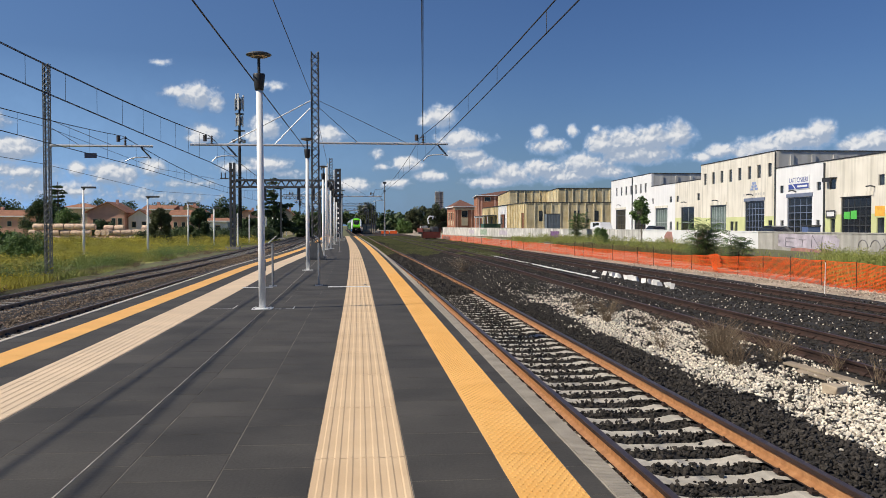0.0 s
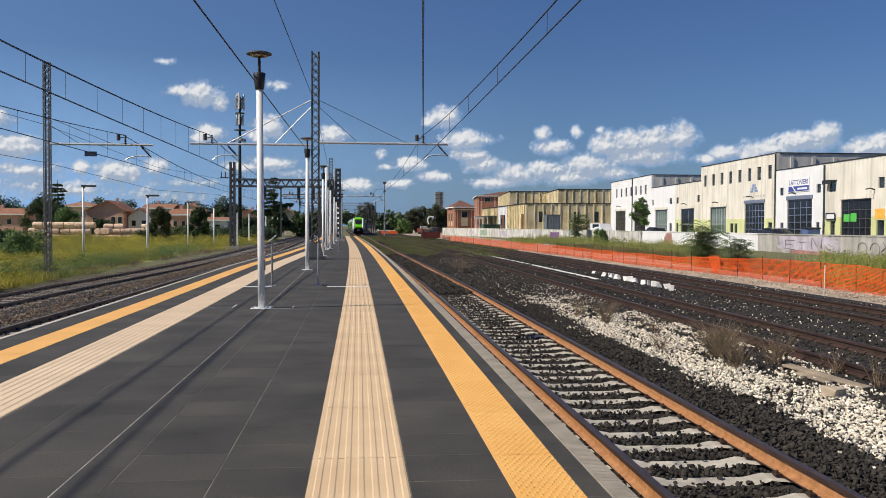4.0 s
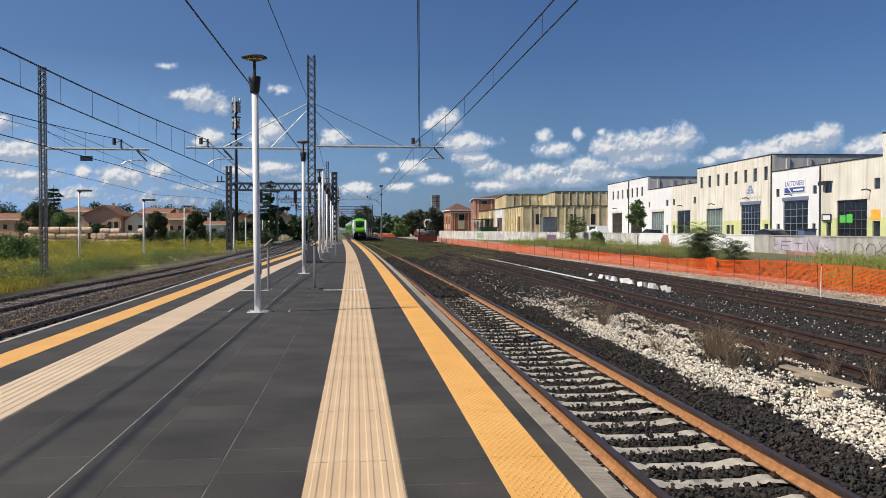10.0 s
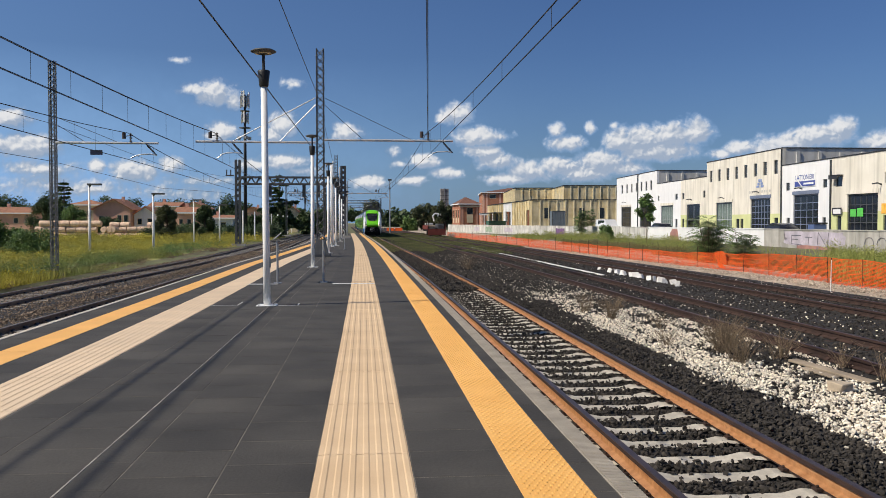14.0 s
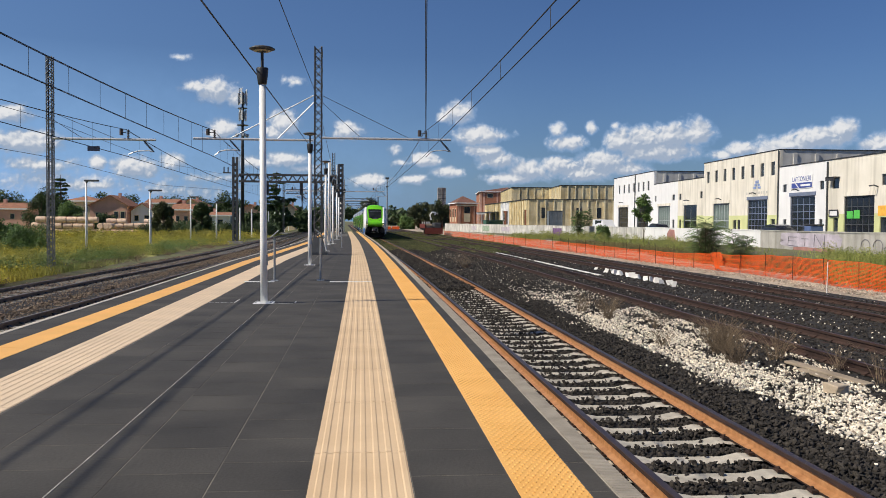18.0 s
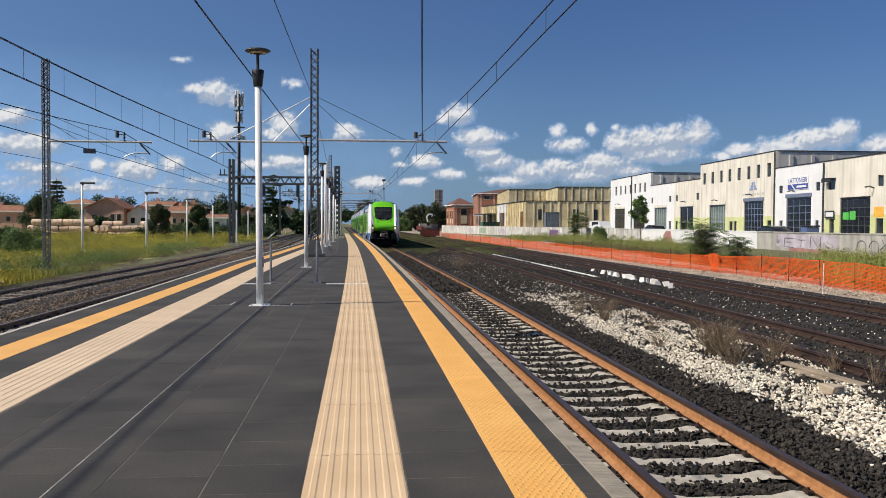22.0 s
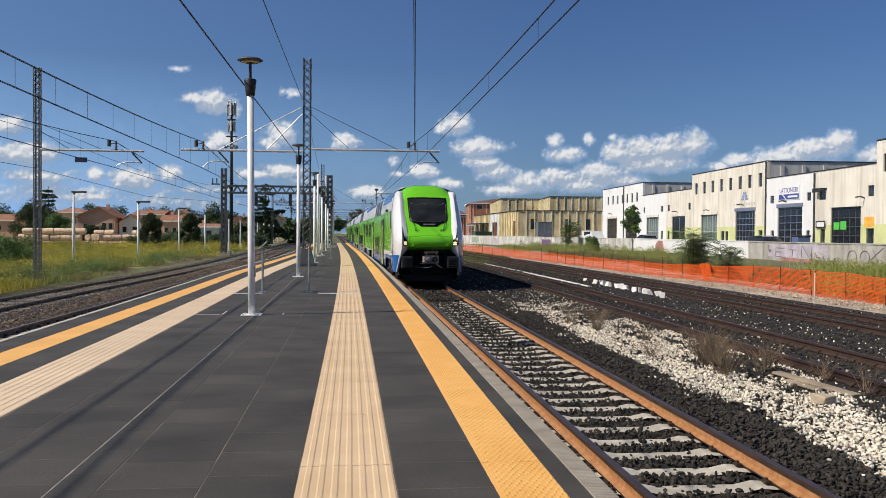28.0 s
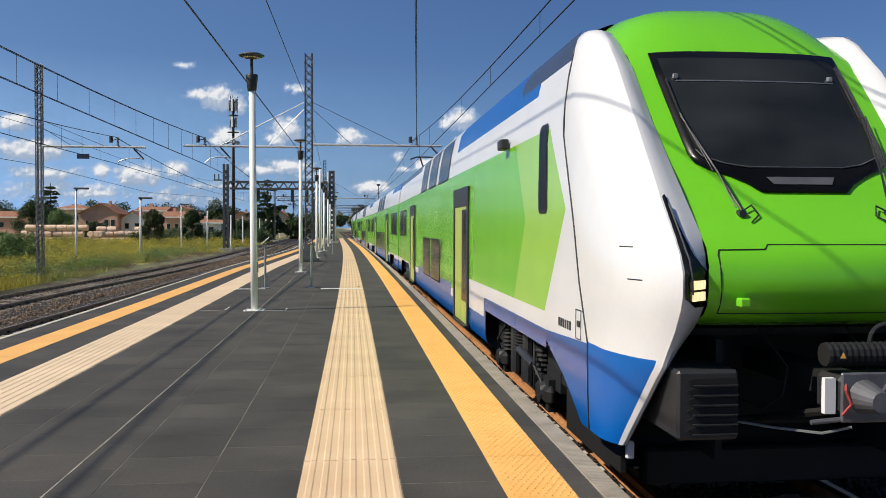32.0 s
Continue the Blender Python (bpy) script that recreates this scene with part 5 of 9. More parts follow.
cantilever(mastN, 4.9, 1, z_arm=4.98, mess=5.40, cont=4.35)
cantilever(mastN, -4.4, -1, z_arm=4.98, mess=5.40, cont=4.35)
for y in (160, 222):
    far_mast = lattice("lattice_mast", "distant steel lattice mast beside the tracks", -2.6 + bend(y), y, -0.8, 8.8, 0.34, M_GALVD, "overhead line masts", cells=14)
    cantilever(far_mast, 5.4, 1)
    cantilever(far_mast, -4.4, -1)


def wire(name, pts, r, label):
    bm = bmesh.new()
    for a, b in zip(pts, pts[1:]):
        tube(bm, a, b, r, n=5, caps=False)
    return tagged(obj_of(name, bm, M_WIRE), label, "wire")


def long_wire(points, aside, r):
    """One unbroken round wire along the line."""
    bm = bmesh.new()
    rings = [[bm.verts.new((p.x + aside + r * math.cos(q * 1.2566), p.y, p.z + r * math.sin(q * 1.2566))) for q in range(5)] for p in points]
    for a, b in zip(rings, rings[1:]):
        for q in range(5):
            bm.faces.new((a[q], b[q], b[(q + 1) % 5], a[(q + 1) % 5]))
    bmesh.ops.recalc_face_normals(bm, faces=bm.faces)
    return bm


def catenary(x_c, spans, mess_s, mess_m, cont, offs=0.022, every=1):
    """Contact wire, carrying wire and droppers over a track; spans between support places."""
    for ya, yb in spans:
        ln = thing("overhead_line", "dark overhead contact line with droppers", "overhead line", None, "overhead lines")
        n = 24
        top, low = [], []
        for i in range(n + 1):
            y = ya + (yb - ya) * i / n
            u = (2 * i / n - 1) ** 2
            x = x_c + bend(ya) + (bend(yb) - bend(ya)) * i / n  # straight from support to support
            top.append(Vector((x, y, mess_m + (mess_s - mess_m) * u)))
            low.append(Vector((x, y, cont + 0.03 * u)))
        for i in range(n):
            if i % every == every - 1 and 0 < i < n:
                part("dropper", tubes([(top[i], low[i])], 0.005, 4), M_WIRE, ln)
        for e in ((-offs, offs) if offs else (0.0,)):
            part("carrying_wire", long_wire(top, e, 0.0095 if offs else 0.0125), M_WIRE, ln)
            part("contact_wire", long_wire(low, e, 0.0085 if offs else 0.0115), M_WIRE, ln)


SPANS = ((-18, 40), (40, 100), (100, 160), (160, 220), (220, 290))
catenary(3.04, SPANS, 5.77, 4.98, 4.62, 0.0, 2)
catenary(-6.68, SPANS, 5.68, 5.02, 4.46)
catenary(-10.5, ((-18, 40), (40, 100), (100, 160)), 5.62, 4.85, 4.40)
wire("anchor_wire", [(-0.35, -4, 6.75), (1.24, 17.4, 6.2), (2.85, 39.75, 5.80)], 0.012, "dark wire running to its anchor overhead")
wire("anchor_wire", [(-0.45, -4, 6.68), (1.21, 17.4, 6.15), (2.83, 39.75, 5.74)], 0.009, "dark wire running to its anchor overhead")
wire("earth_wire", [(-2.27, -15, 4.72), (-2.27, 10, 4.60), (-2.27, 40, 4.72)], 0.014, "dark cable strung from mast to mast")
wire("earth_wire", [(-2.2, -20, 7.35), (-1.98, -8, 6.71), (-1.87, 2, 6.42), (-1.85, 10, 6.35), (-1.89, 18, 6.42), (-1.98, 28, 6.71), (-2.2, 40, 7.35)], 0.011, "dark cable strung from mast to mast")
wire("earth_wire", [(-2.0, 40, 6.4), (-2.6, 70, 6.0), (-3.3, 100, 6.4)], 0.011, "dark cable strung from mast to mast")
wire("earth_wire", [(-14.2, -15, 4.6), (-14.2, 20, 4.15), (-14.2, 40, 4.35), (-14.4, 62, 4.0), (-14.2, 88, 4.6)], 0.011, "dark cable strung along the meadow")
wire("earth_wire", [(-14.2, -15, 6.2), (-14.2, 20, 5.75), (-14.2, 40, 6.05), (-14.3, 62, 5.6), (-14.2, 88, 6.2)], 0.011, "dark cable strung along the meadow")


def gantry(y, x0, x1, zb, zt, label, slim=1.0):
    g = thing("line_gantry", label, "gantry", pose(0, y, 0), "overhead line gantries")
    for x in (x0, x1):
        z0 = -0.8 if x < -5 else 0.0
        for sx in (-0.24, 0.24):
            part("leg", boxes((x + (sx * 0.75 - 0.11) * slim, x + (sx * 0.75 + 0.11) * slim, -0.2 * slim, 0.2 * slim, z0, zt + (1.75 if x == x0 else 1.2) * slim)), M_GALVD, g)
        for i in range(14 if slim == 1.0 else 0):
            z = z0 + 0.4 + i * (zt + 1.0 - z0) / 14
            part("batten", boxes((x - 0.11, x + 0.11, -0.15, -0.10, z, z + 0.30)), M_GALVD, g)
        part("foot", boxes((x - 0.7, x + 0.7, -0.5, 0.5, z0, z0 + 0.25)), M_CONCW, g)
    for z in (zb, zt):
        for yy in (-0.3, 0.3):
            part("chord", boxes((x0 + 0.4, x1 - 0.4, yy - 0.06 * slim, yy + 0.06 * slim, z - 0.09 * slim, z + 0.09 * slim)), M_GALVD, g)
    n = 12
    for yy in (-0.3, 0.3):
        bars = []
        for i in range(n):
            a, b = x0 + (x1 - x0) * i / n, x0 + (x1 - x0) * (i + 1) / n
            m = (a + b) / 2
            bars += [((a, yy, zb), (m, yy, zt)), ((m, yy, zt), (b, yy, zb))]
        for bar in bars:
            part("diagonal", tubes([bar], 0.045 * slim, 4), M_GALVD, g)
    for x in (x0 + 3.2, x0 + 6.6, x1 - 2.5):
        part("hanger", boxes((x - 0.16, x + 0.16, -0.1, 0.1, zb - 1.3, zb - 0.09)), M_GALVD, g)
        bm = bmesh.new()
        insulator(bm, (x, 0, zb - 1.3), (x + 0.5, 0, zb - 1.75), 0.07)
        part("insulator", bm, M_INS, g)
    part("switch_bracket", boxes((x0 - 1.2, x0 - 0.4, -0.15, 0.15, zt + 0.1, zt + 0.22)), M_GALVD, g)
    for dx in (-1.1, -0.7):
        part("switch_insulator", boxes((x0 + dx - 0.05, x0 + dx + 0.05, -0.05, 0.05, zt + 0.224, zt + 0.75)), M_GALVD, g)
    part("signal_box", boxes((x1 - 0.75, x1 - 0.35, -0.55, -0.35, zb - 0.9, zb + 0.2)), M_BLACK, g)
    return g


gantry(88, -12.92, -2.36, 5.48, 6.16, "dark steel portal gantry across the tracks")
gantry(150, -13.8, -4.6, 6.2, 6.9, "distant dark steel portal gantry across the tracks", 0.5)
gantry(205, -14.5, 3.4, 6.2, 6.9, "distant dark steel portal gantry across the tracks", 0.5)
gantry(262, -15.5, 1.6, 6.2, 6.9, "distant dark steel portal gantry across the tracks", 0.5)


for y, xl, xr in ((118, -5.6, 5.4), (136, -6.0, 5.3), (178, -6.6, 4.6), (196, -7.2, 4.2), (238, -8.4, 3.4), (252, -8.8, 3.0), (286, -9.6, 2.4), (310, -10.2, 1.8)):
    for x in (xl, xr) if y > 230 else (xl,):
        pm = thing("line_mast", "slim dark steel mast with a bracket arm beside the tracks", "mast", pose(x, y, -0.7), "slim overhead line masts")
        part("shaft", boxes((-0.12, 0.12, -0.12, 0.12, 0.0, 7.6)), M_GALVD, pm)
        d = 1 if x < 0 else -1
        part("arm", tubes([((0, 0, 6.2), (d * 2.6, 0, 6.3))], 0.05, 6), M_GALVD, pm)
        part("stay", tubes([((0, 0, 7.4), (d * 2.2, 0, 6.3))], 0.03, 5), M_GALVD, pm)
        bm = bmesh.new()
        insulator(bm, (d * 2.3, 0, 6.28), (d * 2.3, 0, 5.8), 0.09)
        part("insulator", bm, M_INS, pm)


def platform_lamp(cut=0.0):
    l = thing("platform_lamp", "white platform lamp post with a dark mushroom-shaped head", "lamp post", None, "platform lamps")
    part("pole", lathe([(0.068, 0.012), (0.066, 1.2), (0.060, 4.14 - cut)], 14), M_POLE, l, "white painted pole", True)
    part("base_plate", bev_box(-0.19, 0.19, -0.19, 0.19, 0.0, 0.014, 0.004, 1), M_POLE, l)
    for a in (-0.14, 0.14):
        for b in (-0.14, 0.14):
            part("bolt", boxes((a - 0.014, a + 0.014, b - 0.014, b + 0.014, 0.014, 0.034)), M_GALV, l)
    part("hatch", bev_box(0.045, 0.078, -0.035, 0.035, 0.72, 0.92, 0.004, 1), M_GALV, l)
    part("cup", lathe([(r, z - cut) for r, z in ((0.075, 4.12), (0.085, 4.14), (0.115, 4.41), (0.105, 4.43), (0.03, 4.43))], 18), M_BLACK, l, "dark tapered lantern cup", True)
    part("stem", lathe([(0.028, 4.41 - cut), (0.028, 4.76 - cut)], 8), M_BLACK, l)
    part("disc", lathe([(r, z - cut) for r, z in ((0.05, 4.72), (0.17, 4.755), (0.235, 4.775), (0.24, 4.79), (0.18, 4.82), (0.05, 4.835))], 26), M_GALVD, l, "round flat reflector disc", True)
    part("lens", lathe([(r, z - cut) for r, z in ((0.16, 4.742), (0.165, 4.749), (0.06, 4.726))], 20), M_CREAM, l)
    return l


lamp0 = platform_lamp()
lamp0.matrix_basis = pose(-1.885, 16.42, 0.0, 0, -0.5, 0)
lamp1 = platform_lamp(0.17)
lamp1.matrix_basis = pose(-1.90, 30.47, 0.0)
for i in range(2, 8):
    y = 16.42 + 14.05 * i
    copy_thing(lamp1, pose(-1.85 + 0.09 * i + bend(y), y, 0.0, 0, 0, 7 * i))
crook = thing("crook_post", "tall white post with a crooked dark top", "post", pose(-2.27, 56.2, 0.0))
part("pole", lathe([(0.075, 0.0), (0.072, 2.5), (0.065, 5.34)], 12), M_POLE, crook, "white painted pole", True)
part("base_plate", bev_box(-0.17, 0.17, -0.17, 0.17, 0.0, 0.014, 0.004, 1), M_POLE, crook)
part("crook_arm", tubes([((0, 0, 5.32), (-0.30, 0, 5.36)), ((-0.30, 0, 5.36), (-0.32, 0, 5.20))], 0.04, 8), M_GALVD, crook, "dark bent arm")
stake = thing("marker_stake", "thin white stake standing beside the orange fence", "stake", pose(15.9, 28.1, -0.8, 0, 1, 0))
part("rod", tubes([((0, 0, 0), (0, 0, 1.10))], 0.016, 6), M_POLE, stake)
part("tip", tubes([((0, 0, 1.10), (0, 0, 1.16))], 0.020, 6), M_RUSTD, stake)


def reading_post(x, y, turn):
    p = thing("information_lectern", "slim steel post with a slanted information board", "information board", pose(x, y, 0, 0, 0, turn), "information lecterns")
    part("post", lathe([(0.03, 0.0), (0.03, 1.12)], 10), M_GALV, p)
    part("foot", bev_box(-0.16, 0.16, -0.10, 0.10, 0.0, 0.02, 0.004, 1), M_GALV, p)
    bm = bev_box(-0.20, 0.20, -0.012, 0.012, -0.14, 0.14, 0.006, 1)
    bm.transform(pose(0, 0, 1.22, -48, 0, 0))
    part("board", bm, M_GALV, p, "slanted grey metal board")


reading_post(-2.30, 22.4, -84.1)
reading_post(-1.13, 22.6, 92.9)
reading_post(-1.3, 51, 91.5)


def street_lamp(x, y, h, turn, z0=-0.78):
    s = thing("street_lamp", "slender white lamp post with a flat dark lamp arm", "street lamp", pose(x, y, 0, 0, 0, turn), "lamp posts in the meadow")
    part("pole", lathe([(0.09, z0), (0.085, 1.0), (0.06, z0 + h)], 10), M_POLE, s, "", True)
    part("lamp_head", bev_box(-0.12, 0.85, -0.14, 0.14, z0 + h, z0 + h + 0.13, 0.03, 1), M_GALVD, s, "flat dark lamp head")
    part("bracket", tubes([((0, 0, z0 + h - 0.1), (0.1, 0, z0 + h + 0.05))], 0.07), M_GALVD, s)


for x, y, h in ((-19.25, 61.7, 4.95), (-15.9, 65.8, 4.45), (-18.65, 94.8, 4.75), (-16.75, 99.8, 4.3)):
    street_lamp(x, y, h, 0)
post0 = thing("white_post", "thin pale concrete post along the far track", "post", pose(-14.7, 104, 0), "trackside posts")
part("shaft", lathe([(0.10, -0.8), (0.09, 3.0), (0.07, 3.05)], 8), M_POLE, post0)
for i in range(1, 8):
    copy_thing(post0, pose(-14.7 - 0.3 * i, 104 + 13 * i, 0.0))

# tall posts and signals clustered along the platform
for k, (x, y, h, r) in enumerate(((-2.55, 66, 6.3, 0.06), (-2.3, 74, 5.4, 0.06), (-2.9, 93, 7.6, 0.08), (-2.5, 112, 7.0, 0.08), (-3.1, 125, 8.0, 0.09), (-3.2, 140, 7.5, 0.09))):
    tp = thing("steel_post", "tall pale steel post on the platform", "post", pose(x, y, 0.0), "tall platform posts")
    part("shaft", lathe([(r, 0.0), (r * 0.8, h)], 10), M_POLE if k % 2 == 0 else M_GALV, tp)
    part("cross_bar", boxes((-0.4, 0.4, -0.03, 0.03, h - 0.9, h - 0.84)), M_GALVD, tp)
    part("box", bev_box(-0.14, 0.14, -0.12, 0.12, h - 1.8, h - 1.3, 0.03, 1), M_BLACK, tp, "dark signal box")

ant = thing("antenna_tower", "tall dark monopole tower with mobile-phone antennas", "antenna tower", pose(-18.0, 130, 0))
part("shaft", lathe([(0.29, -0.8), (0.22, 12), (0.14, 20.6)], 12), M_TOWER, ant, "", True)
for k in range(6):
    a = k * 1.047 + 0.4
    for z, h, r_ in ((18.6, 2.4, 0.62), (16.3, 1.7, 0.50)):
        bm = bev_box(-0.08, 0.08, -0.13, 0.13, 0, h * (1 if k % 2 == 0 else 0.75), 0.03, 1)
        bm.transform(Matrix.Translation((r_ * math.cos(a), r_ * math.sin(a), z + 0.1 * (k % 3))) @ Matrix.Rotation(a, 4, "Z"))
        part("panel_antenna", bm, M_GALV if k % 2 else M_POLE, ant, "pale grey panel antenna")
    for z in (20.2, 19.0, 17.2):
        part("bracket", tubes([((0, 0, z), (0.6 * math.cos(a), 0.6 * math.sin(a), z))], 0.04), M_GALVD, ant)
part("ring_platform", lathe([(0.25, 15.6), (0.85, 15.62), (0.85, 15.72), (0.25, 15.74)], 16), M_GALVD, ant)
part("ring_platform", lathe([(0.25, 18.1), (0.70, 18.12), (0.70, 18.22), (0.25, 18.24)], 16), M_GALVD, ant)
for k in range(3):
    a = k * 2.094 + 0.9
    part("dish_arm", tubes([((0, 0, 14.2), (0.8 * math.cos(a), 0.8 * math.sin(a), 14.2))], 0.05), M_GALVD, ant)
    part("dish", lathe([(0.05, 13.9), (0.28, 14.0), (0.28, 14.35), (0.05, 14.45)], 12, 0.9 * math.cos(a), 0.9 * math.sin(a)), M_GALV, ant)
fl = thing("floodlight_mast", "slim floodlight mast with lamps at the top", "floodlight mast", pose(5.0, 185, 0))
part("shaft", lathe([(0.18, -0.8), (0.10, 10.6)], 10), M_GALV, fl)
part("lamp_cluster", boxes((-0.38, 0.38, -0.15, 0.15, 10.6, 11.0)), M_GALVD, fl)
part("lamp_cluster", boxes((-0.28, 0.28, -0.15, 0.15, 8.9, 9.15)), M_GALVD, fl)


# ---- train ----
def livery(name, lead):
    """Painted stripes of the coach side: blue sill, white band, green field, white shoulder, blue and dark roof edge."""
    m = bpy.data.materials.new(name)
    m.use_nodes = True
    n, l = m.node_tree.nodes, m.node_tree.links
    tc = n.new("ShaderNodeTexCoord")
    sep = n.new("ShaderNodeSeparateXYZ")
    l.new(tc.outputs["Object"], sep.inputs[0])
    X, Y, Z = sep.outputs

    def op(kind, a, b=0.0, c=0.0):
        k = n.new("ShaderNodeMath")
        k.operation = kind
        for i, v in enumerate((a, b, c)):
            if isinstance(v, (int, float)):
                k.inputs[i].default_value = v
            else:
                l.new(v, k.inputs[i])
        return k.outputs[0]

    def mix(f, a, b):
        k = n.new("ShaderNodeMix")
        k.data_type = "RGBA"
        l.new(f, k.inputs[0])
        for i, v in ((6, a), (7, b)):
            if isinstance(v, tuple):
                k.inputs[i].default_value = (*v, 1)
            else:
                l.new(v, k.inputs[i])
        return k.outputs[2]

    gt = lambda a, b: op("GREATER_THAN", a, b)
    lt = lambda a, b: op("LESS_THAN", a, b)
    both = lambda a, b: op("MULTIPLY", a, b)
    white, green, light, blue, dark = (0.72, 0.73, 0.74), (0.16, 0.50, 0.024), (0.31, 0.58, 0.085), (0.004, 0.105, 0.40), (0.045, 0.05, 0.065)
    if lead:
        edge = op("ADD", op("MULTIPLY", op("ABSOLUTE", op("SUBTRACT", Z, 2.29)), 0.82), 1.90)
        edge2 = op("ADD", op("MULTIPLY", op("ABSOLUTE", op("SUBTRACT", Z, 2.21)), 0.70), 3.60)
        low = op("SUBTRACT", 1.34, op("MULTIPLY", gt(Y, 9.75), 0.30))
        g1 = both(both(gt(Y, edge), gt(Z, low)), lt(Z, 3.05))
        g2 = both(g1, gt(Y, edge2))
        rise = op("MULTIPLY_ADD", op("MAXIMUM", op("SUBTRACT", 2.63, Y), 0.0), 0.042, 1.17)
        mid = both(both(gt(Y, 10.3), lt(Y, 17.9)), lt(Z, 1.12))
        sill = op("MAXIMUM", op("MAXIMUM", lt(Z, 0.90), mid), both(lt(Z, rise), lt(Y, 6.4)))
        roofblue = both(both(gt(Z, 3.46), gt(Y, 3.3)), lt(Y, 9.9))
        roofdark = op("MAXIMUM", op("MAXIMUM", gt(Z, 3.90), both(gt(Z, 3.60), lt(Y, 4.3))), both(gt(Z, 3.66), gt(Y, 18.0)))
    else:
        g1 = both(gt(Z, 1.04), lt(Z, 3.05))
        g2 = g1
        sill = op("MAXIMUM", lt(Z, 0.90), both(both(gt(Y, 9.2), lt(Y, 17.9)), lt(Z, 1.02)))
        roofblue = both(gt(Z, 3.60), lt(Y, 5.0))
        roofdark = gt(Z, 3.88)
    c = mix(g1, white, light)
    c = mix(g2, c, green)
    c = mix(sill, c, blue)
    c = mix(roofblue, c, blue)
    c = mix(roofdark, c, dark)
    dirt = n.new("ShaderNodeTexNoise")
    dirt.inputs["Scale"].default_value, dirt.inputs["Detail"].default_value = 1.4, 6
    l.new(tc.outputs["Object"], dirt.inputs["Vector"])
    r = n.new("ShaderNodeMapRange")
    r.inputs[3].default_value, r.inputs[4].default_value = 0.90, 1.06
    l.new(dirt.outputs[0], r.inputs[0])
    k = n.new("ShaderNodeMix")
    k.data_type, k.blend_type = "RGBA", "MULTIPLY"
    k.inputs[0].default_value = 1.0
    l.new(c, k.inputs[6])
    l.new(r.outputs[0], k.inputs[7])
    b = n["Principled BSDF"]
    l.new(k.outputs[2], b.inputs["Base Color"])
    b.inputs["Roughness"].default_value = 0.22
    b.inputs["Coat Weight"].default_value = 0.12
    b.inputs["Specular IOR Level"].default_value = 0.42
    b.inputs["Coat Roughness"].default_value = 0.06
    wav = n.new("ShaderNodeTexNoise")
    wav.inputs["Scale"].default_value = 0.7
    l.new(tc.outputs["Object"], wav.inputs["Vector"])
    bp = n.new("ShaderNodeBump")
    bp.inputs["Strength"].default_value, bp.inputs["Distance"].default_value = 0.12, 0.06
    l.new(wav.outputs[0], bp.inputs["Height"])
    l.new(bp.outputs[0], b.inputs["Normal"])
    return m


def paint(name, c, rough=0.22, coat=0.3):
    m = mat(name, c, rough, var=0.04, scale=1.2, fine=30, bump=0.0, coat=coat)
    return m


M_SIDE1, M_SIDE2 = livery("lead_coach_paint", True), livery("coach_paint", False)
M_TGREEN = paint("bright_green_paint", (0.165, 0.59, 0.018))
M_TWHITE = paint("glossy_white_paint", (0.74, 0.74, 0.735))
M_TBLUE = paint("glossy_blue_paint", (0.003, 0.115, 0.44), 0.35, 0.0)
M_TBLUE.node_tree.nodes["Principled BSDF"].inputs["Specular IOR Level"].default_value = 0.3
# near-black: the shade below the train is put into this colour
M_TDARK = mat("dark_underframe_with_shade", (0.006, 0.006, 0.006), 0.75, var=0.3, scale=2, fine=25, bump=0.2)
M_TGREY = mat("dark_grey_plastic", (0.024, 0.025, 0.027), 0.45, var=0.15, scale=2, fine=25, bump=0.1)
M_TDOOR = mat("lime_door_leaf", (0.40, 0.48, 0.10), 0.35, var=0.06, bump=0.02)
M_STEEL = mat("bare_steel", (0.15, 0.15, 0.16), 0.5, 0.5, var=0.15, scale=6, fine=40, bump=0.05)
M_CPL = mat("greasy_cast_steel", (0.03, 0.03, 0.031), 0.55, 0.3, var=0.3, scale=6, fine=40, bump=0.2)
# lenses are unlit; the glow stands in for sun glinting on them
M_HEADGLINT = glow("headlight_sun_glint", (1.0, 0.78, 0.42), 0.95)
M_CABW = dark_glass("black_cab_glass", (0.004, 0.004, 0.005), 0.3, 0.08)
M_LAMPBOX = dark_glass("glossy_black_surround", (0.006, 0.006, 0.006), 0.2, 0.18)
M_SCREEN = dark_glass("tinted_windscreen", (0.020, 0.023, 0.023), 0.08, 0.30)
M_REDHOSE = mat("red_rubber", (0.42, 0.05, 0.04), 0.6, var=0.1, bump=0.05)
PROFILE = [(-1.37, 0.56), (-1.40, 0.66), (-1.40, 1.0), (-1.40, 1.7), (-1.40, 2.5), (-1.39, 3.05), (-1.335, 3.45), (-1.265, 3.76), (-1.16, 3.90), (-0.80, 4.04), (0.0, 4.12)]
PROFILE = PROFILE + [(-x, z) for x, z in PROFILE[-2::-1]]


# how far back the front lies at each height, and the seam behind the cheeks
FACE = [(1.45, 0.42), (1.5, 0.26), (1.55, 0.15), (1.62, 0.08), (1.72, 0.04), (1.88, 0.05), (2.0, 0.11), (2.2, 0.34), (2.37, 0.514), (2.6, 0.692), (3.1, 1.135), (3.57, 1.53), (3.8, 1.75), (3.97, 1.95), (4.08, 2.15), (4.13, 2.47), (4.15, 3.07)]
SEAM = [(0.36, 1.16), (0.85, 1.18), (1.25, 1.19), (1.7, 1.44), (2.15, 1.613), (2.92, 1.973), (3.2, 2.05), (3.65, 2.07), (3.8, 2.11), (3.9, 2.25)]
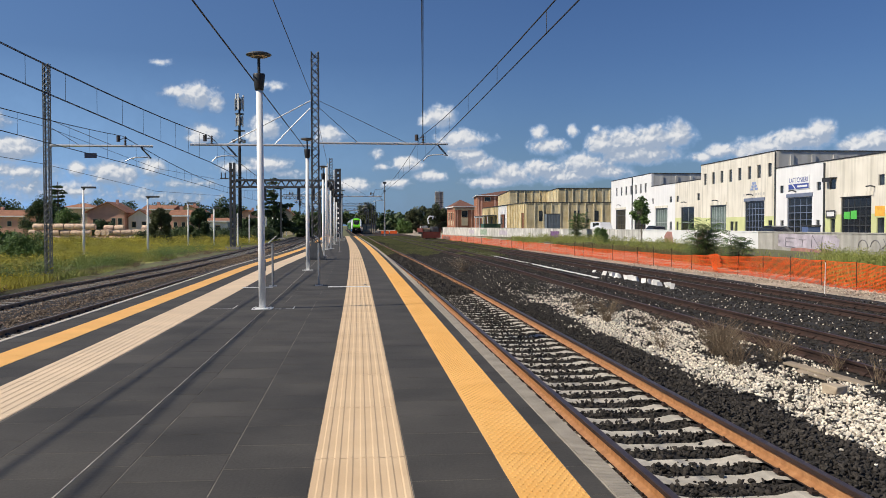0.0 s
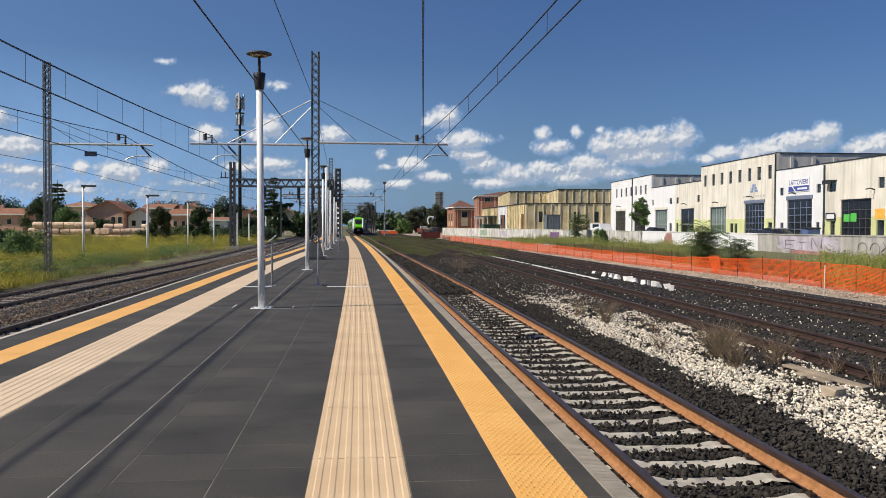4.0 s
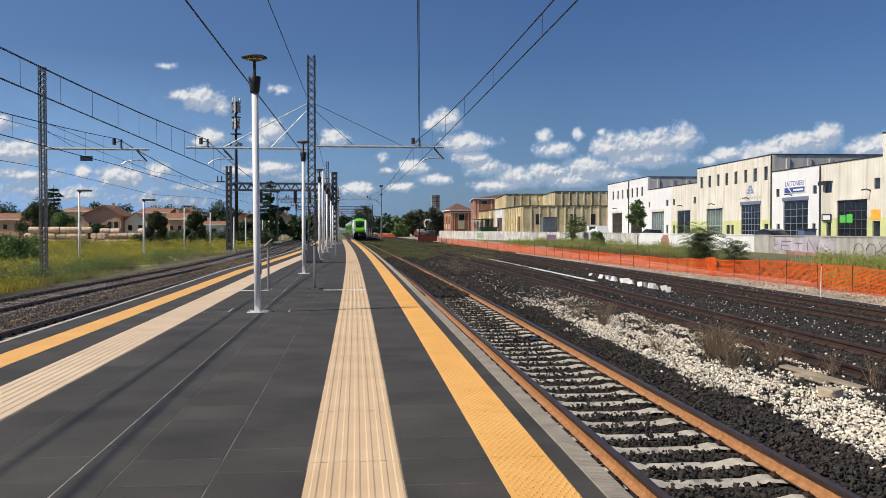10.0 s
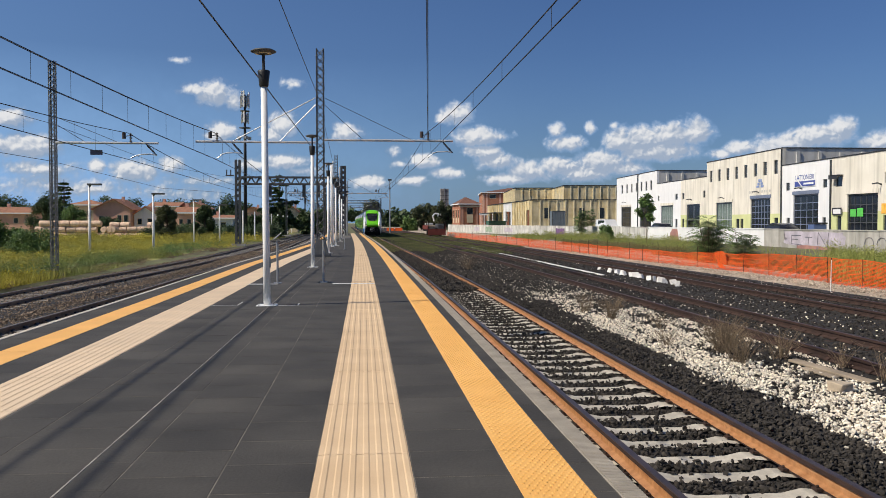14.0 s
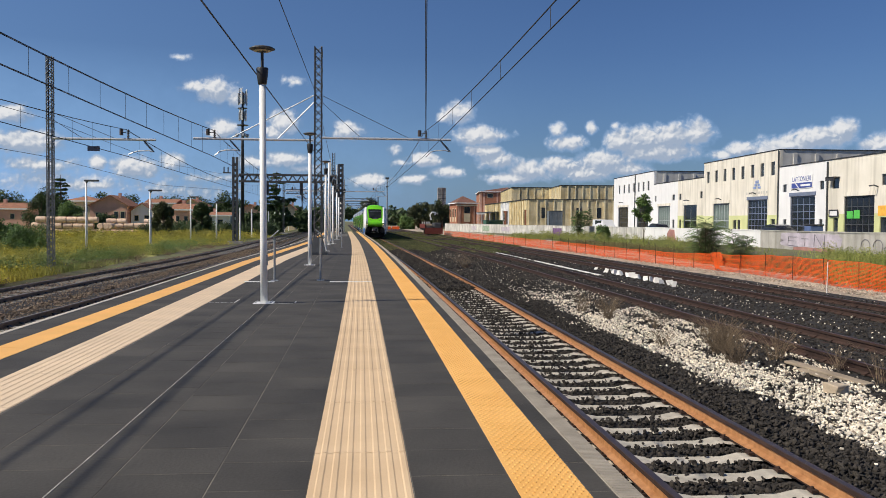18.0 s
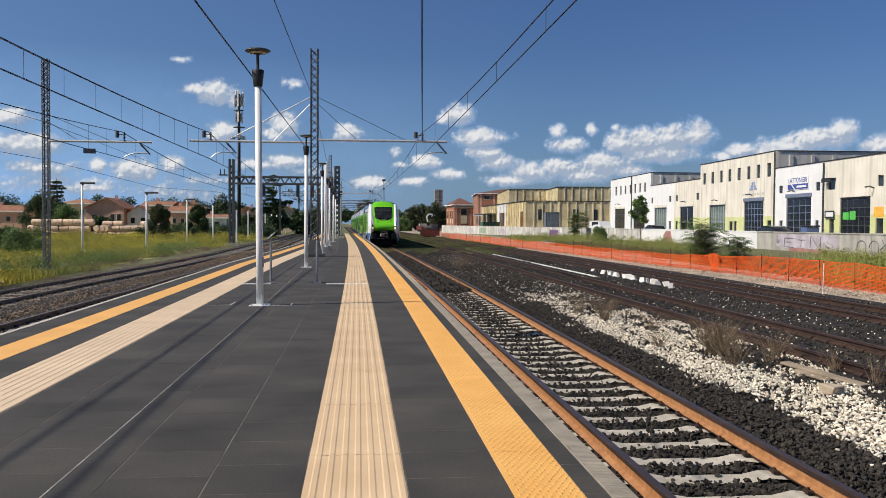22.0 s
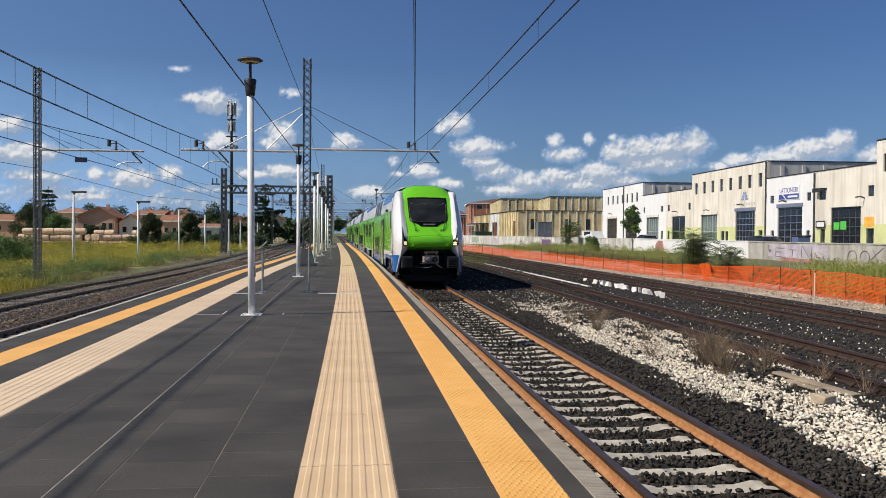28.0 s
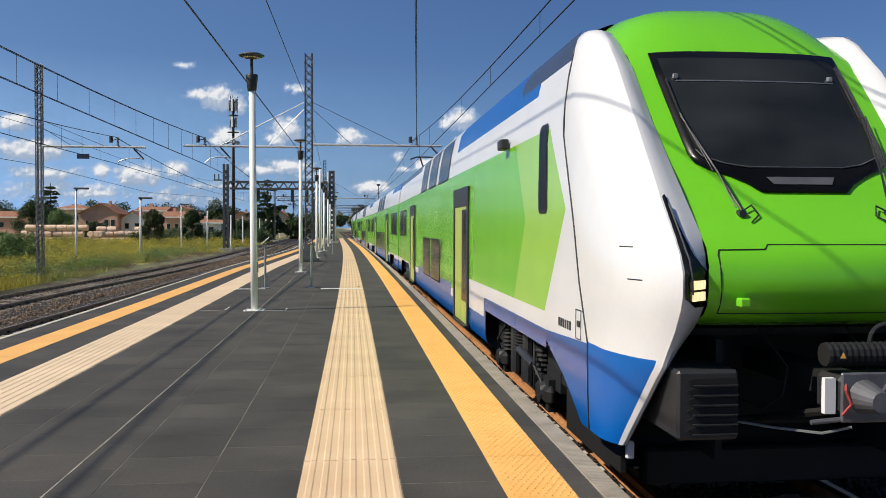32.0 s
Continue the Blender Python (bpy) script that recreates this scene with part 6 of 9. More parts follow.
WIDTH = [(0.36, 1.36), (0.6, 1.39), (1.0, 1.40), (2.9, 1.40), (3.05, 1.39), (3.45, 1.335), (3.76, 1.265), (3.90, 1.16), (4.04, 0.80), (4.12, 0.35)]
GREENW = [(1.45, 0.88), (1.75, 0.90), (2.08, 0.885), (2.47, 0.91), (2.93, 0.94), (3.43, 0.957), (3.8, 0.975), (4.08, 0.985), (4.15, 0.985)]
DROP = [(3.2, 0.0), (3.57, 0.035), (3.8, 0.12), (4.08, 0.24), (4.15, 0.25)]
# front ridge of the white cheeks (height, half width, setback) and their inner edge on the green
RIDGE_X = [(0.45, 1.28), (0.65, 1.25), (0.9, 1.21), (1.13, 1.175), (1.26, 1.15), (1.45, 1.115), (1.65, 1.10), (2.4, 1.10), (3.45, 1.10), (3.82, 1.09)]
RIDGE_Y = [(0.45, 0.76), (0.65, 0.6), (0.9, 0.4), (1.13, 0.22), (1.2, 0.165), (1.26, 0.145), (1.45, 0.06), (1.6, -0.01), (1.7, -0.035), (1.84, -0.03), (1.95, 0.03), (2.08, 0.14), (2.34, 0.387), (2.47, 0.494), (2.93, 0.911), (3.43, 1.373), (3.7, 1.69), (3.82, 1.89)]
INNER_X = [(0.45, 1.24), (0.65, 1.21), (0.9, 1.17), (1.13, 1.135), (1.20, 1.12), (1.26, 1.09), (1.36, 0.98), (1.45, 0.895), (1.62, 0.895), (1.75, 0.905), (2.08, 0.885), (2.47, 0.915), (2.93, 0.945), (3.43, 0.96), (3.82, 0.97)]
INNER_Y = [(0.45, 0.82), (0.65, 0.66), (0.9, 0.46), (1.13, 0.28), (1.2, 0.22), (1.26, 0.22), (1.36, 0.3), (1.45, 0.34), (1.55, 0.22), (1.65, 0.15), (1.84, 0.13), (2.0, 0.19), (2.08, 0.26), (2.47, 0.614), (2.93, 1.041), (3.43, 1.483), (3.7, 1.82), (3.82, 2.01)]


def face_y(x, z):
    return interp(FACE, z) + 0.05 * (x / 0.95) ** 2


def face(x, z, off=0.0):
    """Point of the front at half width x; the dome falls off to its sides."""
    return (x, face_y(x, z) - off, z - interp(DROP, z) * min(1.0, abs(x) / 0.97) ** 4)


def bevel_pt(side, z, f, off=0.0):
    """Point on the narrow inner face of a cheek, f = 0 on the ridge, 1 on the green."""
    xr, yr, xi, yi = interp(RIDGE_X, z), interp(RIDGE_Y, z), interp(INNER_X, z), interp(INNER_Y, z)
    dx, dy = xi - xr, yi - yr
    k = off / math.hypot(dx, dy)
    return (side * (xr + dx * f - dy * k), yr + dy * f + dx * k, z)


def facet_pt(side, z, f, off=0.0):
    """Point on the broad outer face of a cheek, f = 0 on the ridge, 1 where the side is flat."""
    xr, yr, w = interp(RIDGE_X, z), interp(RIDGE_Y, z), interp(WIDTH, z)
    yo = min(yr + 0.62, interp(SEAM, z) - 0.03)
    k = 0.055 * math.sin(math.pi * min(1, f) ** 0.8) + off
    return (side * (xr + (w - xr) * f + k * 0.85), yr + (yo - yr) * f - k * 0.5, z)


def window(parent, y0, y1, z0, z1, side=-1, tilt=False, name="window", pane=None):
    """A rounded dark pane with a thin rubber rim that follows the curve of a coach side."""
    r = 0.07

    def sheet(g, off):
        bm = bmesh.new()
        rows = []
        a, b = z0 - g, z1 + g
        for z in sorted({a, a + 0.02, a + 0.05, a + r, b - r, b - 0.05, b - 0.02, b, *np.linspace(a + r, b - r, 7).tolist()}):
            d = min(z - a, b - z)
            c = r - math.sqrt(max(0.0, r * r - (r - d) ** 2)) if d < r else 0.0
            x = side * (side_x(z) + off)
            rows.append([bm.verts.new((x, y0 - g + c, z)), bm.verts.new((x, y1 + g - c, z))])
        for p, q in zip(rows, rows[1:]):
            bm.faces.new((p[0], p[1], q[1], q[0]))
        bmesh.ops.recalc_face_normals(bm, faces=bm.faces)
        return bm
    w = part(name, sheet(0.035, 0.006), M_BLACK, parent)
    part("pane", sheet(0.0, 0.010), pane or M_GLASST, w)


def side_x(z):
    return interp([(z_, -x_) for x_, z_ in PROFILE[:11]], z)


def shell(y0, y1, cuts, front=True):
    """Coach body with bogie cut-outs (ya, yb, height)."""
    ys = sorted({y0, y1, *[v for c in cuts for v in c[:2]], *np.arange(math.ceil(y0), y1, 3.0).tolist()})
    bm = bmesh.new()
    rings = []
    for y in ys:
        rings.append([bm.verts.new((x, y, z)) for x, z in PROFILE])
    for i, (a, b) in enumerate(zip(rings, rings[1:])):
        m = (ys[i] + ys[i + 1]) / 2
        for k in range(len(PROFILE) - 1):
            zz = (PROFILE[k][1] + PROFILE[k + 1][1]) / 2
            if any(c[0] < m < c[1] and zz < c[2] for c in cuts):
                continue
            bm.faces.new((a[k], a[k + 1], b[k + 1], b[k]))
    bm.faces.new(rings[-1])
    if front:
        bm.faces.new(rings[0][::-1])
    bmesh.ops.recalc_face_normals(bm, faces=bm.faces)
    return bm


def bogie(car, yc):
    fr = bmesh.new()
    for sx in (-1, 1):
        box(fr, sx * 1.12 - 0.09, sx * 1.12 + 0.09, yc - 1.6, yc + 1.6, 0.52, 0.72)
        box(fr, sx * 1.12 - 0.10, sx * 1.12 + 0.10, yc - 0.45, yc + 0.45, 0.36, 0.95)
        for d in (-1.2, 1.2):
            box(fr, sx * 1.16 - 0.12, sx * 1.16 + 0.12, yc + d - 0.2, yc + d + 0.2, 0.30, 0.62)
    box(fr, -1.1, 1.1, yc - 0.25, yc + 0.25, 0.45, 0.75)
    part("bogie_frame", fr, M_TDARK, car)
    for sx in (-1, 1):
        for d in (-1.2, 1.2):
            bm = bmesh.new()
            tube(bm, (sx * 0.68, yc + d, 0.46), (sx * 0.81, yc + d, 0.46), 0.46, n=28)
            part("wheel", bm, M_RUSTD, car)
            bm = bmesh.new()
            tube(bm, (sx * 1.26, yc + d, 0.46), (sx * 1.34, yc + d, 0.46), 0.13, 0.10, n=14)
            part("axle_cap", bm, M_TGREY, car)
        for dy in (-0.35, 0.35):
            bm = bmesh.new()
            tube(bm, (sx * 1.26, yc + dy, 0.42), (sx * 1.26, yc + dy, 1.0), 0.07, n=10)
            part("damper", bm, M_TGREY, car)
        part("spring", lathe([(0.19 if k % 2 else 0.22, 0.72 + k * 0.018) for k in range(15)], 16, sx * 1.14, yc), M_TDARK, car)
        for d in (-1.2, 1.2):
            coil = [(0.085 if k % 2 else 0.10, 0.60 + k * 0.025) for k in range(13)]
            part("axle_spring", lathe(coil, 12, sx * 1.22, yc + d * 0.78), M_TDARK, car)
            part("axle_arm", bev_box(min(sx * 1.20, sx * 1.32), max(sx * 1.20, sx * 1.32), yc + d - 0.28, yc + d + 0.28, 0.36, 0.56, 0.05, 1), M_TDARK, car)
            pts = [Vector((sx * 1.30, yc + d, 0.55)), Vector((sx * 1.36, yc + d * 0.9, 0.72)), Vector((sx * 1.30, yc + d * 0.7, 0.92))]
            part("brake_hose", tubes(list(zip(pts, pts[1:])), 0.014, 6), M_BLACK, car)
        part("yaw_damper", tubes([((sx * 1.33, yc - 0.95, 0.70), (sx * 1.33, yc - 0.2, 0.76))], 0.045, 10), M_TGREY, car)


def train_door(car, y0, y1, side=-1):
    z0, z1 = 0.60, 2.78
    x = side * 1.40
    fr = bmesh.new()
    for a, b, c, d in ((y0, y0 + 0.16, z0, z1), (y1 - 0.16, y1, z0, z1), (y0 + 0.16, y1 - 0.16, z1 - 0.30, z1)):
        box(fr, min(x, x + side * 0.03), max(x, x + side * 0.03), a, b, c, d)
    door = part("door", fr, M_TGREY, car, "dark grey door surround")
    m = (y0 + y1) / 2
    for a, b in ((y0 + 0.165, m - 0.004), (m + 0.004, y1 - 0.165)):
        leaf = part("leaf", boxes((min(x + side * 0.004, x + side * 0.016), max(x + side * 0.004, x + side * 0.016), a, b, z0, z1 - 0.305)), M_TDOOR, door, "lime yellow door leaf")
    for a, b in ((y0 + 0.20, m - 0.16),):
        part("door_glass", boxes((min(x + side * 0.017, x + side * 0.022), max(x + side * 0.017, x + side * 0.022), a, b, 0.95, 2.42)), M_GLASST, door)
    part("step", boxes((min(x - side * 0.1, x + side * 0.06), max(x - side * 0.1, x + side * 0.06), y0 + 0.15, y1 - 0.15, 0.55, 0.59)), M_TGREY, door)


def coach(lead):
    L = 27.3
    car = thing("train_coach", "leading double-deck train coach, green and white, with sloping cab" if lead else "double-deck train coach in green and white", "train", None, "coaches of the train")
    y0 = 0.80 if lead else 0.12
    c1, c2 = (2.6, 6.25) if lead else (1.6, 5.4), (21.6, 25.4)
    body = part("body", shell(2.6 if lead else y0, L - 0.12, [(max(c1[0], 2.6), c1[1], 0.95), (*c2, 0.95)], not lead), M_SIDE1 if lead else M_SIDE2, car, "", True)
    body.data.set_sharp_from_angle(angle=radians(35))
    bogie(car, 4.4 if lead else 3.5)
    bogie(car, 23.5)
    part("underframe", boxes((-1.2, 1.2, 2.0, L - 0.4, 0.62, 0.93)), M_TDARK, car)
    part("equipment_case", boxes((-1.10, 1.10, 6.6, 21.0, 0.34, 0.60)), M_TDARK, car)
    for side in (-1, 1):
        d1 = (7.86, 9.70) if lead else (6.6, 8.5)
        train_door(car, *d1, side)
        train_door(car, 18.9, 20.8, side)
        for a, b in ((10.85, 12.65), (13.2, 14.95), (15.55, 17.1)):
            window(car, a, b, 3.06, 3.80, side)
        for a in (12.3, 14.45) if lead else (10.0, 12.2, 14.4, 16.6):
            window(car, a, a + 1.78, 1.02, 1.86, side)
        for a in (22.9, 24.8):
            window(car, a, a + 1.5, 1.88, 2.70, side)
        if not lead:
            for a in (1.0, 2.9):
                window(car, a, a + 1.5, 1.88, 2.70, side)
        if lead:
            window(car, 2.62, 2.92, 2.30, 3.08, side, name="cab_window", pane=M_CABW)
            x = side * 1.40
            part("door_camera", bev_box(min(x, x + side * 0.10), max(x, x + side * 0.10), 4.55, 4.78, 3.04, 3.16, 0.015, 1), M_BLACK, car)
    # roof equipment
    for a, b in ((19.2, 26.2),) if lead else ((5.2, 10.0), (19.2, 26.2)):
        part("roof_unit", bev_box(-0.70, 0.70, a, b, 4.02, 4.24, 0.06, 1), M_TGREY, car)
    part("gangway", boxes((-1.16, 1.16, L - 0.115, L + 0.20, 0.66, 3.40), (-1.0, 1.0, L - 0.115, L + 0.20, 3.404, 3.80)), M_BLACK, car, "black rubber gangway bellows")
    return car


def cab(car):
    """The sloping front: green middle, white cheeks, windscreen, lamps, grilles and coupler."""
    zs = [1.45, 1.50, 1.55, 1.62, 1.72, 1.80, 1.88, 1.94, 2.0, 2.1, 2.2, 2.37, 2.6, 2.85, 3.1, 3.35, 3.57, 3.70, 3.80, 3.89, 3.97, 4.03, 4.08, 4.11, 4.13, 4.15]
    us = np.linspace(-1, 1, 21)
    bm = bmesh.new()
    g = [[bm.verts.new(face(u * interp(GREENW, z), z, -0.015)) for u in us] for z in zs]
    g.insert(0, [bm.verts.new((v.co.x, v.co.y + 0.30, 1.42)) for v in g[0]])
    for a, b in zip(g, g[1:]):
        for i in range(len(us) - 1):
            bm.faces.new((a[i], b[i], b[i + 1], a[i + 1]))
    bmesh.ops.recalc_face_normals(bm, faces=bm.faces)
    part("front_panel", bm, M_TGREEN, car, "bright green front with a rounded chin", True)
    for side in (-1, 1):
        # white cheek: narrow inner face, ridge, broad outer face back to the seam
        cz = [0.56, 0.68, 0.9, 1.13, 1.20, 1.245, 1.30, 1.36, 1.45, 1.52, 1.60, 1.70, 1.84, 1.95, 2.08, 2.2, 2.34, 2.47, 2.7, 2.93, 3.2, 3.43, 3.58, 3.70, 3.78, 3.82]
        bm = bmesh.new()
        rows = []
        for z in cz:
            p = [bevel_pt(side, z, 1.0), bevel_pt(side, z, 1.0), bevel_pt(side, z, 0.6), bevel_pt(side, z, 0.14)]
            p[0] = (p[0][0] - side * 0.03, p[0][1] + 0.14, z)
            p += [facet_pt(side, z, f) for f in (0.035, 0.12, 0.28, 0.46, 0.64, 0.82, 1.0)]
            p.append((side * interp(WIDTH, z), interp(SEAM, z), z))
            rows.append(p)
        top = []
        for x, y, z in rows[-1]:
            top.append((x + (side * 1.06 - x) * 0.35, y + (2.5 - y) * 0.3, 3.865))
        rows.append(top)
        rows.append([(x + (side * 1.0 - x) * 0.3, 2.62, 3.88) for x, y, z in top])
        vr = [[bm.verts.new(p) for p in r] for r in rows]
        cz = cz + [3.86, 3.9]
        for j, (a, b) in enumerate(zip(vr, vr[1:])):
            for i in range(len(a) - 1):
                f = bm.faces.new((a[i], a[i + 1], b[i + 1], b[i]))
                f.material_index = 1 if cz[j + 1] <= 1.25 and i >= 5 else 0
        bmesh.ops.recalc_face_normals(bm, faces=bm.faces)
        ck = part("cheek", bm, [M_TWHITE, M_TBLUE], car, "glossy white corner shell with a blue sill", True)
        ck.data.set_sharp_from_angle(angle=radians(30))
        # coach side between the seam and the body
        bm = bmesh.new()
        lines = []
        for z in (0.56, 0.65, 0.85, 1.0, 1.08, 1.25, 1.7, 2.15, 2.5, 2.92, 3.05, 3.2, 3.45, 3.65, 3.76, 3.82, 3.90):
            lines.append([bm.verts.new((side * interp(WIDTH, z), y, z)) for y in (interp(SEAM, z), interp([(0.45, 1.25), (0.65, 1.55), (0.85, 1.95), (1.0, 2.4), (1.08, 2.605)], z))])
        for a, b in zip(lines, lines[1:]):
            bm.faces.new((a[0], a[1], b[1], b[0]))
        bmesh.ops.recalc_face_normals(bm, faces=bm.faces)
        part("cab_side", bm, M_SIDE1, car)
        zz = [0.57, 0.85, 1.25, 1.48, 1.70, 1.92, 2.15, 2.5, 2.92, 3.05, 3.20, 3.45, 3.65, 3.80]
        pts = [(side * (interp(WIDTH, z) + 0.002), interp(SEAM, z), z) for z in zz]
        part("seam", tubes(list(zip(pts, pts[1:])), 0.009, 5), M_BLACK, car)
        # lamp housing: a dark tapering blade along the ridge with the lamp at its foot
        bm = bmesh.new()
        prof = [(2.36, -0.02, 0.03), (2.22, -0.02, 0.12), (2.08, -0.02, 0.22), (1.96, -0.02, 0.40), (1.88, -0.02, 0.75), (1.84, -0.03, 0.97), (1.72, -0.03, 1.0), (1.67, 0.0, 1.0), (1.61, 0.45, 0.98)]
        cols = []
        for q in (0.0, 0.25, 0.5, 0.75, 1.0):
            cols.append([bm.verts.new(bevel_pt(side, z, f0 + (f1 - f0) * q, 0.010)) for z, f0, f1 in prof])
        for a, b in zip(cols, cols[1:]):
            for i in range(len(prof) - 1):
                bm.faces.new((a[i], a[i + 1], b[i + 1], b[i]))
        bmesh.ops.recalc_face_normals(bm, faces=bm.faces)
        bmesh.ops.solidify(bm, geom=bm.faces[:], thickness=0.02)
        hl = part("headlight", bm, M_LAMPBOX, car, "black glossy headlight housing")
        for k in range(3):
            for j in range(2):
                f0, f1 = 0.22 + k * 0.215, 0.40 + k * 0.215
                z0 = 1.655 + j * 0.075
                bm = bmesh.new()
                vs = [bm.verts.new(bevel_pt(side, z, f, 0.022)) for z, f in ((z0, f0), (z0, f1), (z0 + 0.058, f1), (z0 + 0.058, f0))]
                vs2 = [bm.verts.new(bevel_pt(side, z, f, 0.005)) for z, f in ((z0, f0), (z0, f1), (z0 + 0.058, f1), (z0 + 0.058, f0))]
                bm.faces.new(vs)
                for i in range(4):
                    bm.faces.new((vs[i], vs[(i + 1) % 4], vs2[(i + 1) % 4], vs2[i]))
                bmesh.ops.recalc_face_normals(bm, faces=bm.faces)
                part("lamp", bm, M_HEADGLINT, hl, "pale yellow lamp lens with the sun's glint put in as glow")
        pts = [bevel_pt(side, z, f, 0.022) for z, f in ((2.30, 0.0), (2.08, 0.03), (1.92, 0.10), (1.80, 0.12), (1.70, 0.15))]
        part("light_strip", tubes(list(zip(pts, pts[1:])), 0.006, 5), M_STEEL, hl)
        # grille boxes below
        x0, x1 = sorted((side * 0.70, side * 1.12))
        gb = part("grille_box", bev_box(x0, x1, 0.06, 0.95, 0.74, 1.20, 0.02, 1), M_TGREY, car, "dark grey ribbed buffer box")
        out_, in_ = side * 1.06, side * 0.715
        for k in range(6):  # raised near-black points paint in the shade of louvre recesses; thin bright lip
            z = 0.79 + k * 0.064
            bm = bmesh.new()
            shape = [(out_, z + 0.02), (out_ - side * 0.05, z), (in_, z), (in_, z + 0.04), (out_ - side * 0.05, z + 0.04)]
            f0 = [bm.verts.new((px, 0.052, pz)) for px, pz in shape]
            f1 = [bm.verts.new((px, 0.070, pz)) for px, pz in shape]
            bm.faces.new(f0)
            for i in range(5):
                bm.faces.new((f0[i], f0[(i + 1) % 5], f1[(i + 1) % 5], f1[i]))
            bmesh.ops.recalc_face_normals(bm, faces=bm.faces)
            slat = part("louvre", bm, M_TDARK, gb)
            u0, u1 = sorted((out_ - side * 0.04, in_))
            part("lip", boxes((u0, u1, 0.030, 0.058, z - 0.008, z - 0.002)), M_TGREY, slat)
        # small inspection marks on the white
        for z, f0, f1 in ((2.00, 0.56, 0.78), (1.78, 0.50, 0.72)):
            a, b = Vector(facet_pt(side, z, f0, 0.003)), Vector(facet_pt(side, z, f1, 0.003))
            part("marking", tubes([(a, b)], 0.004, 4), M_TGREY, car)
    # windscreen: black surround, glass and the marker panel below it
    edge = [(3.59, 0.80), (3.35, 0.80), (3.1, 0.79), (2.85, 0.78), (2.68, 0.77), (2.61, 0.74), (2.56, 0.66), (2.51, 0.52), (2.45, 0.40), (2.39, 0.32)]
    bm = bmesh.new()
    gr = [[bm.verts.new(face(u * w, z, 0.006)) for u in np.linspace(-1, 1, 13)] for z, w in edge]
    for a, b in zip(gr, gr[1:]):
        for i in range(12):
            bm.faces.new((a[i], a[i + 1], b[i + 1], b[i]))
    bmesh.ops.recalc_face_normals(bm, faces=bm.faces)
    bmesh.ops.solidify(bm, geom=bm.faces[:], thickness=0.012)
    ws = part("windscreen", bm, M_LAMPBOX, car, "large dark tinted windscreen", True)
    pane = [(3.525, 0.745), (3.35, 0.738), (3.1, 0.728), (2.85, 0.715), (2.71, 0.705), (2.655, 0.67), (2.60, 0.52), (2.575, 0.36)]
    bm = bmesh.new()
    gr = [[bm.verts.new(face(u * w, z, 0.011)) for u in np.linspace(-1, 1, 13)] for z, w in pane]
    for a, b in zip(gr, gr[1:]):
        for i in range(12):
            bm.faces.new((a[i], a[i + 1], b[i + 1], b[i]))
    bmesh.ops.recalc_face_normals(bm, faces=bm.faces)
    part("glass", bm, M_SCREEN, ws, "", True)
    low = [(-0.705, 2.71), (-0.67, 2.655), (-0.52, 2.60), (-0.36, 2.575), (0.36, 2.575), (0.52, 2.60), (0.67, 2.655), (0.705, 2.71)]
    pts = [face(x, z, 0.014) for x, z in low]
    part("lower_rim", tubes(list(zip(pts, pts[1:])), 0.005, 5), M_STEEL, ws)
    pts = [face(x, 3.305, 0.016) for x in np.linspace(-0.66, 0.66, 7)]
    part("sun_blind_rail", tubes(list(zip(pts, pts[1:])), 0.006, 5), M_GALV, ws)
    for x in (-0.66, 0.64):
        part("mirror_clip", bev_box(x - 0.02, x + 0.02, face_y(x, 3.33) - 0.03, face_y(x, 3.33), 3.32, 3.36, 0.005, 1), M_GALV, ws)
    bm = bmesh.new()
    vs = [bm.verts.new(face(x, z, 0.016)) for x, z in ((-0.22, 2.445), (0.22, 2.445), (0.26, 2.50), (-0.26, 2.50))]
    bm.faces.new(vs)
    bmesh.ops.recalc_face_normals(bm, faces=bm.faces)
    part("marker_panel", bm, M_STEEL, ws)
    for sx in (-1, 1):
        a = Vector(face(sx * 0.545, 2.25, 0.03))
        wp_pts = [a, Vector(face(sx * 0.62, 2.52, 0.06)), Vector(face(sx * 0.735, 2.98, 0.05))]
        bm = bmesh.new()
        for p, q in zip(wp_pts, wp_pts[1:]):
            tube(bm, p, q, 0.009, n=6)
            tube(bm, p + Vector((sx * 0.045, -0.005, 0.02)), q + Vector((sx * 0.012, -0.005, 0.02)), 0.005, n=5)
        wp = part("wiper", bm, M_BLACK, car, "black wiper arm")
        pts = [Vector(face(sx * x, z, 0.035)) for x, z in ((0.745, 3.32), (0.735, 3.05), (0.70, 2.78), (0.665, 2.68))]
        part("wiper_blade", tubes(list(zip(pts, pts[1:])), 0.009, 5), M_BLACK, wp)
        bm = bmesh.new()
        tube(bm, a + Vector((0, 0.05, -0.02)), a + Vector((0, -0.02, -0.02)), 0.028, n=10)
        part("wiper_pivot", bm, M_TGREY, wp)
        pts = [a + Vector((sx * 0.02, 0, -0.02)), Vector(face(sx * 0.46, 2.29, 0.03)), Vector(face(sx * 0.43, 2.22, 0.01)), Vector(face(sx * 0.50, 2.17, 0.0))]
        part("washer_hose", tubes(list(zip(pts, pts[1:])), 0.006, 5), M_BLACK, wp)
        x0, x1 = sorted((sx * 0.645, sx * 0.72))
        part("step_bracket", bev_box(x0, x1, 0.015, 0.09, 1.61, 1.675, 0.012, 1), M_TGREEN, car)
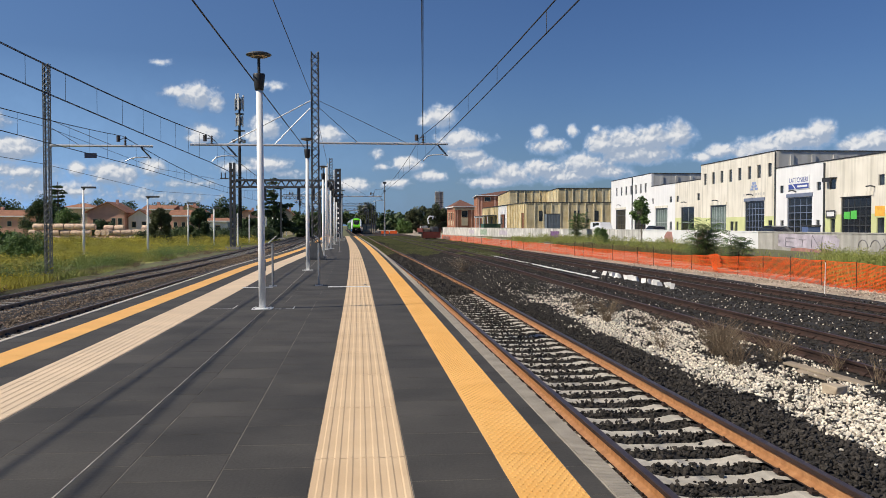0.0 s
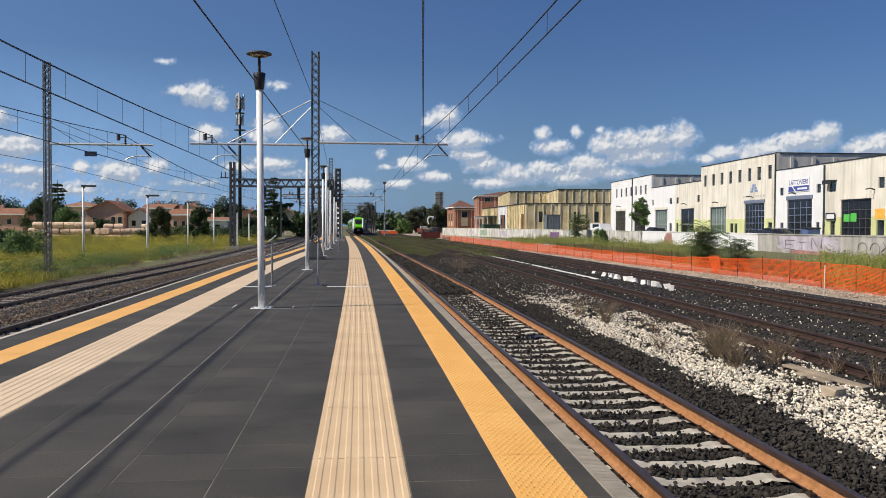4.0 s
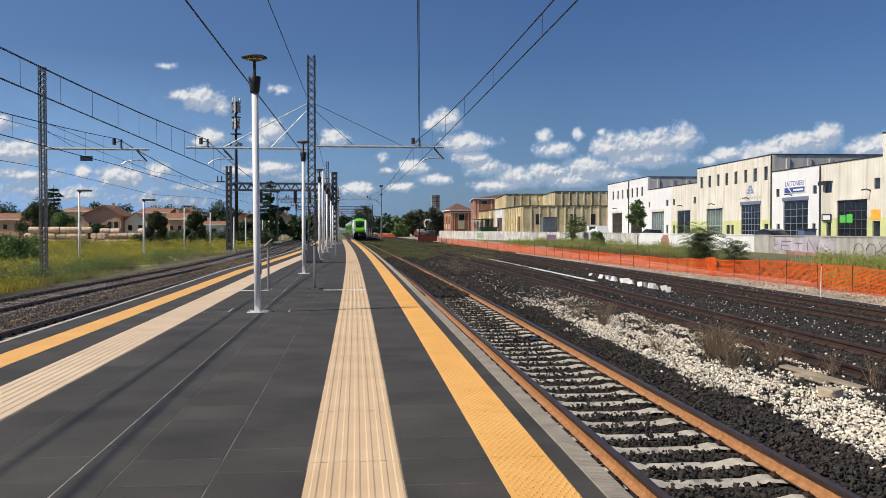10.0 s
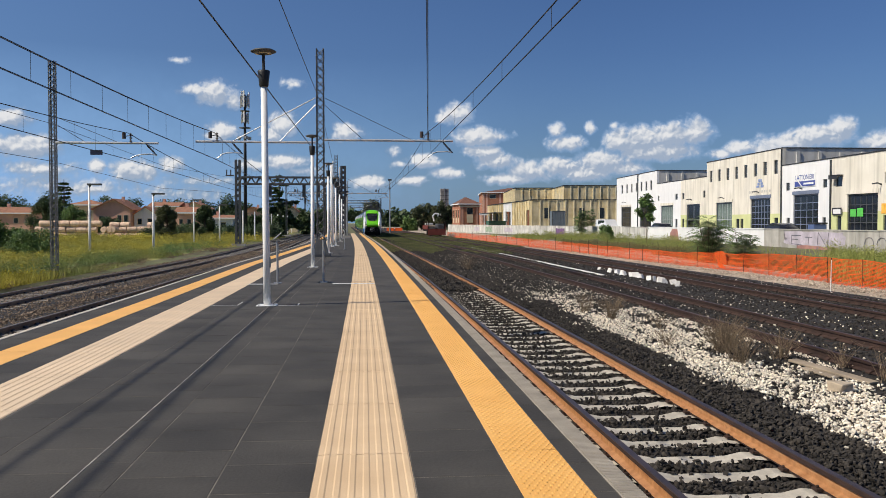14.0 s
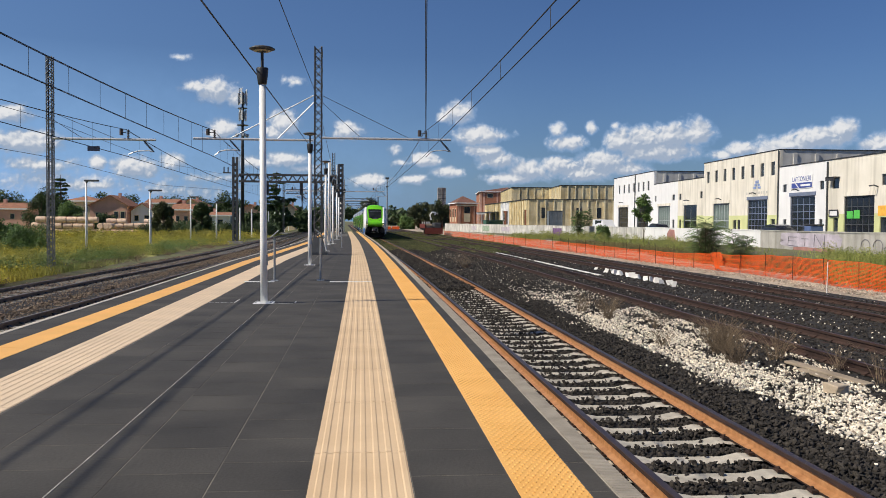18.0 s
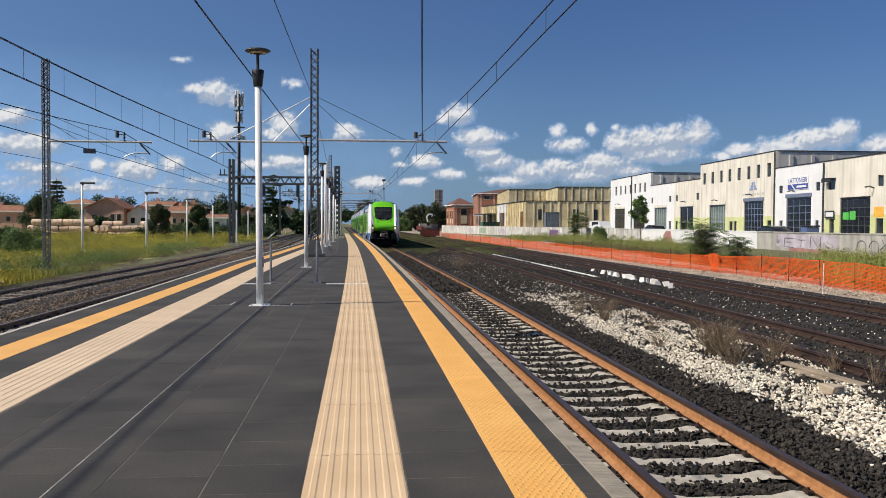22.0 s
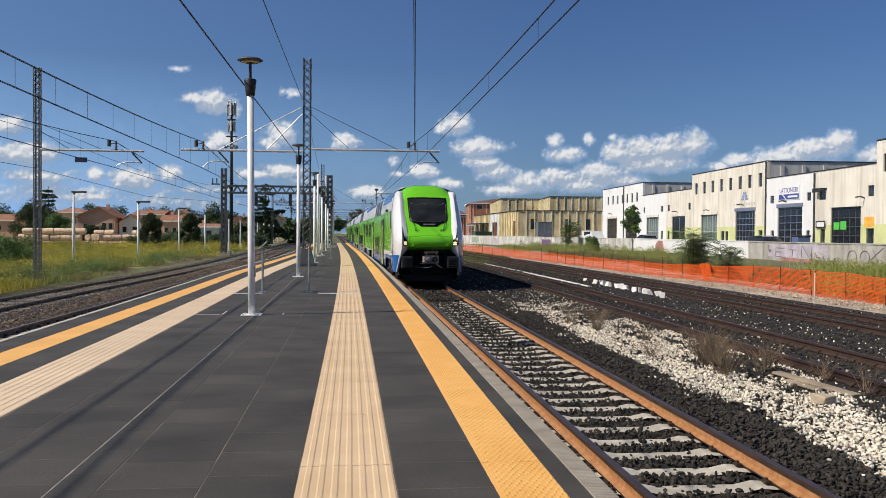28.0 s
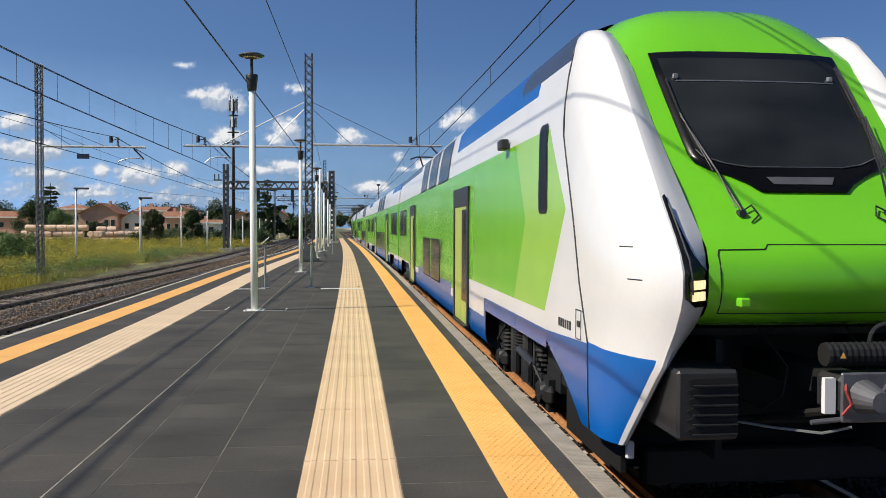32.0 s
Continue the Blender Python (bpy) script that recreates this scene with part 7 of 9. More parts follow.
    # hatch outline on the chin
    hz_ = [(-0.80, 1.56), (-0.815, 1.75), (-0.82, 1.95), (-0.81, 1.985), (-0.50, 1.99), (-0.47, 2.02), (-0.2, 2.02), (0.2, 2.02), (0.47, 2.02), (0.50, 1.99), (0.81, 1.985), (0.82, 1.95), (0.815, 1.75), (0.80, 1.56), (0.4, 1.56), (0.0, 1.56), (-0.4, 1.56), (-0.80, 1.56)]
    hs = []
    for a, b in zip(hz_, hz_[1:]):
        for k in range(4):
            p, q = [face(a[0] + (b[0] - a[0]) * t, a[1] + (b[1] - a[1]) * t, -0.013) for t in (k / 4, (k + 1) / 4)]
            hs.append((p, q))
    part("hatch_seam", tubes(hs, 0.0045, 5), M_TDARK, car)
    # dark backing, its colour standing in for the depth and shade of the recess
    part("bay_backing", boxes((-1.20, 1.20, 1.25, 2.6, 0.24, 1.41)), M_TDARK, car, "near-black backing that stands for shade in the front recess")
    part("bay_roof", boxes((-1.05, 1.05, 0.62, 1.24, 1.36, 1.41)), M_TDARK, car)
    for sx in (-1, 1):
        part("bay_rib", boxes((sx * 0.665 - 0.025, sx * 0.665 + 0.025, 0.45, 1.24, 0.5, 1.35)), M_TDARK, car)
        # plates added at the sides to keep sunlight out of the recess
        part("bay_sun_screen", boxes((sx * 1.21 - 0.02, sx * 1.21 + 0.02, 0.88, 1.24, 0.30, 1.35)), M_TDARK, car)
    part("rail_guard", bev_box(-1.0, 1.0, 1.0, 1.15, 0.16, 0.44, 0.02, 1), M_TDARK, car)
    for sx in (-1, 1):
        part("guard_iron", bev_box(sx * 1.20 - 0.03, sx * 1.20 + 0.03, 0.74, 0.78, 0.44, 0.57, 0.01, 1), M_WHITEW, car)
    # coupler reaching out of the recess
    lift = 0.06
    cp = part("coupler", bev_box(-0.26, 0.26, -0.36, -0.08, 0.92, 1.16, 0.03, 1), M_CPL, car, "grey automatic coupler head")
    cp.location.z = lift
    part("shank", boxes((-0.11, 0.11, -0.08, 1.3, 0.96, 1.12)), M_BLACK, cp)
    face_ = part("face_plate", bev_box(-0.26, 0.29, -0.385, -0.362, 0.88, 1.19, 0.012, 1), M_STEEL, cp, "grey machined coupler face")
    ring_ = [Vector((0.14 + 0.135 * math.cos(q), -0.388, 1.035 + 0.135 * math.sin(q))) for q in np.linspace(0, 2 * math.pi, 21)]
    part("socket_rim", tubes(list(zip(ring_, ring_[1:])), 0.012, 6), M_STEEL, face_)
    part("side_lever", tubes([((0.12, -0.40, 0.90), (0.44, -0.42, 0.70))], 0.018, 8), M_STEEL, cp, "bare steel lever")
    part("side_lever", tubes([((-0.44, -0.36, 0.885), (-0.24, -0.36, 0.90))], 0.016, 6), M_STEEL, cp)
    # a near-black plug gives the socket the shade of a hole
    for nm, x, r0, r1, out in (("socket", 0.14, 0.125, 0.125, 0.032), ("cone", -0.11, 0.115, 0.06, 0.20)):
        bm = bmesh.new()
        tube(bm, (x, -0.355, 1.04), (x, -0.36 - out, 1.04), r0, r1, n=18)
        part(nm, bm, M_TDARK if nm == "socket" else M_STEEL, cp)
    bm = bmesh.new()
    rings = [[bm.verts.new((-0.27 + k * 0.02, -0.20 + (0.080 if k % 2 else 0.074) * math.cos(q * 0.5236), 1.275 + (0.080 if k % 2 else 0.074) * math.sin(q * 0.5236))) for q in range(12)] for k in range(28)]
    for a, b in zip(rings, rings[1:]):
        for i in range(12):
            bm.faces.new((a[i], a[(i + 1) % 12], b[(i + 1) % 12], b[i]))
    bm.faces.new(rings[0])
    bm.faces.new(rings[-1][::-1])
    bmesh.ops.recalc_face_normals(bm, faces=bm.faces)
    part("hose_drum", bm, M_TDARK, cp)
    for x in (-0.19, 0.19):
        bm = bmesh.new()
        bm.faces.new([bm.verts.new(c) for c in ((x - 0.022, -0.284, 1.262), (x + 0.022, -0.284, 1.262), (x, -0.284, 1.300))])
        part("warning_mark", bm, M_YEL, cp, "small yellow warning triangle")
    part("plate", boxes((-0.34, -0.27, -0.34, -0.30, 0.93, 1.15)), M_WHITEW, cp)
    pts = [Vector((-0.22, -0.36, 1.15)), Vector((-0.24, -0.40, 1.08)), Vector((-0.21, -0.41, 1.0)), Vector((-0.25, -0.38, 0.93))]
    part("red_hose", tubes(list(zip(pts, pts[1:])), 0.009, 6), M_REDHOSE, cp)
    ring_ = [Vector((0.17 + 0.11 * math.cos(q), -0.16, 1.35 + 0.11 * math.sin(q))) for q in np.linspace(0, 2 * math.pi, 17)]
    part("hose", tubes(list(zip(ring_, ring_[1:])), 0.014, 6), M_TGREY, cp)
    for x, y, r in ((-0.30, 0.30, 0.008), (0.33, 0.30, 0.008)):
        s_ = 1 if x > 0 else -1
        pts = [Vector((x + s_ * 0.02, 0.6, 1.37)), Vector((x, y + 0.10, 1.25)), Vector((x - s_ * 0.03, y - 0.06, 1.12)), Vector((x + s_ * 0.02, y - 0.10, 0.95)), Vector((x + s_ * 0.10, y + 0.05, 0.82)), Vector((x + s_ * 0.16, y + 0.4, 0.86)), Vector((x + s_ * 0.18, 0.7, 1.0))]
        part("cable", tubes(list(zip(pts, pts[1:])), r, 6), M_TDARK, cp)
    pts = [Vector((-0.62, 0.5, 0.72)), Vector((-0.35, 0.3, 0.70)), Vector((-0.10, 0.1, 0.70)), Vector((0.05, 0.0, 0.76))]
    part("chain_bar", tubes(list(zip(pts, pts[1:])), 0.010, 5), M_GALV, cp)
    part("brace", tubes([((-0.30, 0.9, 0.62), (-0.12, -0.1, 0.90)), ((0.30, 0.9, 0.62), (0.12, -0.1, 0.90)), ((-0.5, 0.7, 0.66), (0.5, 0.7, 0.66))], 0.03, 6), M_TDARK, cp)
    # numbers and stickers on the side
    for k in range(6):
        part("side_marking", boxes((-1.405, -1.402, 1.70 + k * 0.075, 1.745 + k * 0.075, 1.27, 1.345)), M_TGREY, car)
    part("sticker_rim", boxes((-1.408, -1.4045, 1.37, 1.53, 1.23, 1.236), (-1.408, -1.4045, 1.37, 1.53, 1.464, 1.47), (-1.408, -1.4045, 1.37, 1.376, 1.236, 1.464), (-1.408, -1.4045, 1.524, 1.53, 1.236, 1.464), (-1.408, -1.4045, 1.41, 1.49, 1.33, 1.38)), M_TGREY, car)


def pantograph(car, y, up=True):
    z = 4.24
    p = part("pantograph", tubes([((-0.4, y, z), (-0.25, y + 1.1, z + 0.42)), ((0.4, y, z), (0.25, y + 1.1, z + 0.42)), ((-0.25, y + 1.1, z + 0.42), (-0.45, y + 0.1, z + 0.68)), ((0.25, y + 1.1, z + 0.42), (0.45, y + 0.1, z + 0.68)), ((-0.25, y + 1.1, z + 0.42), (0.25, y + 1.1, z + 0.42))], 0.03, 6), M_TGREY, car, "raised dark pantograph")
    part("contact_strip", tubes([((-0.85, y + 0.1, z + 0.60), (-0.6, y + 0.1, z + 0.70)), ((-0.6, y + 0.1, z + 0.70), (0.6, y + 0.1, z + 0.70)), ((0.6, y + 0.1, z + 0.70), (0.85, y + 0.1, z + 0.60))], 0.03, 6), M_BLACK, p)
    part("base", boxes((-0.6, 0.6, y - 0.1, y + 1.3, 4.0, 4.24)), M_TGREY, p)


coach1 = coach(True)
cab(coach1)
coach2 = coach(False)
coach3 = copy_thing(coach2, pose(0, 60, 0))
coach4 = copy_thing(coach2, pose(0, 90, 0))
coach5 = copy_thing(coach2, pose(0, 120, 0))
pantograph(coach2, 1.2)
TRAIN = [coach1, coach2, coach3, coach4, coach5]
COACH = 27.4

# seconds and how far the nose is along the line
NOSE = [(0, 231.2), (6, 188.8), (12, 146.4), (18, 104.1), (22, 75.8), (25, 54.7), (28, 33.49), (29, 26.43), (30, 19.25), (31, 12.25), (31.5, 8.79), (32, 5.31)]


def motions():
    """The train rolls in along the bend beside the platform."""
    times = sorted({t for t, _ in NOSE} | set(range(0, 33)))
    for i, car in enumerate(TRAIN):
        rows = []
        for t in times:
            s = interp(NOSE, t) + COACH * i
            a, b = s + 3.9, s + 23.5
            xa, xb = TRACKS[0] + bend(a) + draw_in(TRACKS[0], a), TRACKS[0] + bend(b) + draw_in(TRACKS[0], b)
            turn = math.degrees(math.atan2(-(xb - xa), b - a))
            slope = (xb - xa) / (b - a)
            rows.append((t, pose(xa - slope * 3.9, s, RAIL, 0, 0, turn)))
        walk(car, rows)
    # the clouds drift slowly to the right
    walk(clouds, [(t, pose(0, 0, 0, 0, 0, -1.8 * (t - 12) / 32)) for t in range(0, 33, 4)])


# ---- vegetation ----
M_FLOWER = mat("yellow_flower_heads", (0.42, 0.36, 0.03), 0.7, var=0.3, scale=0.4, fine=3, bump=0, island=0.3)


def leafy_crown(parent, centres, radii, count, size, material, flat=1.0, label=""):
    v, f = leaf_cloud(centres, radii, count, size, rng, flat)
    me = bpy.data.meshes.new("crown")
    me.from_pydata(v.tolist(), [], f.tolist())
    me.materials.append(material)
    ob = new("crown", me)
    ob.parent = parent
    if label:
        ob["label"] = label
    return ob


def tree(name, label, x, y, z0, h, r, material, leaves, size, trunk=0.25, group="", low=0.35):
    t = thing(name, label, "tree" if name != "shrub" else "shrub", pose(x, y, z0), group)
    bm = bmesh.new()
    tube(bm, (0, 0, -0.1), (0.1 * r, 0, h * 0.55), trunk, trunk * 0.5, n=8)
    cs, rs = [], []
    for k in range(11):
        a = k * 2.4
        u = (k + 0.5) / 11
        z = h * (low + (1 - low) * u * 0.92)
        rad = r * math.sin(math.pi * (0.22 + 0.68 * u)) * 0.72
        c = Vector((rad * math.cos(a), rad * math.sin(a), z)) + Vector(rng.normal(0, r * 0.08, 3))
        tube(bm, (0.05 * r, 0, h * min(0.52, 0.25 + 0.4 * u)), c, trunk * 0.35, trunk * 0.1, n=5)
        cs.append(c)
        rs.append(r * rng.uniform(0.34, 0.55))
    part("trunk", bm, M_BARK, t)
    leafy_crown(t, cs, rs, leaves, size, material)
    return t


def conifer(label, x, y, z0, h, r, material, leaves, size, group=""):
    """A cedar: uneven tiers of flat boughs on a straight trunk."""
    t = thing("conifer_tree", label, "tree", pose(x, y, z0), group)
    bm = bmesh.new()
    tube(bm, (0, 0, -0.1), (0, 0, h), 0.3, 0.05, n=8)
    cs, rs = [], []
    z = h * 0.16
    while z < h * 0.97:
        u = z / h
        rad = r * min(1.0, 1.25 * (1 - u)) ** 0.8 * rng.uniform(0.65, 1.1) + 0.2
        for j in range(int(rng.integers(3, 7))):
            a, ln = rng.uniform(0, 6.283), rad * rng.uniform(0.45, 1.0)
            tip = Vector((ln * math.cos(a), ln * math.sin(a), z + rng.uniform(-0.10, 0.12) * ln))
            tube(bm, (0, 0, z), tip, 0.06, 0.02, n=4)
            for f in (0.4, 0.7, 1.0):
                cs.append(Vector((0, 0, z)).lerp(tip, f))
                rs.append(max(0.3, ln * rng.uniform(0.18, 0.30)))
        z += h * rng.uniform(0.035, 0.075)
    part("trunk", bm, M_BARK, t)
    leafy_crown(t, cs, rs, leaves, size, material, 0.5)
    return t


# meadow beyond the left-hand tracks
n_b = 330000
yy = 30 + 112 * rng.uniform(0, 1, n_b) ** 1.25
xx = -12.9 - rng.uniform(0, 1, n_b) * (0.47 * yy + 3 - 12.9).clip(1)
patch = np.array([noise.noise((a * 0.12, b * 0.07, 1.7)) for a, b in zip(xx, yy)])
keep = (patch > -0.35) | (xx < -20)
near_edge = (xx > -14.6) & (rng.uniform(0, 1, n_b) < 0.45)
keep &= ~near_edge
xx, yy, patch = xx[keep], yy[keep], patch[keep]
gz = np.full(len(xx), -0.80)
tall = patch + rng.normal(0, 0.15, len(xx)) > 0.02
pl = np.stack([xx, yy, gz], 1)
blades("meadow_grass", pl[tall], 0.36, 0.0085, M_GRASS, "tall yellow-green meadow grass and weeds", "grass", rng, 0.28)
blades("meadow_grass", pl[~tall], 0.26, 0.0085, M_WEED, "lower green meadow grass", "grass", rng, 0.35)
fl_ = pl[tall][::18] + np.stack([rng.normal(0, 0.1, len(pl[tall][::18])), rng.normal(0, 0.1, len(pl[tall][::18])), rng.uniform(0.30, 0.55, len(pl[tall][::18]))], 1)
v_, f_ = leaf_cloud(fl_, np.full(len(fl_), 0.10), len(fl_) * 2, 0.03, rng)
bulk("meadow_flowers", v_, f_, M_FLOWER, "yellow flower heads in the meadow", "flowers")
# bushy clumps: yellow-green ones over the whole meadow, darker ones along its edge, dry ones on the verge
def clumps(name, n, xr, yr, zr, rr, leaves, size, material, label, flat=0.8, power=1.2):
    y = yr[0] + (yr[1] - yr[0]) * rng.uniform(0, 1, n) ** power
    x = xr[0] + (np.minimum(xr[1], 0.45 * y + 2) - xr[0]) * rng.uniform(0, 1, n)
    v, f = leaf_cloud(np.stack([-x, y, rng.uniform(*zr, n)], 1), rng.uniform(*rr, n), leaves, size, rng, flat)
    bulk(name, v, f, material, label, "weeds")


clumps("weed_clumps", 620, (15.5, 60), (33, 118), (-0.62, -0.36), (0.35, 0.8), 110000, 0.024, M_GRASS, "yellow-green bushy weeds over the meadow", 0.75)
clumps("weed_clumps", 240, (15.0, 60), (34, 112), (-0.62, -0.38), (0.3, 0.7), 42000, 0.024, M_WEED, "green bushy weed clumps scattered over the meadow", 0.75)
clumps("weed_clumps", 70, (13.9, 16.6), (31, 84), (-0.70, -0.45), (0.3, 0.7), 36000, 0.020, M_LEAF, "dark green weed clumps beside the track", 0.95)
clumps("weed_clumps", 26, (13.9, 15.2), (30, 62), (-0.66, -0.40), (0.35, 0.8), 26000, 0.020, M_WEED, "leafy green bushes on the meadow's near edge", 1.0)
clumps("weed_clumps", 330, (14.5, 62), (100, 127), (-0.62, -0.22), (0.45, 0.9), 60000, 0.05, M_GRASS, "tall yellow-green weeds along the far meadow edge", 0.9, 1.0)
clumps("hedge", 150, (13.5, 33), (128, 140), (-0.4, 0.7), (0.7, 1.2), 42000, 0.07, M_LEAFD, "dark hedge before the gardens", 0.9, 1.0)
clumps("dry_tufts", 150, (12.9, 15.4), (28, 84), (-0.80, -0.70), (0.18, 0.45), 22000, 0.020, M_DRY, "dry brown tufts on the verge", 0.55)

# weeds between fence and wall, and low grass among the far sidings
n_w = 30000
y1_ = 22 + 135 * rng.uniform(0, 1, n_w) ** 1.4
x1_ = 19.6 + rng.uniform(0, 1, n_w) * (np.interp(y1_, [22, 88, 216], [28.9, 30.3, 20.2]) - 19.6)
k_ = np.array([noise.noise((a * 0.25, b * 0.09, 4.2)) for a, b in zip(x1_, y1_)]) + (x1_ - 23) * 0.05 > 0.04
ratio_ = x1_ / y1_  # dense at the near end, thin before the painted wall
k_ &= rng.uniform(0, 1, n_w) < np.interp(ratio_, [0.40, 0.43, 0.54, 0.57], [0.75, 0.12, 0.12, 1.0])
zb = np.interp(x1_, [17, 20, 28, 34], [-0.86, -0.80, -0.62, -0.5])
blades("wall_weeds", np.stack([x1_, y1_, zb], 1)[k_], 0.62, 0.022, M_WEED, "rough weeds along the boundary wall", "weeds", rng, 0.3)
M_BRUSH = mat("brown_dry_brush", (0.13, 0.10, 0.045), 0.85, var=0.35, scale=0.5, fine=4, bump=0, c2=(0.16, 0.14, 0.05), island=0.4)
n_d = 26000
y3_ = 24 + 66 * rng.uniform(0, 1, n_d) ** 1.2
x3_ = 20.3 + 4.5 * rng.uniform(0, 1, n_d) ** 1.3
k_ = np.array([noise.noise((a * 0.5, b * 0.16, 2.2)) for a, b in zip(x3_, y3_)]) + (x3_ - 20.6) * 0.3 > 0.0
blades("dry_brush", np.stack([x3_, y3_, np.full(n_d, -0.80)], 1)[k_], 0.55, 0.016, M_BRUSH, "dry brown brush grown up behind the barrier fence", "weeds", rng, 0.4)
n_e = 16000  # low dry growth on the open strip, tall grass at its near end
x4_ = rng.uniform(19.5, 29.0, n_e)
y4_ = x4_ / rng.uniform(0.40, 0.57, n_e)
blades("strip_growth", np.stack([x4_, y4_, np.interp(x4_, [17, 20, 28, 34], [-0.86, -0.80, -0.62, -0.5])], 1), 0.22, 0.03, M_BRUSH, "low dry growth before the boundary wall", "weeds", rng, 0.6)
x5_ = rng.uniform(18.5, 28.5, 11000)
y5_ = x5_ / rng.uniform(0.565, 0.80, 11000)
k_ = np.array([noise.noise((a * 0.4, b * 0.4, 6.1)) for a, b in zip(x5_, y5_)]) > -0.15
blades("tall_weeds", np.stack([x5_, y5_, np.interp(x5_, [17, 20, 28, 34], [-0.86, -0.80, -0.62, -0.5])], 1)[k_], 0.80, 0.020, M_WEED, "tall rough grass between the fence and the wall", "weeds", rng, 0.25)
M_SIDG = mat("olive_short_grass", (0.115, 0.135, 0.035), 0.8, var=0.3, scale=0.3, fine=3, bump=0, c2=(0.13, 0.13, 0.045), island=0.4)
n_g = 210000
y2_ = 46 + 140 * rng.uniform(0, 1, n_g) ** 1.15
x2_ = rng.uniform(1.75, 15.9, n_g)
k_ = np.array([noise.noise((a * 0.35, b * 0.06, 9.2)) + 0.5 * noise.noise((a * 1.3, b * 0.3, 2.2)) for a, b in zip(x2_, y2_)])
k_ = k_ + np.interp(y2_, [50, 60, 70, 95], [-1.0, -0.5, 0.2, 0.6]) - np.where(x2_ < 4.6, 0.15, 0.0) - np.where(x2_ > 11.5, 0.35, 0) > 0.0
b2_ = np.where(y2_ < 80, -y2_ * y2_ / 6800, -0.9412 - (y2_ - 80) * 0.02353)
blades("siding_grass", np.stack([x2_ + b2_, y2_, np.full(n_g, BED - 0.02)], 1)[k_], 0.15, 0.016, M_SIDG, "short grass grown over the far sidings", "grass", rng, 0.5)


def dry_bush(x, y, h, n, spread):
    b = thing("dry_weed", "dry brown weed growing out of the ballast", "weed", pose(x, y, BED), "dry weeds")
    bm = bmesh.new()
    for i in range(n):
        a, l_ = rng.uniform(0, 6.283), h * rng.uniform(0.5, 1.1)
        s = spread * rng.uniform(0.2, 1.0)
        p0 = Vector((rng.normal(0, 0.06 * spread / 0.5), rng.normal(0, 0.06 * spread / 0.5), 0))
        p1 = p0 + Vector((s * math.cos(a) * 0.5, s * math.sin(a) * 0.5, l_ * 0.6))
        p2 = p0 + Vector((s * math.cos(a), s * math.sin(a), l_))
        tube(bm, p0, p1, 0.004, 0.003, n=3, caps=False)
        tube(bm, p1, p2, 0.003, 0.0015, n=3, caps=False)
        for q in range(2):
            m = p1.lerp(p2, rng.uniform(0, 0.8))
            tube(bm, m, m + Vector((rng.normal(0, 0.08), rng.normal(0, 0.08), 0.09)), 0.002, 0.001, n=3, caps=False)
    part("stalk_clump", bm, M_DRY, b)


for x, y, h, n, s in ((6.35, 14.7, 0.62, 190, 0.6), (6.12, 13.5, 0.45, 80, 0.5), (6.75, 15.4, 0.45, 70, 0.5), (5.85, 20.0, 0.55, 100, 0.5), (5.6, 21.6, 0.5, 60, 0.5), (7.0, 13.9, 0.5, 60, 0.5), (5.6, 15.6, 0.3, 40, 0.35), (5.0, 42, 0.8, 110, 0.9), (7.5, 12.9, 0.4, 26, 0.4), (7.4, 11.6, 0.5, 18, 0.3), (6.4, 18.2, 0.35, 30, 0.4)):
    dry_bush(x, y, h, n, s)

# shrubs and trees on the workshop side
def frond_shrub(label, x, y, z0, h, r, fronds, leaf, group=""):
    """Several stems with arching compound leaves."""
    t = thing("shrub", label, "shrub", pose(x, y, z0), group)
    bm = bmesh.new()
    v, f = [], []
    stems = max(4, int(r * 7))
    for k in range(stems):
        a = k * 2.399
        foot = Vector((0.10 * math.cos(a) * r, 0.10 * math.sin(a) * r, 0))
        top = Vector((0.45 * r * math.cos(a), 0.45 * r * math.sin(a), h * rng.uniform(0.6, 0.95)))
        tube(bm, foot, top, 0.022, 0.008, n=5)
        for i in range(fronds // stems):
            u = rng.uniform(0.15, 1.0)
            base = foot.lerp(top, u)
            b_ = rng.uniform(0, 6.283)
            ln = r * rng.uniform(0.5, 0.85) * (1.15 - 0.45 * u)
            out = Vector((math.cos(b_), math.sin(b_), 0))
            across = Vector((-math.sin(b_), math.cos(b_), 0))
            prev = base
            for j in range(1, 9):
                q = j / 8
                p = base + out * ln * q + Vector((0, 0, ln * (0.95 * q - 0.85 * q * q)))
                if j % 2 == 0:
                    tube(bm, prev, p, 0.005, 0.004, n=3, caps=False)
                    prev = p
                for sd in (-1, 1):
                    n0 = len(v)
                    w_ = leaf * rng.uniform(0.8, 1.2) * (1.1 - 0.5 * q)
                    tip = p + across * sd * w_ * 1.5 + out * w_ * 0.6 + Vector((0, 0, -w_ * rng.uniform(0.1, 0.7)))
                    mid = p.lerp(tip, 0.5)
                    for c in (p, mid + out * w_ * 0.28, tip, mid - out * w_ * 0.28):
                        v.append(tuple(c))
                    f.append((n0, n0 + 1, n0 + 2, n0 + 3))
    part("stem_clump", bm, M_BARK, t)
    me = bpy.data.meshes.new("foliage")
    me.from_pydata(v, [], f)
    me.materials.append(M_LEAF)
    ob = new("foliage", me)
    ob.parent = t
    return t


frond_shrub("feathery green shrub growing behind the orange fence", 19.6, 47.6, -0.80, 2.75, 1.4, 380, 0.14, "shrubs behind the fence")
frond_shrub("smaller feathery green shrub behind the orange fence", 19.6, 43.2, -0.80, 2.2, 0.95, 190, 0.13, "shrubs behind the fence")
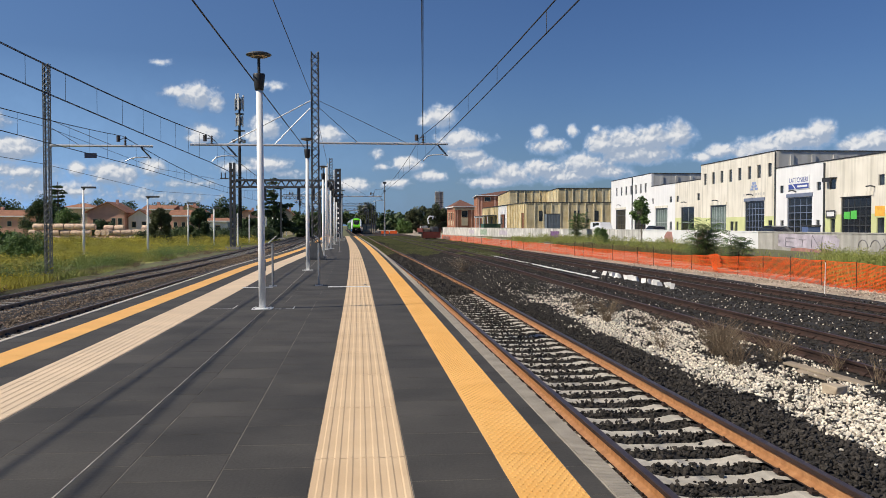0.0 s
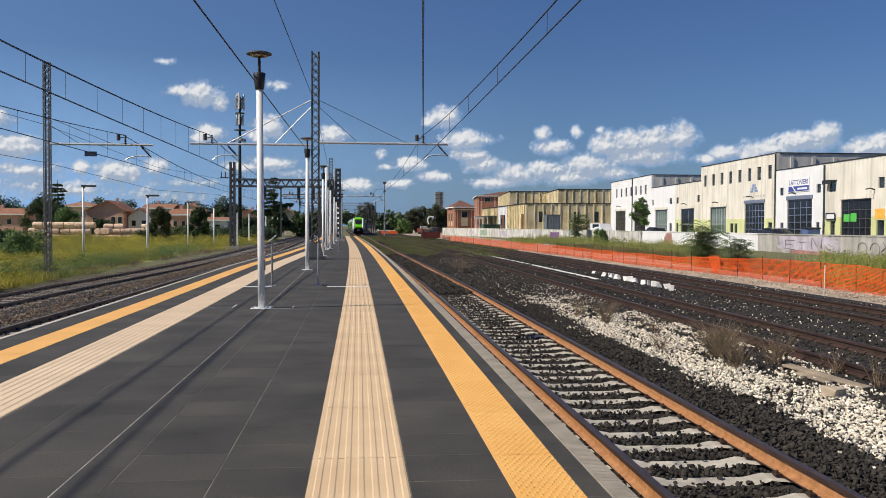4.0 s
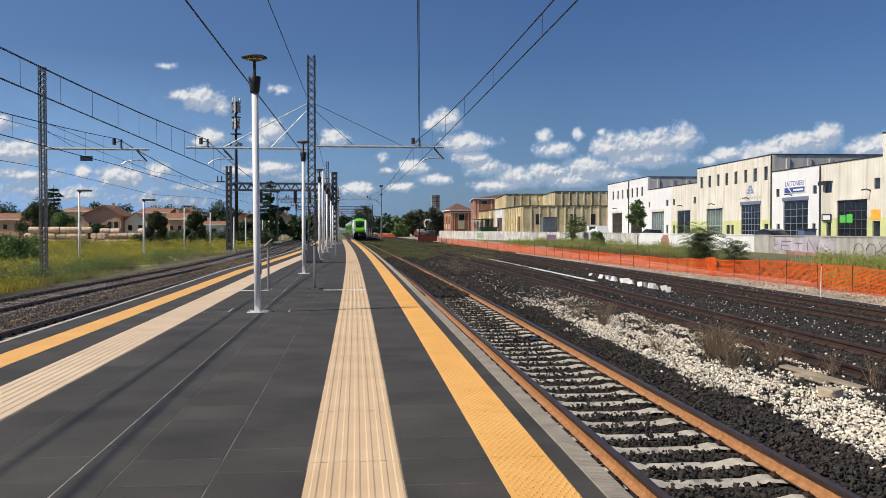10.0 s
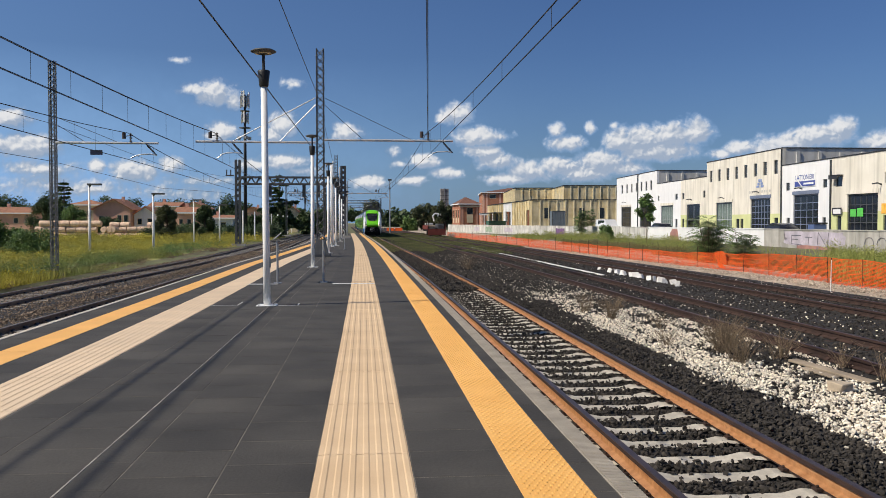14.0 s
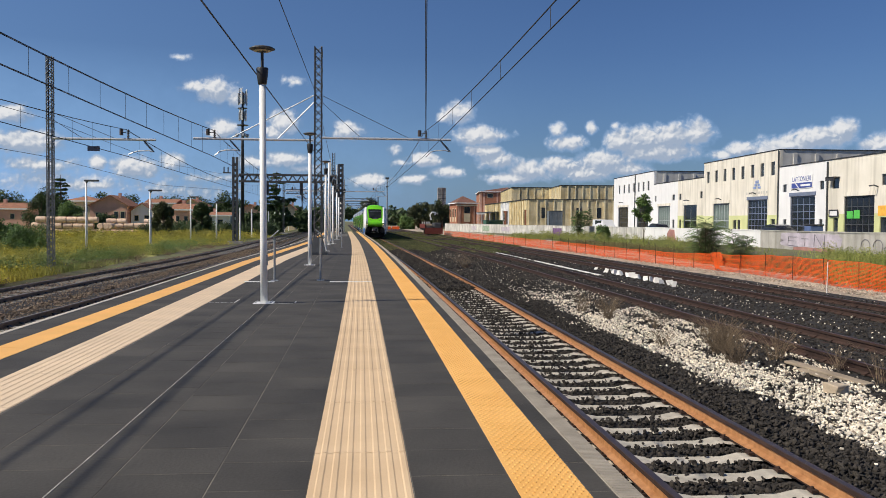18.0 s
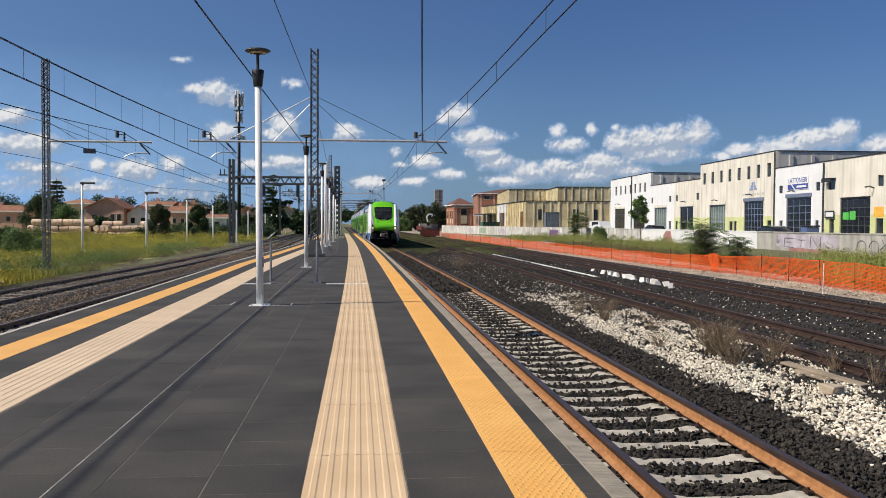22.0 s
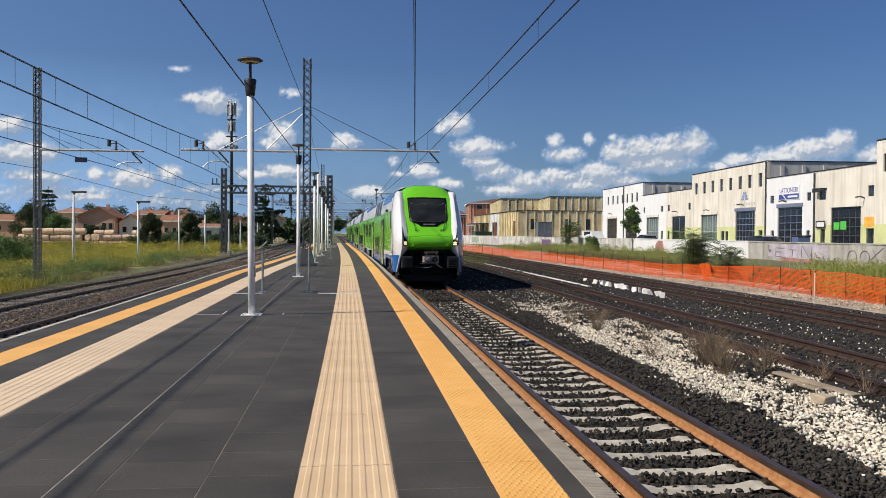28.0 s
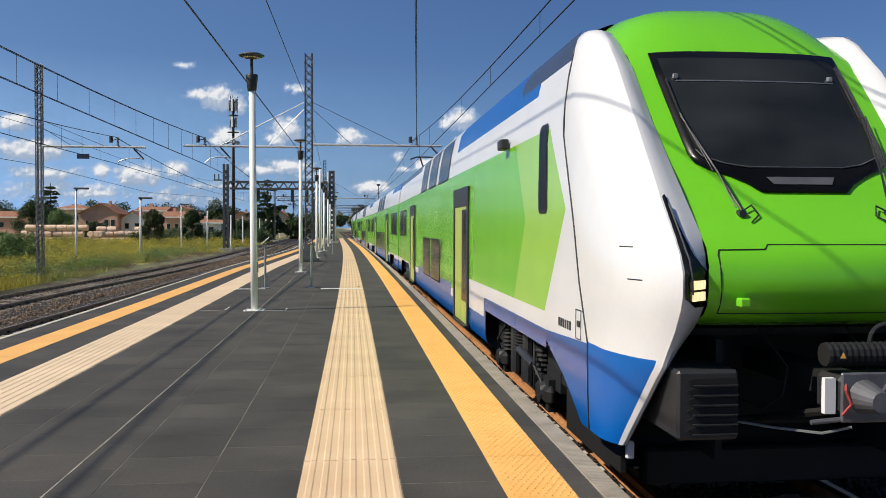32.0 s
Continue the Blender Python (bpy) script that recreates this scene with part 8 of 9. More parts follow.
tree("tree", "slender leafy sapling with a small crown before the white wall", 25.2, 75.5, -0.6, 4.6, 0.85, M_LEAF, 1500, 0.08, 0.05, "", 0.55)
frond_shrub("tall green shrub before the ochre hall", 27.2, 107, -0.3, 3.6, 1.15, 190, 0.20)
frond_shrub("small green sapling before the ochre hall", 29.6, 112, -0.3, 4.2, 0.9, 130, 0.20)
tree("shrub", "round green bush by the boundary wall", 26.2, 92, -0.4, 1.7, 0.9, M_LEAF, 2600, 0.06, 0.05, "", 0.1)
cl_ = np.stack([rng.uniform(23.0, 29.0, 360), 30 + 95 * rng.uniform(0, 1, 360), rng.uniform(-0.6, 0.25, 360)], 1)
q_ = cl_[:, 0] / cl_[:, 1]
cl_ = cl_[(q_ < 0.42) | (q_ > 0.56) | (rng.uniform(0, 1, 360) < 0.12)]
v_, f_ = leaf_cloud(cl_, rng.uniform(0.25, 0.75, len(cl_)), 240 * len(cl_), 0.024, rng, 0.8)
bulk("weed_clumps", v_, f_, M_WEED, "yellow-green weed clumps before the boundary wall", "weeds")
for x, y, h, r in ((15.5, 262, 7.2, 2.6), (18.6, 268, 8.6, 3.2), (22.0, 262, 8.4, 3.0), (25.3, 266, 7.2, 2.8)):
    tree("tree", "olive-brown tree behind the sidings", x, y, -0.8, h, r, M_LEAFB, 7000, 0.15, 0.25, "trees beyond the sidings", 0.15)
tree("tree", "low green bush behind the sidings", 13.0, 258, -0.8, 3.4, 2.6, M_LEAF, 5000, 0.13, 0.15, "trees beyond the sidings", 0.1)
tree("tree", "distant dark tree beside the tracks", 2.0, 330, -0.8, 11, 4.0, M_LEAFB, 6000, 0.2, 0.3, "trees beyond the sidings", 0.15)

# left-hand trees
for lab, x, y, h, r, m in (("round dark green tree beside the houses", -25.5, 112, 4.6, 1.5, M_LEAFB), ("dark leafy tree beside the houses", -21.3, 115, 4.7, 1.3, M_LEAFD),
                           ("broad dark tree beside the log stacks", -49.5, 137, 6.4, 2.5, M_LEAFD), ("yellowish leafy tree before the cream house", -49.5, 150, 5.0, 2.6, M_LEAF),
                           ("dark shrub before the pink house", -40.5, 140, 3.0, 1.9, M_LEAFD), ("leafy bush at the meadow's edge", -21.9, 58, 1.6, 1.5, M_LEAF), ("broad leafy bush at the meadow's edge", -25.0, 61, 1.9, 1.9, M_LEAF)):
    tree("tree", lab, x, y, -0.8, h, r, m, 12000, 0.075 if y > 60 else 0.04, 0.16, "trees beyond the meadow", 0.08)
conifer("dark layered conifer behind the houses", -56.0, 165, -0.8, 10.5, 4.6, M_LEAFD, 15000, 0.16, "conifers beyond the meadow")
conifer("spreading dark cedar beside the tracks", -16.5, 165, -0.8, 11.6, 4.6, M_LEAFD, 15000, 0.16, "conifers beyond the meadow")
for x, y, h, r in ((-86, 215, 9.0, 5), (-78, 220, 8.2, 5), (-68, 225, 8.6, 5), (-60, 230, 8.0, 5), (-52, 232, 8.4, 5), (-44, 235, 7.8, 4.6), (-37, 238, 8.6, 4.6), (-30, 215, 6.5, 3.6), (-25, 205, 5.4, 3.0), (-22, 170, 3.8, 2.2), (-12, 178, 4.4, 2.3), (-10.5, 200, 5.2, 2.6), (-19, 190, 5.6, 2.8), (-27, 180, 4.4, 2.6), (-15.6, 152, 3.0, 1.8)):
    tree("tree", "dark tree in the distant tree line", x, y, -0.8, h, r, M_LEAFD, 6500, 0.16, 0.25, "distant tree line", 0.1)
hv, hf = leaf_cloud(np.stack([rng.uniform(-330, 330, 420), rng.uniform(420, 520, 420), rng.uniform(0, 7, 420)], 1), rng.uniform(3, 6, 420), 26000, 1.0, rng, 0.7)
bulk("distant_woods", hv, hf, M_LEAFD, "dark band of woods on the horizon", "woods")

# ---- houses, log stacks ----
def front_gable(label, x0, x1, y, d, eave, ridge, wall, wins=(), z0=-0.8, lean=0.5):
    """A house with its gable towards the railway and its ridge running away."""
    h = thing("house", label, "house", pose(x0, y, 0), "houses beyond the meadow")
    w = x1 - x0
    c = w * lean
    bm = bmesh.new()
    shape = [(0, z0), (w, z0), (w, eave), (c, ridge), (0, eave)]
    a = [bm.verts.new((x, 0, z)) for x, z in shape]
    b = [bm.verts.new((x, d, z)) for x, z in shape]
    bm.faces.new(a)
    bm.faces.new(b[::-1])
    for i in range(5):
        bm.faces.new((a[i], b[i], b[(i + 1) % 5], a[(i + 1) % 5]))
    bmesh.ops.recalc_face_normals(bm, faces=bm.faces)
    part("wall", bm, wall, h)
    for e in (0, w):
        s_ = -0.5 if e == 0 else 0.5
        slope = (ridge - eave) / (c if e == 0 else w - c)
        bm = bmesh.new()
        lo = Vector((e + s_, 0, eave - slope * 0.5 + 0.02))
        hi = Vector((c, 0, ridge + 0.02))
        vs = []
        for yy in (-0.5, d + 0.3):
            for p in (lo, hi, hi + Vector((0, 0, 0.2)), lo + Vector((0, 0, 0.2))):
                vs.append(bm.verts.new(p + Vector((0, yy, 0))))
        for q in ((0, 1, 2, 3), (7, 6, 5, 4), (0, 4, 5, 1), (3, 2, 6, 7), (0, 3, 7, 4), (1, 5, 6, 2)):
            bm.faces.new([vs[i] for i in q])
        bmesh.ops.recalc_face_normals(bm, faces=bm.faces)
        part("roof", bm, M_ROOFT, h, "terracotta tiled roof slope")
    part("chimney", boxes((c + 0.5, c + 1.0, d * 0.4, d * 0.4 + 0.5, ridge - 0.6, ridge + 0.7)), M_PINK, h)
    for u, z, ww, hh in wins:
        wn_ = part("window", boxes((u, u + ww, -0.05, -0.004, z, z + hh)), M_CREAM, h)
        part("pane", boxes((u + 0.1, u + ww - 0.1, -0.065, -0.052, z + 0.1, z + hh - 0.1)), M_GLASSB, wn_)
    return h


front_gable("salmon-pink house with a low tiled gable roof", -52.3, -45.4, 170, 9, 4.2, 6.0, M_PINK, [(1.0, 1.6, 0.9, 1.3), (4.4, 1.7, 0.9, 1.4), (5.6, 1.7, 0.9, 1.4)], lean=0.55)
front_gable("small white house with a tiled gable roof", -45.2, -41.0, 172, 7, 3.2, 4.6, M_WHITEW, [(0.6, 1.2, 0.9, 1.2), (2.5, 1.2, 1.0, 1.2)])
gable_house("cream house with a brown tiled roof", -61.0, 182, 6.2, 9, 5.3, 6.3, M_CREAM, 0, True, [(0.8, 2.8, 0.9, 1.3), (3.8, 2.8, 0.9, 1.3)])
gable_house("long low house with a terracotta roof", -79, 185, 9.2, 9, 3.6, 4.9, M_PINK, 0, False, [(2, 1.4, 1.0, 1.2), (6, 1.4, 1.0, 1.2)])
gable_house("yellow-cream house with a terracotta roof", -50.0, 203, 6.5, 9, 5.4, 6.4, M_CREAM, 0, False, [(1.5, 3.4, 1.0, 1.3)])
front_gable("pale cream house with a terracotta gable roof", -43.0, -37.5, 205, 9, 5.0, 6.3, M_CREAM, [(1.5, 3.0, 1.0, 1.3), (3.5, 3.0, 1.0, 1.3)])
gable_house("salmon house beside a dark tree", -35.8, 165, 3.4, 7, 3.5, 4.6, M_PINK, 0, False, [(0.6, 1.2, 0.8, 1.1), (2.1, 1.2, 0.8, 1.1)])
gable_house("low white shed with a pale roof", -31.2, 168, 5.6, 8, 2.5, 3.1, M_WHITEW, 0, False, [(0.8, 0.6, 1.0, 1.1), (3.2, 0.6, 1.0, 1.1)])
front_gable("small brown house between the trees", -20.1, -16.9, 215, 5, 4.4, 5.6, M_CREAM, [(1.2, 2.6, 0.8, 0.9)])
front_gable("red-roofed house far beyond the meadow", -28.5, -22.5, 196, 8, 3.6, 5.0, M_PINK, [(2, 1.4, 1.0, 1.2)])


bale_me = None


def bale(x, y, z, r, turn=0.0):
    """A round straw bale lying on its side, its axis along x."""
    global bale_me
    if bale_me is None:
        bm = bmesh.new()
        n = 18
        pr = [(-0.70, 0.55), (-0.70, 0.86), (-0.66, 0.96), (-0.4, 1.0), (0.4, 0.99), (0.66, 0.96), (0.70, 0.86), (0.70, 0.55)]
        rings = [[bm.verts.new((u, q * math.cos(2 * math.pi * i / n), q * math.sin(2 * math.pi * i / n))) for i in range(n)] for u, q in pr]
        for a, b in zip(rings, rings[1:]):
            for i in range(n):
                bm.faces.new((a[i], a[(i + 1) % n], b[(i + 1) % n], b[i]))
        bm.faces.new(rings[0][::-1])
        bm.faces.new(rings[-1])
        bmesh.ops.recalc_face_normals(bm, faces=bm.faces)
        ob = obj_of("straw_bale", bm, M_LOG)
        bale_me = ob.data
    else:
        ob = new("straw_bale", bale_me)
    ob.matrix_basis = pose(x, y, z, 0, 0, turn) @ pose(0, 0, 0, rng.uniform(0, 360), 0, 0) @ Matrix.Diagonal((1, r, r, 1))
    tagged(ob, "round pale straw bale lying in a stacked row", "straw bale", "stacked straw bales")


# three stacks: rows of bales end to end, one row on another
for y, rows_b in ((130, ((-48.0, 7, -0.33), (-48.2, 6, 0.55), (-47.6, 6, 1.43))), (132, ((-39.0, 5, -0.33), (-38.6, 5, 0.55), (-38.2, 2, 1.2))), (134, ((-33.8, 3, -0.33), (-33.4, 3, 0.45), (-33.2, 2, 1.2)))):
    for x0, n, z in rows_b:
        for i in range(n):
            bale(x0 + 0.7 + i * 1.47 + rng.uniform(-0.03, 0.03), y + rng.uniform(-0.08, 0.08), z, 0.46, rng.uniform(-3, 3))
for x in (-38.5, -37.7, -37.2):
    bale(x + 0.1, 130.2, 0.55, 0.45, 84)

# ---- loose things on the sidings ----
pk = thing("plank", "weathered grey wooden plank lying on pale stones", "plank", pose(6.86, 13.35, BED + 0.05, 3, 2, -79))
part("board", bev_box(0.1, 1.85, -0.10, 0.07, 0.02, 0.06, 0.008, 1), M_WOOD, pk)
part("board", bev_box(0.55, 1.30, -0.24, -0.12, 0.0, 0.035, 0.008, 1), M_WOOD, pk)
M_BLOCK = mat("sandy_concrete", (0.52, 0.42, 0.30), 0.9, var=0.15, scale=6, fine=50, bump=0.5)
blk_ = obj_of("stone_block", bev_box(-0.15, 0.15, -0.10, 0.10, 0, 0.13, 0.02, 3), M_BLOCK)
for v in blk_.data.vertices:
    v.co += Vector((noise.noise(v.co * 9), noise.noise(v.co * 9 + Vector((5, 0, 0))), noise.noise(v.co * 9 + Vector((0, 7, 0))))) * 0.05
blk_.matrix_basis = pose(6.40, 11.02, BED + 0.01, 3, 4, 24)
tagged(blk_, "broken pale concrete block beside a plank", "block")
pipe = thing("white_pipe", "long white plastic duct lying between the sidings", "pipe", None)
part("duct", swept([(10.44, BED - 0.01), (10.44, BED + 0.05), (10.53, BED + 0.05), (10.53, BED - 0.01)], 36.5, 78), M_LINEW, pipe)
M_SHEET = mat("pale_cover_concrete", (0.78, 0.75, 0.69), 0.85, var=0.1, scale=3, fine=20, bump=0.3)
for i in range(21):  # broken trough covers, leaning on one another like fallen dominoes
    w_, d_ = rng.uniform(0.07, 0.14), rng.uniform(0.09, 0.16)
    bm = bev_box(-w_, w_, -d_, d_, 0.0, 0.045, 0.010, 1)
    for v in bm.verts:
        v.co += Vector((0.05 * noise.noise((v.co.y * 4, v.co.x * 3, i * 1.7)), 0, 0.03 * noise.noise((v.co.x * 3, v.co.y * 3, i * 2.7))))
    bmesh.ops.transform(bm, matrix=Matrix.Rotation(radians(rng.uniform(20, 80)), 4, "X"), verts=bm.verts)
    ob = obj_of("trough_cover", bm, M_SHEET)
    y = 30.2 + i * 0.46 if i < 20 else 40.8
    ob.matrix_basis = pose(11.5 + bend(y) + rng.uniform(-0.13, 0.13), y, BED + 0.07, rng.uniform(-6, 6), rng.uniform(-14, 14), rng.uniform(-55, 55))
    tagged(ob, "broken pale concrete trough cover beside the siding", "trough cover", "trough covers on the sidings")


def parked_car(label, x, y, z, turn, paint_mat, van=False):
    c = thing("parked_car" if not van else "parked_van", label, "car" if not van else "van", pose(x, y, z, 0, 0, turn), "vehicles in the yard")
    L, W = (4.2, 1.72) if not van else (4.6, 1.85)
    h1, h2 = (0.92, 1.45) if not van else (1.1, 1.95)
    pr = [(0, 0.3), (0, 0.6), (0.12, 0.74), (0.5, 0.84), (1.0, h1), (1.3, 1.14), (1.65, 1.34), (2.0, 1.43), (2.5, 1.46), (3.0, 1.42), (3.4, 1.31), (3.75, 1.10), (4.0, h1 + 0.02), (4.16, 0.84), (L, 0.6), (L, 0.3)] if not van else [(0, 0.35), (0, 0.8), (0.7, h1), (1.2, h2 - 0.05), (1.5, h2), (L - 0.1, h2), (L, h2 - 0.15), (L, 0.35)]
    bm = bmesh.new()
    sides = []
    for s in (-1, 1):
        sides.append([bm.verts.new((s * W / 2 * (0.86 if q > h1 + 0.1 else 1.0), p - L / 2, q)) for p, q in pr])
    bm.faces.new(sides[0])
    bm.faces.new(sides[1][::-1])
    for i in range(len(pr)):
        j = (i + 1) % len(pr)
        bm.faces.new((sides[0][i], sides[1][i], sides[1][j], sides[0][j]))
    bmesh.ops.recalc_face_normals(bm, faces=bm.faces)
    part("body", bm, paint_mat, c)
    for s in (-1, 1):
        part("side_window", boxes((min(s * W * 0.434, s * W * 0.47), max(s * W * 0.434, s * W * 0.47), -L / 2 + 1.45, L / 2 - 1.0, h1 + 0.05, h2 - 0.12)), M_GLASSB, c)
        for yw in (-L / 2 + 0.8, L / 2 - 0.8):
            b2 = bmesh.new()
            tube(b2, (s * (W / 2 - 0.2), yw, 0.31), (s * (W / 2 + 0.01), yw, 0.31), 0.31, n=18)
            wh = part("wheel", b2, M_BLACK, c)
            b2 = bmesh.new()
            tube(b2, (s * (W / 2 + 0.005), yw, 0.31), (s * (W / 2 + 0.02), yw, 0.31), 0.19, n=14)
            part("rim", b2, M_STEEL, wh)
    return c


M_CARB = paint("black_car_paint", (0.02, 0.02, 0.022))
parked_car("black car parked behind the yard wall", 36.5, 72.3, YARD, 4, M_CARB)
parked_car("dark car parked before the workshops", 38.2, 108, YARD, 4, M_CARB)
parked_car("white van parked before the ochre hall", 34.6, 121, YARD, 8, M_TWHITE, True)
M_BIN = mat("blue_bin_plastic", (0.10, 0.15, 0.30), 0.5, var=0.1, bump=0.05)
bn = thing("waste_container", "blue-grey waste container before the workshops", "container", pose(39.2, 71.6, YARD, 0, 0, -2))
part("bin_body", bev_box(-0.6, 0.6, -0.55, 0.55, 0.08, 1.35, 0.06, 1), M_BIN, bn)
part("lid", bev_box(-0.66, 0.66, -0.6, 0.6, 1.36, 1.5, 0.05, 1), M_CAP, bn)
M_SKIP = mat("green_skip_paint", (0.05, 0.12, 0.08), 0.6, var=0.2, bump=0.1)
for x, y in ((25.9, 172), (27.0, 176)):
    sk = thing("waste_skip", "dark green metal skip beside the ochre hall", "skip", pose(x, y, -0.3, 0, 0, 10), "skips in the yard")
    part("tub", bev_box(-1.6, 1.6, -0.9, 0.9, 0.0, 2.2, 0.08, 1), M_SKIP, sk)
    part("rim", boxes((-1.7, 1.7, -1.0, -0.9, 2.12, 2.25), (-1.7, 1.7, 0.9, 1.0, 2.12, 2.25)), M_SKIP, sk)

M_BOXC = mat("blue_grey_container_paint", (0.13, 0.16, 0.19), 0.6, var=0.2, scale=1.2, fine=12, bump=0.1, stain=0.3)
bc = thing("box_container", "blue-grey steel box container before the ochre hall", "container", pose(32.9, 150, -0.3, 0, 0, -8))
part("shell", boxes((0, 2.3, 0, 6, 0.15, 3.95)), M_BOXC, bc)
for k in range(8):
    part("corrugation", boxes((0.12 + k * 0.28, 0.24 + k * 0.28, -0.05, -0.002, 0.3, 3.8)), M_BOXC, bc)
part("frame", boxes((-0.04, 0.06, -0.08, -0.002, 0.0, 4.0), (2.24, 2.34, -0.08, -0.002, 0.0, 4.0), (0.062, 2.238, -0.08, -0.002, 3.85, 4.0)), M_GALVD, bc)
# works wagon with a crane on the far siding
M_RED = mat("faded_red_wagon", (0.17, 0.035, 0.022), 0.7, var=0.2, scale=1.5, fine=14, bump=0.1)
wg = thing("works_wagon", "red works wagon with a folded white crane", "wagon", pose(11.3, 138, RAIL, 0, 0, 1.5))
part("chassis", boxes((-1.35, 1.35, 0, 9, 0.75, 1.05)), M_TDARK, wg)
part("side_board", boxes((-1.45, 1.45, -0.05, 0.0, 0.15, 1.15)), M_RED, wg, "faded red headboard")
for s in (-1, 1):
    part("side_board", boxes((min(s * 1.42, s * 1.48), max(s * 1.42, s * 1.48), 0.0, 9, 1.06, 1.7)), M_RED, wg)
    for yw in (1.2, 3.0, 6.4, 8.2):
        b3 = bmesh.new()
        tube(b3, (s * 0.70, yw, 0.45), (s * 0.84, yw, 0.45), 0.45, n=20)
        part("wheel", b3, M_RUSTD, wg)
part("load", bev_box(-1.3, -0.2, 0.3, 3.2, 1.06, 1.75, 0.1, 1), M_WOOD, wg, "tan crate")
part("load", bev_box(0.1, 1.25, 0.5, 4.2, 1.06, 1.95, 0.1, 1), M_GALVD, wg, "dark machine housing")
for x in (-1.38, 1.38):
    for y in (0.1, 2.9, 5.8, 8.8):
        part("stanchion", boxes((x - 0.05, x + 0.05, y - 0.05, y + 0.05, 1.06, 2.35)), M_RUSTD, wg)
part("load", bev_box(-1.2, -0.1, 4.6, 8.6, 1.06, 2.1, 0.1, 1), M_GREYP, wg)
part("crane", tubes([((-0.3, 1.5, 2.4), (-0.5, 1.5, 3.2)), ((-0.5, 1.5, 3.2), (-0.2, 1.5, 3.65)), ((-0.2, 1.5, 3.65), (0.5, 1.6, 3.6)), ((0.5, 1.6, 3.6), (0.3, 1.7, 3.2))], 0.12, 8), M_WHITEW, wg, "folded white crane arm")
hut = thing("signal_hut", "small pale trackside hut with a flat roof", "hut", pose(2.0, 262, 0))
part("wall", boxes((-1.6, 2.2, 0, 3, -0.9, 1.9)), M_CREAM, hut)
part("roof", boxes((-1.9, 2.5, -0.3, 3.3, 1.9, 2.15)), M_GALVD, hut)
for i in range(2):
    br = thing("road_barrier", "low orange and white works barrier by the tracks", "barrier", pose(6.2 + i * 2.3, 225 + i * 3, -0.9, 0, 0, -15), "works barriers")
    part("panel", boxes((-1.0, 1.0, -0.05, 0.05, 0.35, 1.1)), M_ORANGE, br)
    for u in (-0.9, 0.8):
        part("foot", boxes((u, u + 0.1, -0.3, 0.3, 0, 0.35)), M_GALVD, br)


# ---- clouds: one far backdrop that drifts slowly ----
def cloud_backdrop():
    R = 3300.0
    bm = bmesh.new()
    az = np.linspace(-62, 62, 63)
    rows_ = []
    for e in np.linspace(-1.0, 34, 12):
        rows_.append([bm.verts.new((R * math.sin(radians(a)), R * math.cos(radians(a)), R * math.tan(radians(e)))) for a in az])
    for a, b in zip(rows_, rows_[1:]):
        for i in range(len(az) - 1):
            bm.faces.new((a[i], a[i + 1], b[i + 1], b[i]))
    m = bpy.data.materials.new("cloud_layer")
    m.use_nodes = True
    n, l = m.node_tree.nodes, m.node_tree.links
    n.remove(n["Principled BSDF"])
    tc = n.new("ShaderNodeTexCoord")
    sp = n.new("ShaderNodeSeparateXYZ")
    l.new(tc.outputs["Object"], sp.inputs[0])

    def op(kind, a, b=0.0, c=0.0):
        k = n.new("ShaderNodeMath")
        k.operation = kind
        for i, v in enumerate((a, b, c)):
            if isinstance(v, (int, float)):
                k.inputs[i].default_value = v
            else:
                l.new(v, k.inputs[i])
        return k.outputs[0]

    u = op("MULTIPLY", op("ARCTAN2", sp.outputs[0], sp.outputs[1]), 57.296)
    v = op("MULTIPLY", op("DIVIDE", sp.outputs[2], R), 57.296)
    cmb = n.new("ShaderNodeCombineXYZ")
    l.new(u, cmb.inputs[0])
    l.new(v, cmb.inputs[1])

    def tex(scale, detail, shift=(0, 0, 0), rough=0.6):
        k = n.new("ShaderNodeTexNoise")
        k.inputs["Scale"].default_value, k.inputs["Detail"].default_value, k.inputs["Roughness"].default_value = scale, detail, rough
        mp = n.new("ShaderNodeVectorMath")
        mp.inputs[1].default_value = shift
        l.new(cmb.outputs[0], mp.inputs[0])
        l.new(mp.outputs[0], k.inputs["Vector"])
        return k.outputs[0]

    def lumps(du, dv):
        best = None
        for row in CLOUDS:
            cu, cv, ru, rv = row[:4]
            k = n.new("ShaderNodeVectorMath")
            k.operation = "MULTIPLY_ADD"
            l.new(cmb.outputs[0], k.inputs[0])
            ru, rv = ru * 1.14, rv * 1.28  # the rims are eaten away
            k.inputs[1].default_value = (1 / ru, 1 / rv, 0)
            k.inputs[2].default_value = ((du - cu) / ru, (dv - cv) / rv, 0)
            q = n.new("ShaderNodeVectorMath")
            q.operation = "LENGTH"
            l.new(k.outputs[0], q.inputs[0])
            body = row[4] if len(row) > 4 else 1.0
            d = op("MULTIPLY_ADD", q.outputs["Value"], -body, body)
            best = d if best is None else op("SMOOTH_MAX", best, d, 0.18)
        return best

    # heaped outline: rounded billows of three sizes eat into the soft lumps
    def billow(scale, shift=(0, 0, 0)):
        k = n.new("ShaderNodeTexVoronoi")
        k.feature = "SMOOTH_F1"
        k.inputs["Scale"].default_value, k.inputs["Smoothness"].default_value = scale, 0.35
        mp = n.new("ShaderNodeVectorMath")
        mp.inputs[1].default_value = shift
        l.new(warp, mp.inputs[0])
        l.new(mp.outputs[0], k.inputs["Vector"])
        return op("SUBTRACT", 0.5, k.outputs["Distance"])

    wob = n.new("ShaderNodeTexNoise")
